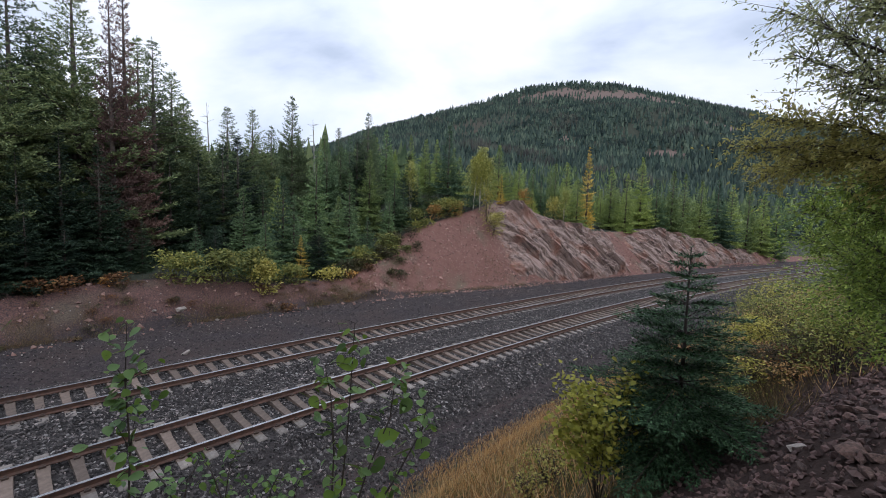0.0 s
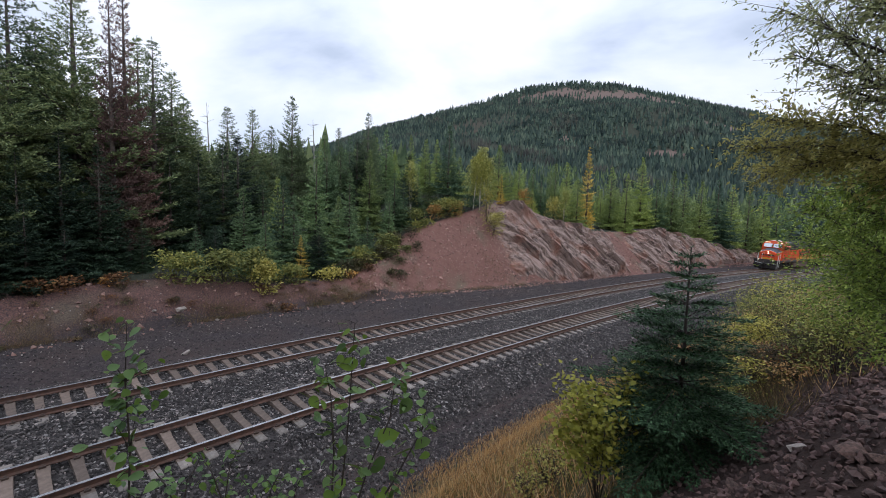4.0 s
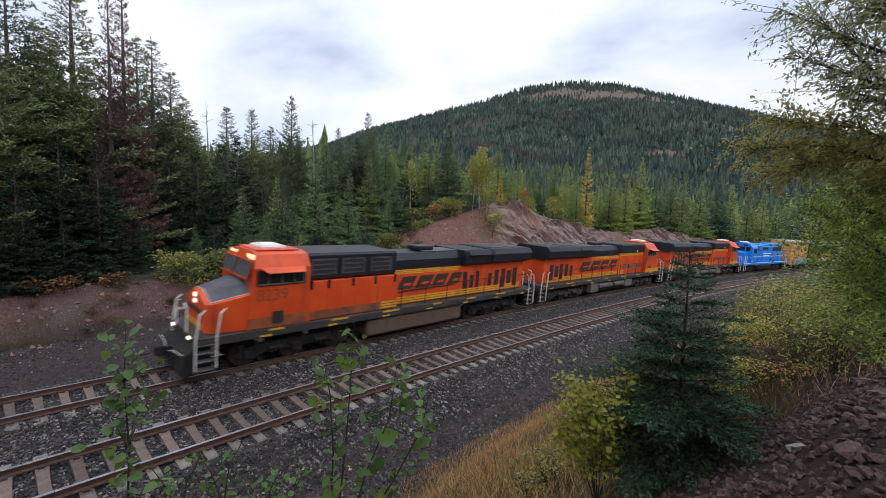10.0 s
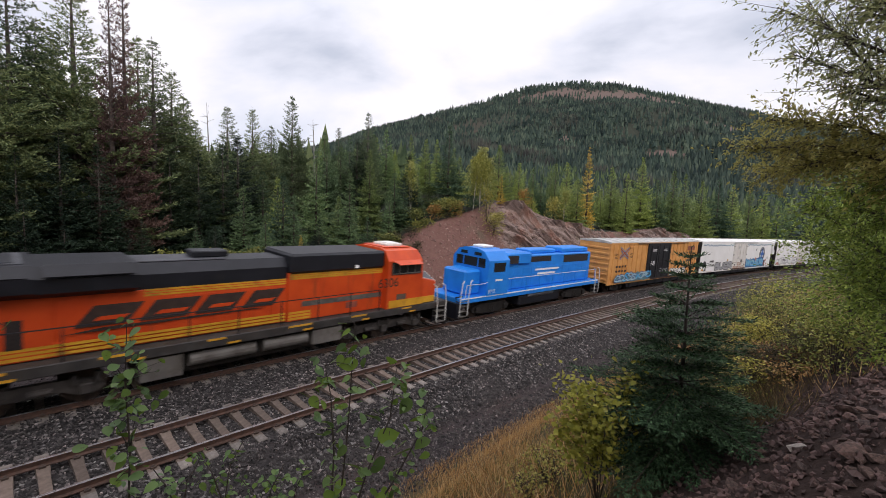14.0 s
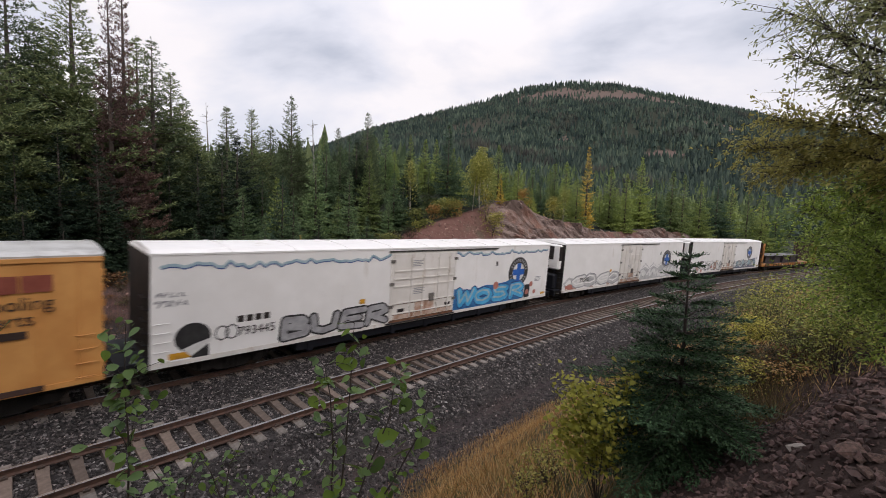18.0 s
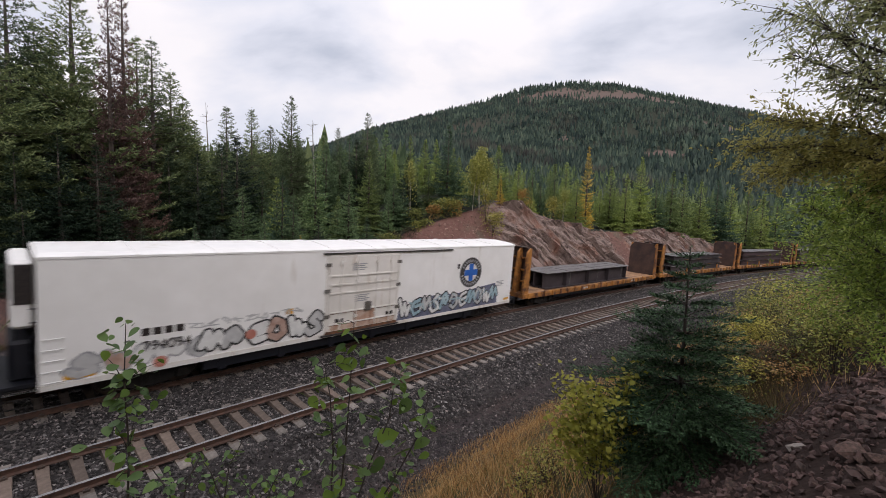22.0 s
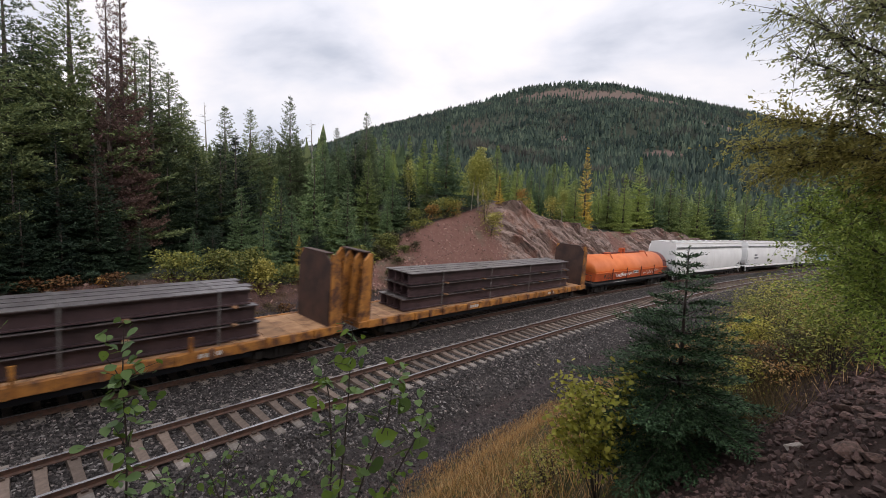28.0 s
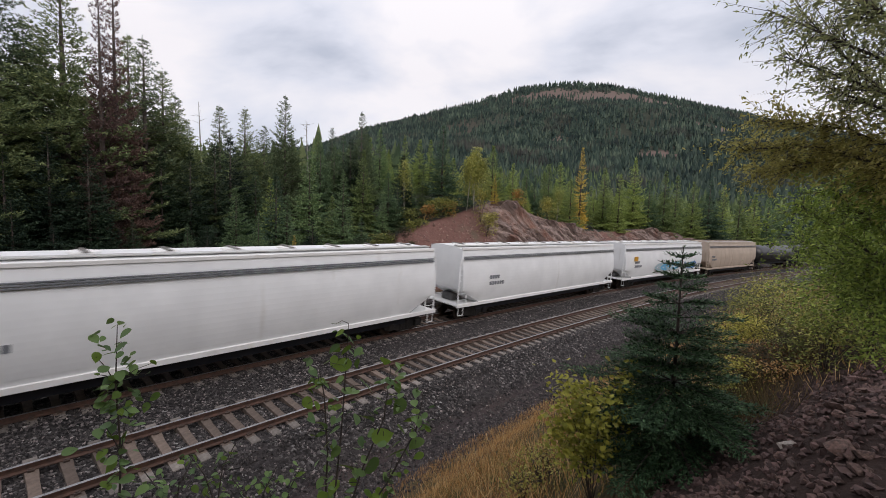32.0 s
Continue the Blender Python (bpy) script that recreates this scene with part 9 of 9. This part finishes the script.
def lay_rock(x, y, size, me, label="", turn=0.0, up_=.25):
    r = tagged(new("rock", me), label or "angular reddish rock fragment", "rock", "talus rocks")
    g = on_ground(x, y)
    r.matrix_basis = Matrix.Translation(g + Vector((0, 0, size * up_))) @ Euler((rr_.uniform(-.5, .5), rr_.uniform(-.5, .5), turn)).to_matrix().to_4x4() @ Matrix.Diagonal((size, size, size, 1))
    return r


rr_ = random.Random(12)
for x, y, size in ((2.84, 3.23, .085), (2.8, 2.78, .13), (3.4, 3.44, .1), (3.15, 3.05, .07)):
    lay_rock(x, y, size, ROCK_PALE if size == .085 else ROCKS[2], "pale flat rock among red rubble" if size == .085 else "large angular red-grey rock", rr_.uniform(0, 6.28), .3)
_c = 0
while _c < 296:
    x, y = rr_.uniform(1.5, 4.6), rr_.uniform(1.6, 4.4)
    if x + y < 3.9 + rr_.uniform(0, .9) or y > x * 1.75 or x > 1.7 * y:
        continue
    if (x - 2.52) ** 2 + (y - 4.32) ** 2 < .5:
        continue
    lay_rock(x, y, rr_.choice((.025, .03, .035, .04, .05, .07)) * rr_.uniform(.8, 1.25), rr_.choice(ROCKS), "", rr_.uniform(0, 6.28))
    _c += 1


def chip_places(rng, count):
    x, y = rng.uniform(1.3, 5.0, count), rng.uniform(1.4, 4.8, count)
    ok = (x + y > 4.0 + rng.uniform(-.4, 1.0, count)) & (y < x * 1.9)
    x, y = x[ok], y[ok]
    return np.array([tuple(on_ground(float(a), float(b))) for a, b in zip(x, y)]) + np.array([0, 0, .012])


stones("rubble_chips", 3600, chip_places, (.012, .04), M_TALUS_I, 14, "small red rock chips on the bank", "rubble")


# pebbles on the scree and on the dirt
def scree_places(rng, count):
    s, n = rng.uniform(-16, 85, count), rng.uniform(11, 21, count)
    foot = np.interp(s, FOOT_S, FOOT_N)
    ok = ((s > 7) | (rng.random(count) < .15)) & (n > foot - 1.5) & (n < foot + 1.5 + np.interp(s, CREST_S, CREST_Z) * .6)
    s, n = s[ok], n[ok]
    x, y, _t2 = spot(s, n)
    return np.stack([x, y, height(x, y, s, n) - .005], -1)


M_SCREE = surface("scree_stone", (0.15, 0.08, 0.065), (0.3, 0.19, 0.155), 4, 0.9, 0, None, grain=40, relief=0.4, vary=0.35, island=True)
stones("scree_stones", 34000, scree_places, (.02, .2), M_SCREE, 15, "loose reddish stones on the cutting slope", "scree", 3.5)


def dirt_places(rng, count):
    s = rng.uniform(-14, 40, count)
    n = np.where(rng.random(count) < .5, rng.uniform(-5, -2.8, count), rng.uniform(7.5, 14, count))
    x, y, _t2 = spot(s, n)
    return np.stack([x, y, height(x, y, s, n) + .005], -1)


stones("dirt_pebbles", 44000, dirt_places, (.016, .075), M_GRAVEL, 16, "scattered pebbles on dark gravelly dirt", "pebbles", 2.2)
def pale_places(rng, count):
    s = rng.uniform(-16, 24, count)
    n = np.interp(s, FOOT_S, FOOT_N) + rng.uniform(-4.5, 2.2, count)
    x, y, _t2 = spot(s, n)
    return np.stack([x, y, height(x, y, s, n) + .02], -1)


stones("pale_chips", 1500, pale_places, (.012, .06), M_PALE, 18, "pale stone chips strewn over the red slope", "pebbles", 2.6)
for x, y, size in ((-14.7, 23.7, .38), (-11.4, 18.7, .24), (-15.6, 22.8, .2), (-13.0, 24.4, .22), (-10.2, 27.5, .2), (-4.5, 14.2, .1), (4.6, 14.8, .16), (1.1, 14.4, .1)):
    lay_rock(x, y, size, ROCK_PALE, "pale boulder lying on the dirt", rr_.uniform(0, 6.28))


# ---- slabs of tilted rock on the cutting face ----
M_SLAB = surface("tilted_rock_slab", (0.17, 0.115, 0.098), (0.30, 0.215, 0.185), 1.3, 0.9, 0, (0.08, 0.055, 0.045), 0.9, 0.55, 12, 0.8, 0.35)


def bedrock():
    """Bedded rock: streaks that follow the dip, dark joints, rusty stains and pale broken faces."""
    m, nt, bs = base_nodes("dipping_bedrock")
    pos = nt.nodes.new("ShaderNodeTexCoord").outputs["Object"]
    turn, pull = nt.nodes.new("ShaderNodeMapping"), nt.nodes.new("ShaderNodeMapping")
    turn.inputs["Rotation"].default_value = (0, -0.75, -0.14)
    pull.inputs["Scale"].default_value = (.28, 2.6, 2.6)
    nt.links.new(pos, turn.inputs["Vector"])
    nt.links.new(turn.outputs[0], pull.inputs["Vector"])
    beds = noisy(nt, pull.outputs[0], 1.0, 7, .65)
    col = ramp(nt, beds, [(.32, (.045, .034, .031)), (.44, (.15, .105, .09)), (.56, (.27, .2, .172)), (.72, (.33, .235, .2))])
    col = blend(nt, ramp(nt, noisy(nt, pos, .5, 4), [(.5, (0, 0, 0)), (.68, (.8, .8, .8))]), col, (.22, .1, .066))
    col = blend(nt, ramp(nt, noisy(nt, pos, .9, 5), [(.6, (0, 0, 0)), (.75, (.7, .7, .7))]), col, (.16, .135, .085))
    fine = noisy(nt, pos, 7, 6, .7)
    col = blend(nt, 1.0, col, ramp(nt, fine, [(.3, (.55, .55, .55)), (.7, (1.4, 1.4, 1.4))]), "MULTIPLY")
    nt.links.new(col, bs.inputs["Base Color"])
    bs.inputs["Roughness"].default_value = .92
    bump(nt, bs, mathn(nt, "ADD", mathn(nt, "MULTIPLY", beds, 1.6), fine), .9, .09)
    return m


M_FACE = bedrock()
SLABS = [rock_mesh(260 + i) for i in range(6)]
for _m in SLABS:
    _m.materials.append(M_SLAB)


def rock_face(root, s0, s1, seed, depth):
    """A face of dipping beds: stepped along the dip, jointed across it, roughened all over."""
    rng = np.random.default_rng(seed)
    toss = rng.random(4096)
    reach = float(np.interp((s0 + s1) / 2, CREST_S, CREST_Z))
    cs, cu = int((s1 - s0 + reach) / .13), 60
    w, u = np.meshgrid(np.linspace(s0, s1 + reach, cs), np.linspace(-.04, 1.04, cu))
    # each column of the grid follows the dip of the beds
    s = w - np.interp(w - reach * .5, CREST_S, CREST_Z) * u
    foot, crest = np.interp(s, FOOT_S, FOOT_N), np.interp(s, CREST_S, CREST_Z)
    n = foot + (1.2 + crest * .62) * u
    zl = crest * np.clip(u, 0, 1)
    q = w * .8 + np.sin(w * 1.3) * .3 + rng.normal(0, .03, s.shape)
    bed, thin = np.floor(q).astype(int), np.floor(q * 3.1).astype(int)
    cell = np.floor(u * 3.2 + toss[(bed * 71) % 4096] * 3 + w * .25).astype(int)
    chip = np.floor(u * 11 + toss[(thin * 91) % 4096] * 5 - w * .8).astype(int)
    # tabular beds: flat faces with sharp steps, broken across by joints
    d = toss[(bed * 37) % 4096] * .75 + toss[(bed * 131 + cell * 17) % 4096] * .5 - (q - np.floor(q)) * .2
    d += toss[(thin * 53 + chip * 29) % 4096] * .26 + toss[(thin * 19) % 4096] * .16 + rng.normal(0, .025, s.shape)
    edge = np.clip((s - s0) / 2.2, 0, 1) * np.clip((s1 - s) / 2.2, 0, 1) * np.clip((u + .04) / .16, 0, 1) * np.clip((1.04 - u) / .12, 0, 1)
    edge *= np.clip(1.1 + fbm(s * .4, zl * .6, seed + 4, 3) * 1.1, 0, 1)
    d = d * depth * edge - .28 + .2 * edge
    n2, zadd = n - d * .75, d * .62
    x, y, _h = spot(s, n2)
    x0, y0, _h = spot(s, n)
    z = height(x0, y0, s, n) + zadd
    v = np.stack([x, y, z], -1).reshape(-1, 3)
    i = np.arange(cs * cu).reshape(cu, cs)
    f = np.stack([i[:-1, :-1], i[:-1, 1:], i[1:, 1:], i[1:, :-1]], -1).reshape(-1, 4)
    part("rock_face", mesh_of("rock_face", v.tolist(), f.tolist(), M_FACE), None, root)


def outcrop(label, s0, s1, count, seed, size, lo=.05, hi=1.0, face=0.0):
    rng = random.Random(seed)
    root = tagged(new("rock_outcrop"), label, "rock")
    if face:
        rock_face(root, s0 - 1.5, s1 + 1.5, seed, face)
    for i in range(count):
        s = rng.uniform(s0, s1)
        foot, crest = float(np.interp(s, FOOT_S, FOOT_N)), float(np.interp(s, CREST_S, CREST_Z))
        run = 1.2 + crest * .62
        n = foot + run * rng.uniform(lo, hi)
        a, b, c = ground_at(s, n), ground_at(s + .8, n - .62), ground_at(s + .3, n + .5)
        xv = (b - a).normalized()
        zv = xv.cross(c - a).normalized()
        if zv.z < 0:
            zv = -zv
        yv = zv.cross(xv)
        m = Matrix((xv, yv, zv)).transposed().to_4x4()
        m.translation = a + zv * rng.uniform(-.12, .1)
        l = rng.uniform(.7, 2.0) * size
        ob = new("rock_slab", rng.choice(SLABS))
        ob.parent = root
        ob.matrix_local = m @ pose(0, 0, 0, rng.uniform(-16, 16), rng.uniform(-8, 8), rng.uniform(-9, 9)) @ Matrix.Diagonal((l, rng.uniform(.28, .7) * size, rng.uniform(.2, .42) * size, 1))


outcrop("tilted slabs of pinkish-brown bedrock in the cutting", 23.5, 40, 9, 3, 1.9, .05, .7, face=1.15)
outcrop("broken grey-brown bedrock ledge in the cutting", 46, 63, 9, 4, 1.7, .05, .7, face=1.0)
outcrop("small broken ledges between the bedrock slabs", 22.5, 42, 34, 6, .8)
outcrop("low reddish rock ribs in the cutting", 64, 82, 16, 5, .9, .3, 1.0, face=.8)

# ---- grass ----
def grass(name, count, place, hts, mat_, seed, label, lean=.5):
    rng = np.random.default_rng(seed)
    P = place(rng, count)
    k = len(P)
    a = rng.uniform(0, 6.28, k)
    D = np.stack([np.cos(a) * lean * rng.uniform(.1, 1, k), np.sin(a) * lean * rng.uniform(.1, 1, k), np.ones(k)], -1)
    N = np.stack([-np.sin(a), np.cos(a), np.zeros(k)], -1) + rng.normal(0, .4, (k, 3))
    L = rng.uniform(hts[0], hts[1], k)
    ob = new(name, blade_mesh(name, kites(P, D, N, L, L * .02 + .002, .3), mat_))
    return tagged(ob, label, "grass", kind="stuff")


def bank_places(s0, s1, n0, n1, talus=True):
    def f(rng, count):
        s, n = rng.uniform(s0, s1, count), rng.uniform(n0, n1, count)
        clump = fbm(s * 1.3, n * 1.3, 31, 3)
        ok = clump + rng.uniform(-.5, .5, count) > -.25
        s, n = s[ok], n[ok]
        x, y, _t2 = spot(s, n)
        bare = (x > 1.2) & (y < 4.3) & (x + y > 4.2) & (x < 4.6)
        x, y, s, n = x[~bare], y[~bare], s[~bare], n[~bare]
        return np.stack([x, y, height(x, y, s, n)], -1)
    return f


grass("dry_grass", 60000, bank_places(-12, 6, -10.5, -4.4), (.08, .3), L_DRY, 71, "dry orange-brown grass on the bank", .6)
grass("tall_grass", 5000, bank_places(-11, 5, -10.2, -5.5), (.25, .55), L_DRY, 77, "tall straw-coloured grass stems on the bank", .9)
grass("green_grass", 26000, bank_places(-13, 4, -11.8, -6.5), (.08, .3), L_GRASS, 72, "low green grass on the bank", .7)
grass("bank_weeds", 12000, bank_places(-7, 16, -14.0, -9.0), (.06, .26), L_DRY, 73, "brown weeds on the bank", .8)
def slope_places(rng, count):
    s, u = rng.uniform(-16, 26, count), rng.uniform(-.25, .5, count) ** 1.0
    foot, crest = np.interp(s, FOOT_S, FOOT_N), np.interp(s, CREST_S, CREST_Z)
    n = foot + (1.2 + crest * .62) * u
    ok = fbm(s * .8, n * .8, 33, 3) + rng.uniform(-.4, .4, count) > .1 + u * .5
    x, y, _h = spot(s[ok], n[ok])
    return np.stack([x, y, height(x, y, s[ok], n[ok])], -1)


L_WEED = leafy("brown_weed_stalks", (0.06, 0.045, 0.025), (0.12, 0.085, 0.045), (0.22, 0.16, 0.08), 0.8, 0.1, 0.0)
def under_places(rng, count):
    u = rng.random(count)
    x, y = 3.0 + 3.2 * u + rng.normal(0, .35, count), 4.75 + 2.2 * u + rng.normal(0, .4, count)
    ok = (fbm(x * 1.6, y * 1.6, 35, 3) + rng.uniform(-.5, .5, count) > -.3) & (y > 4.2)
    return np.array([tuple(on_ground(float(a), float(b))) for a, b in zip(x[ok], y[ok])])


grass("brown_undergrowth", 9000, under_places, (.08, .38), L_WEED, 78, "brown grass and weeds beside the spruce", 1.0)
grass("slope_weeds", 60000, slope_places, (.1, .4), L_WEED, 76, "brown weeds at the foot of the cutting", .9)
for i in range(60):
    s = rb.uniform(-15, 9)
    n = float(np.interp(s, FOOT_S, FOOT_N)) + rb.uniform(-.6, 2.6)
    p = spot(s, n)
    k = outward(float(p[0]), float(p[1]))[1] / float(p[1]) if p[1] > 20 else 1.0
    bush("weed_clump", ("low clump of brown weeds on the red slope", "low clump of dark green weeds on the red slope")[i % 3 == 2], "weeds", float(p[0]) / k, float(p[1]) / k, rb.uniform(.18, .5), rb.uniform(.25, .7), (L_WEED, L_RUSSET, L_BRUSH)[i % 3], 600 + i, 170, .1, 5, group="weed clumps", crown_from=.02, fill=.6, aspect=.35)
grass("far_bank_grass", 6000, bank_places(-18, 14, 13.6, 18), (.1, .34), L_WEED, 74, "dry grass at the forest edge", .7)
grass("bank_grass", 9000, bank_places(6, 40, -9, -4.2), (.15, .5), L_DRY, 75, "tall dry grass beside the line", .6)


motions()
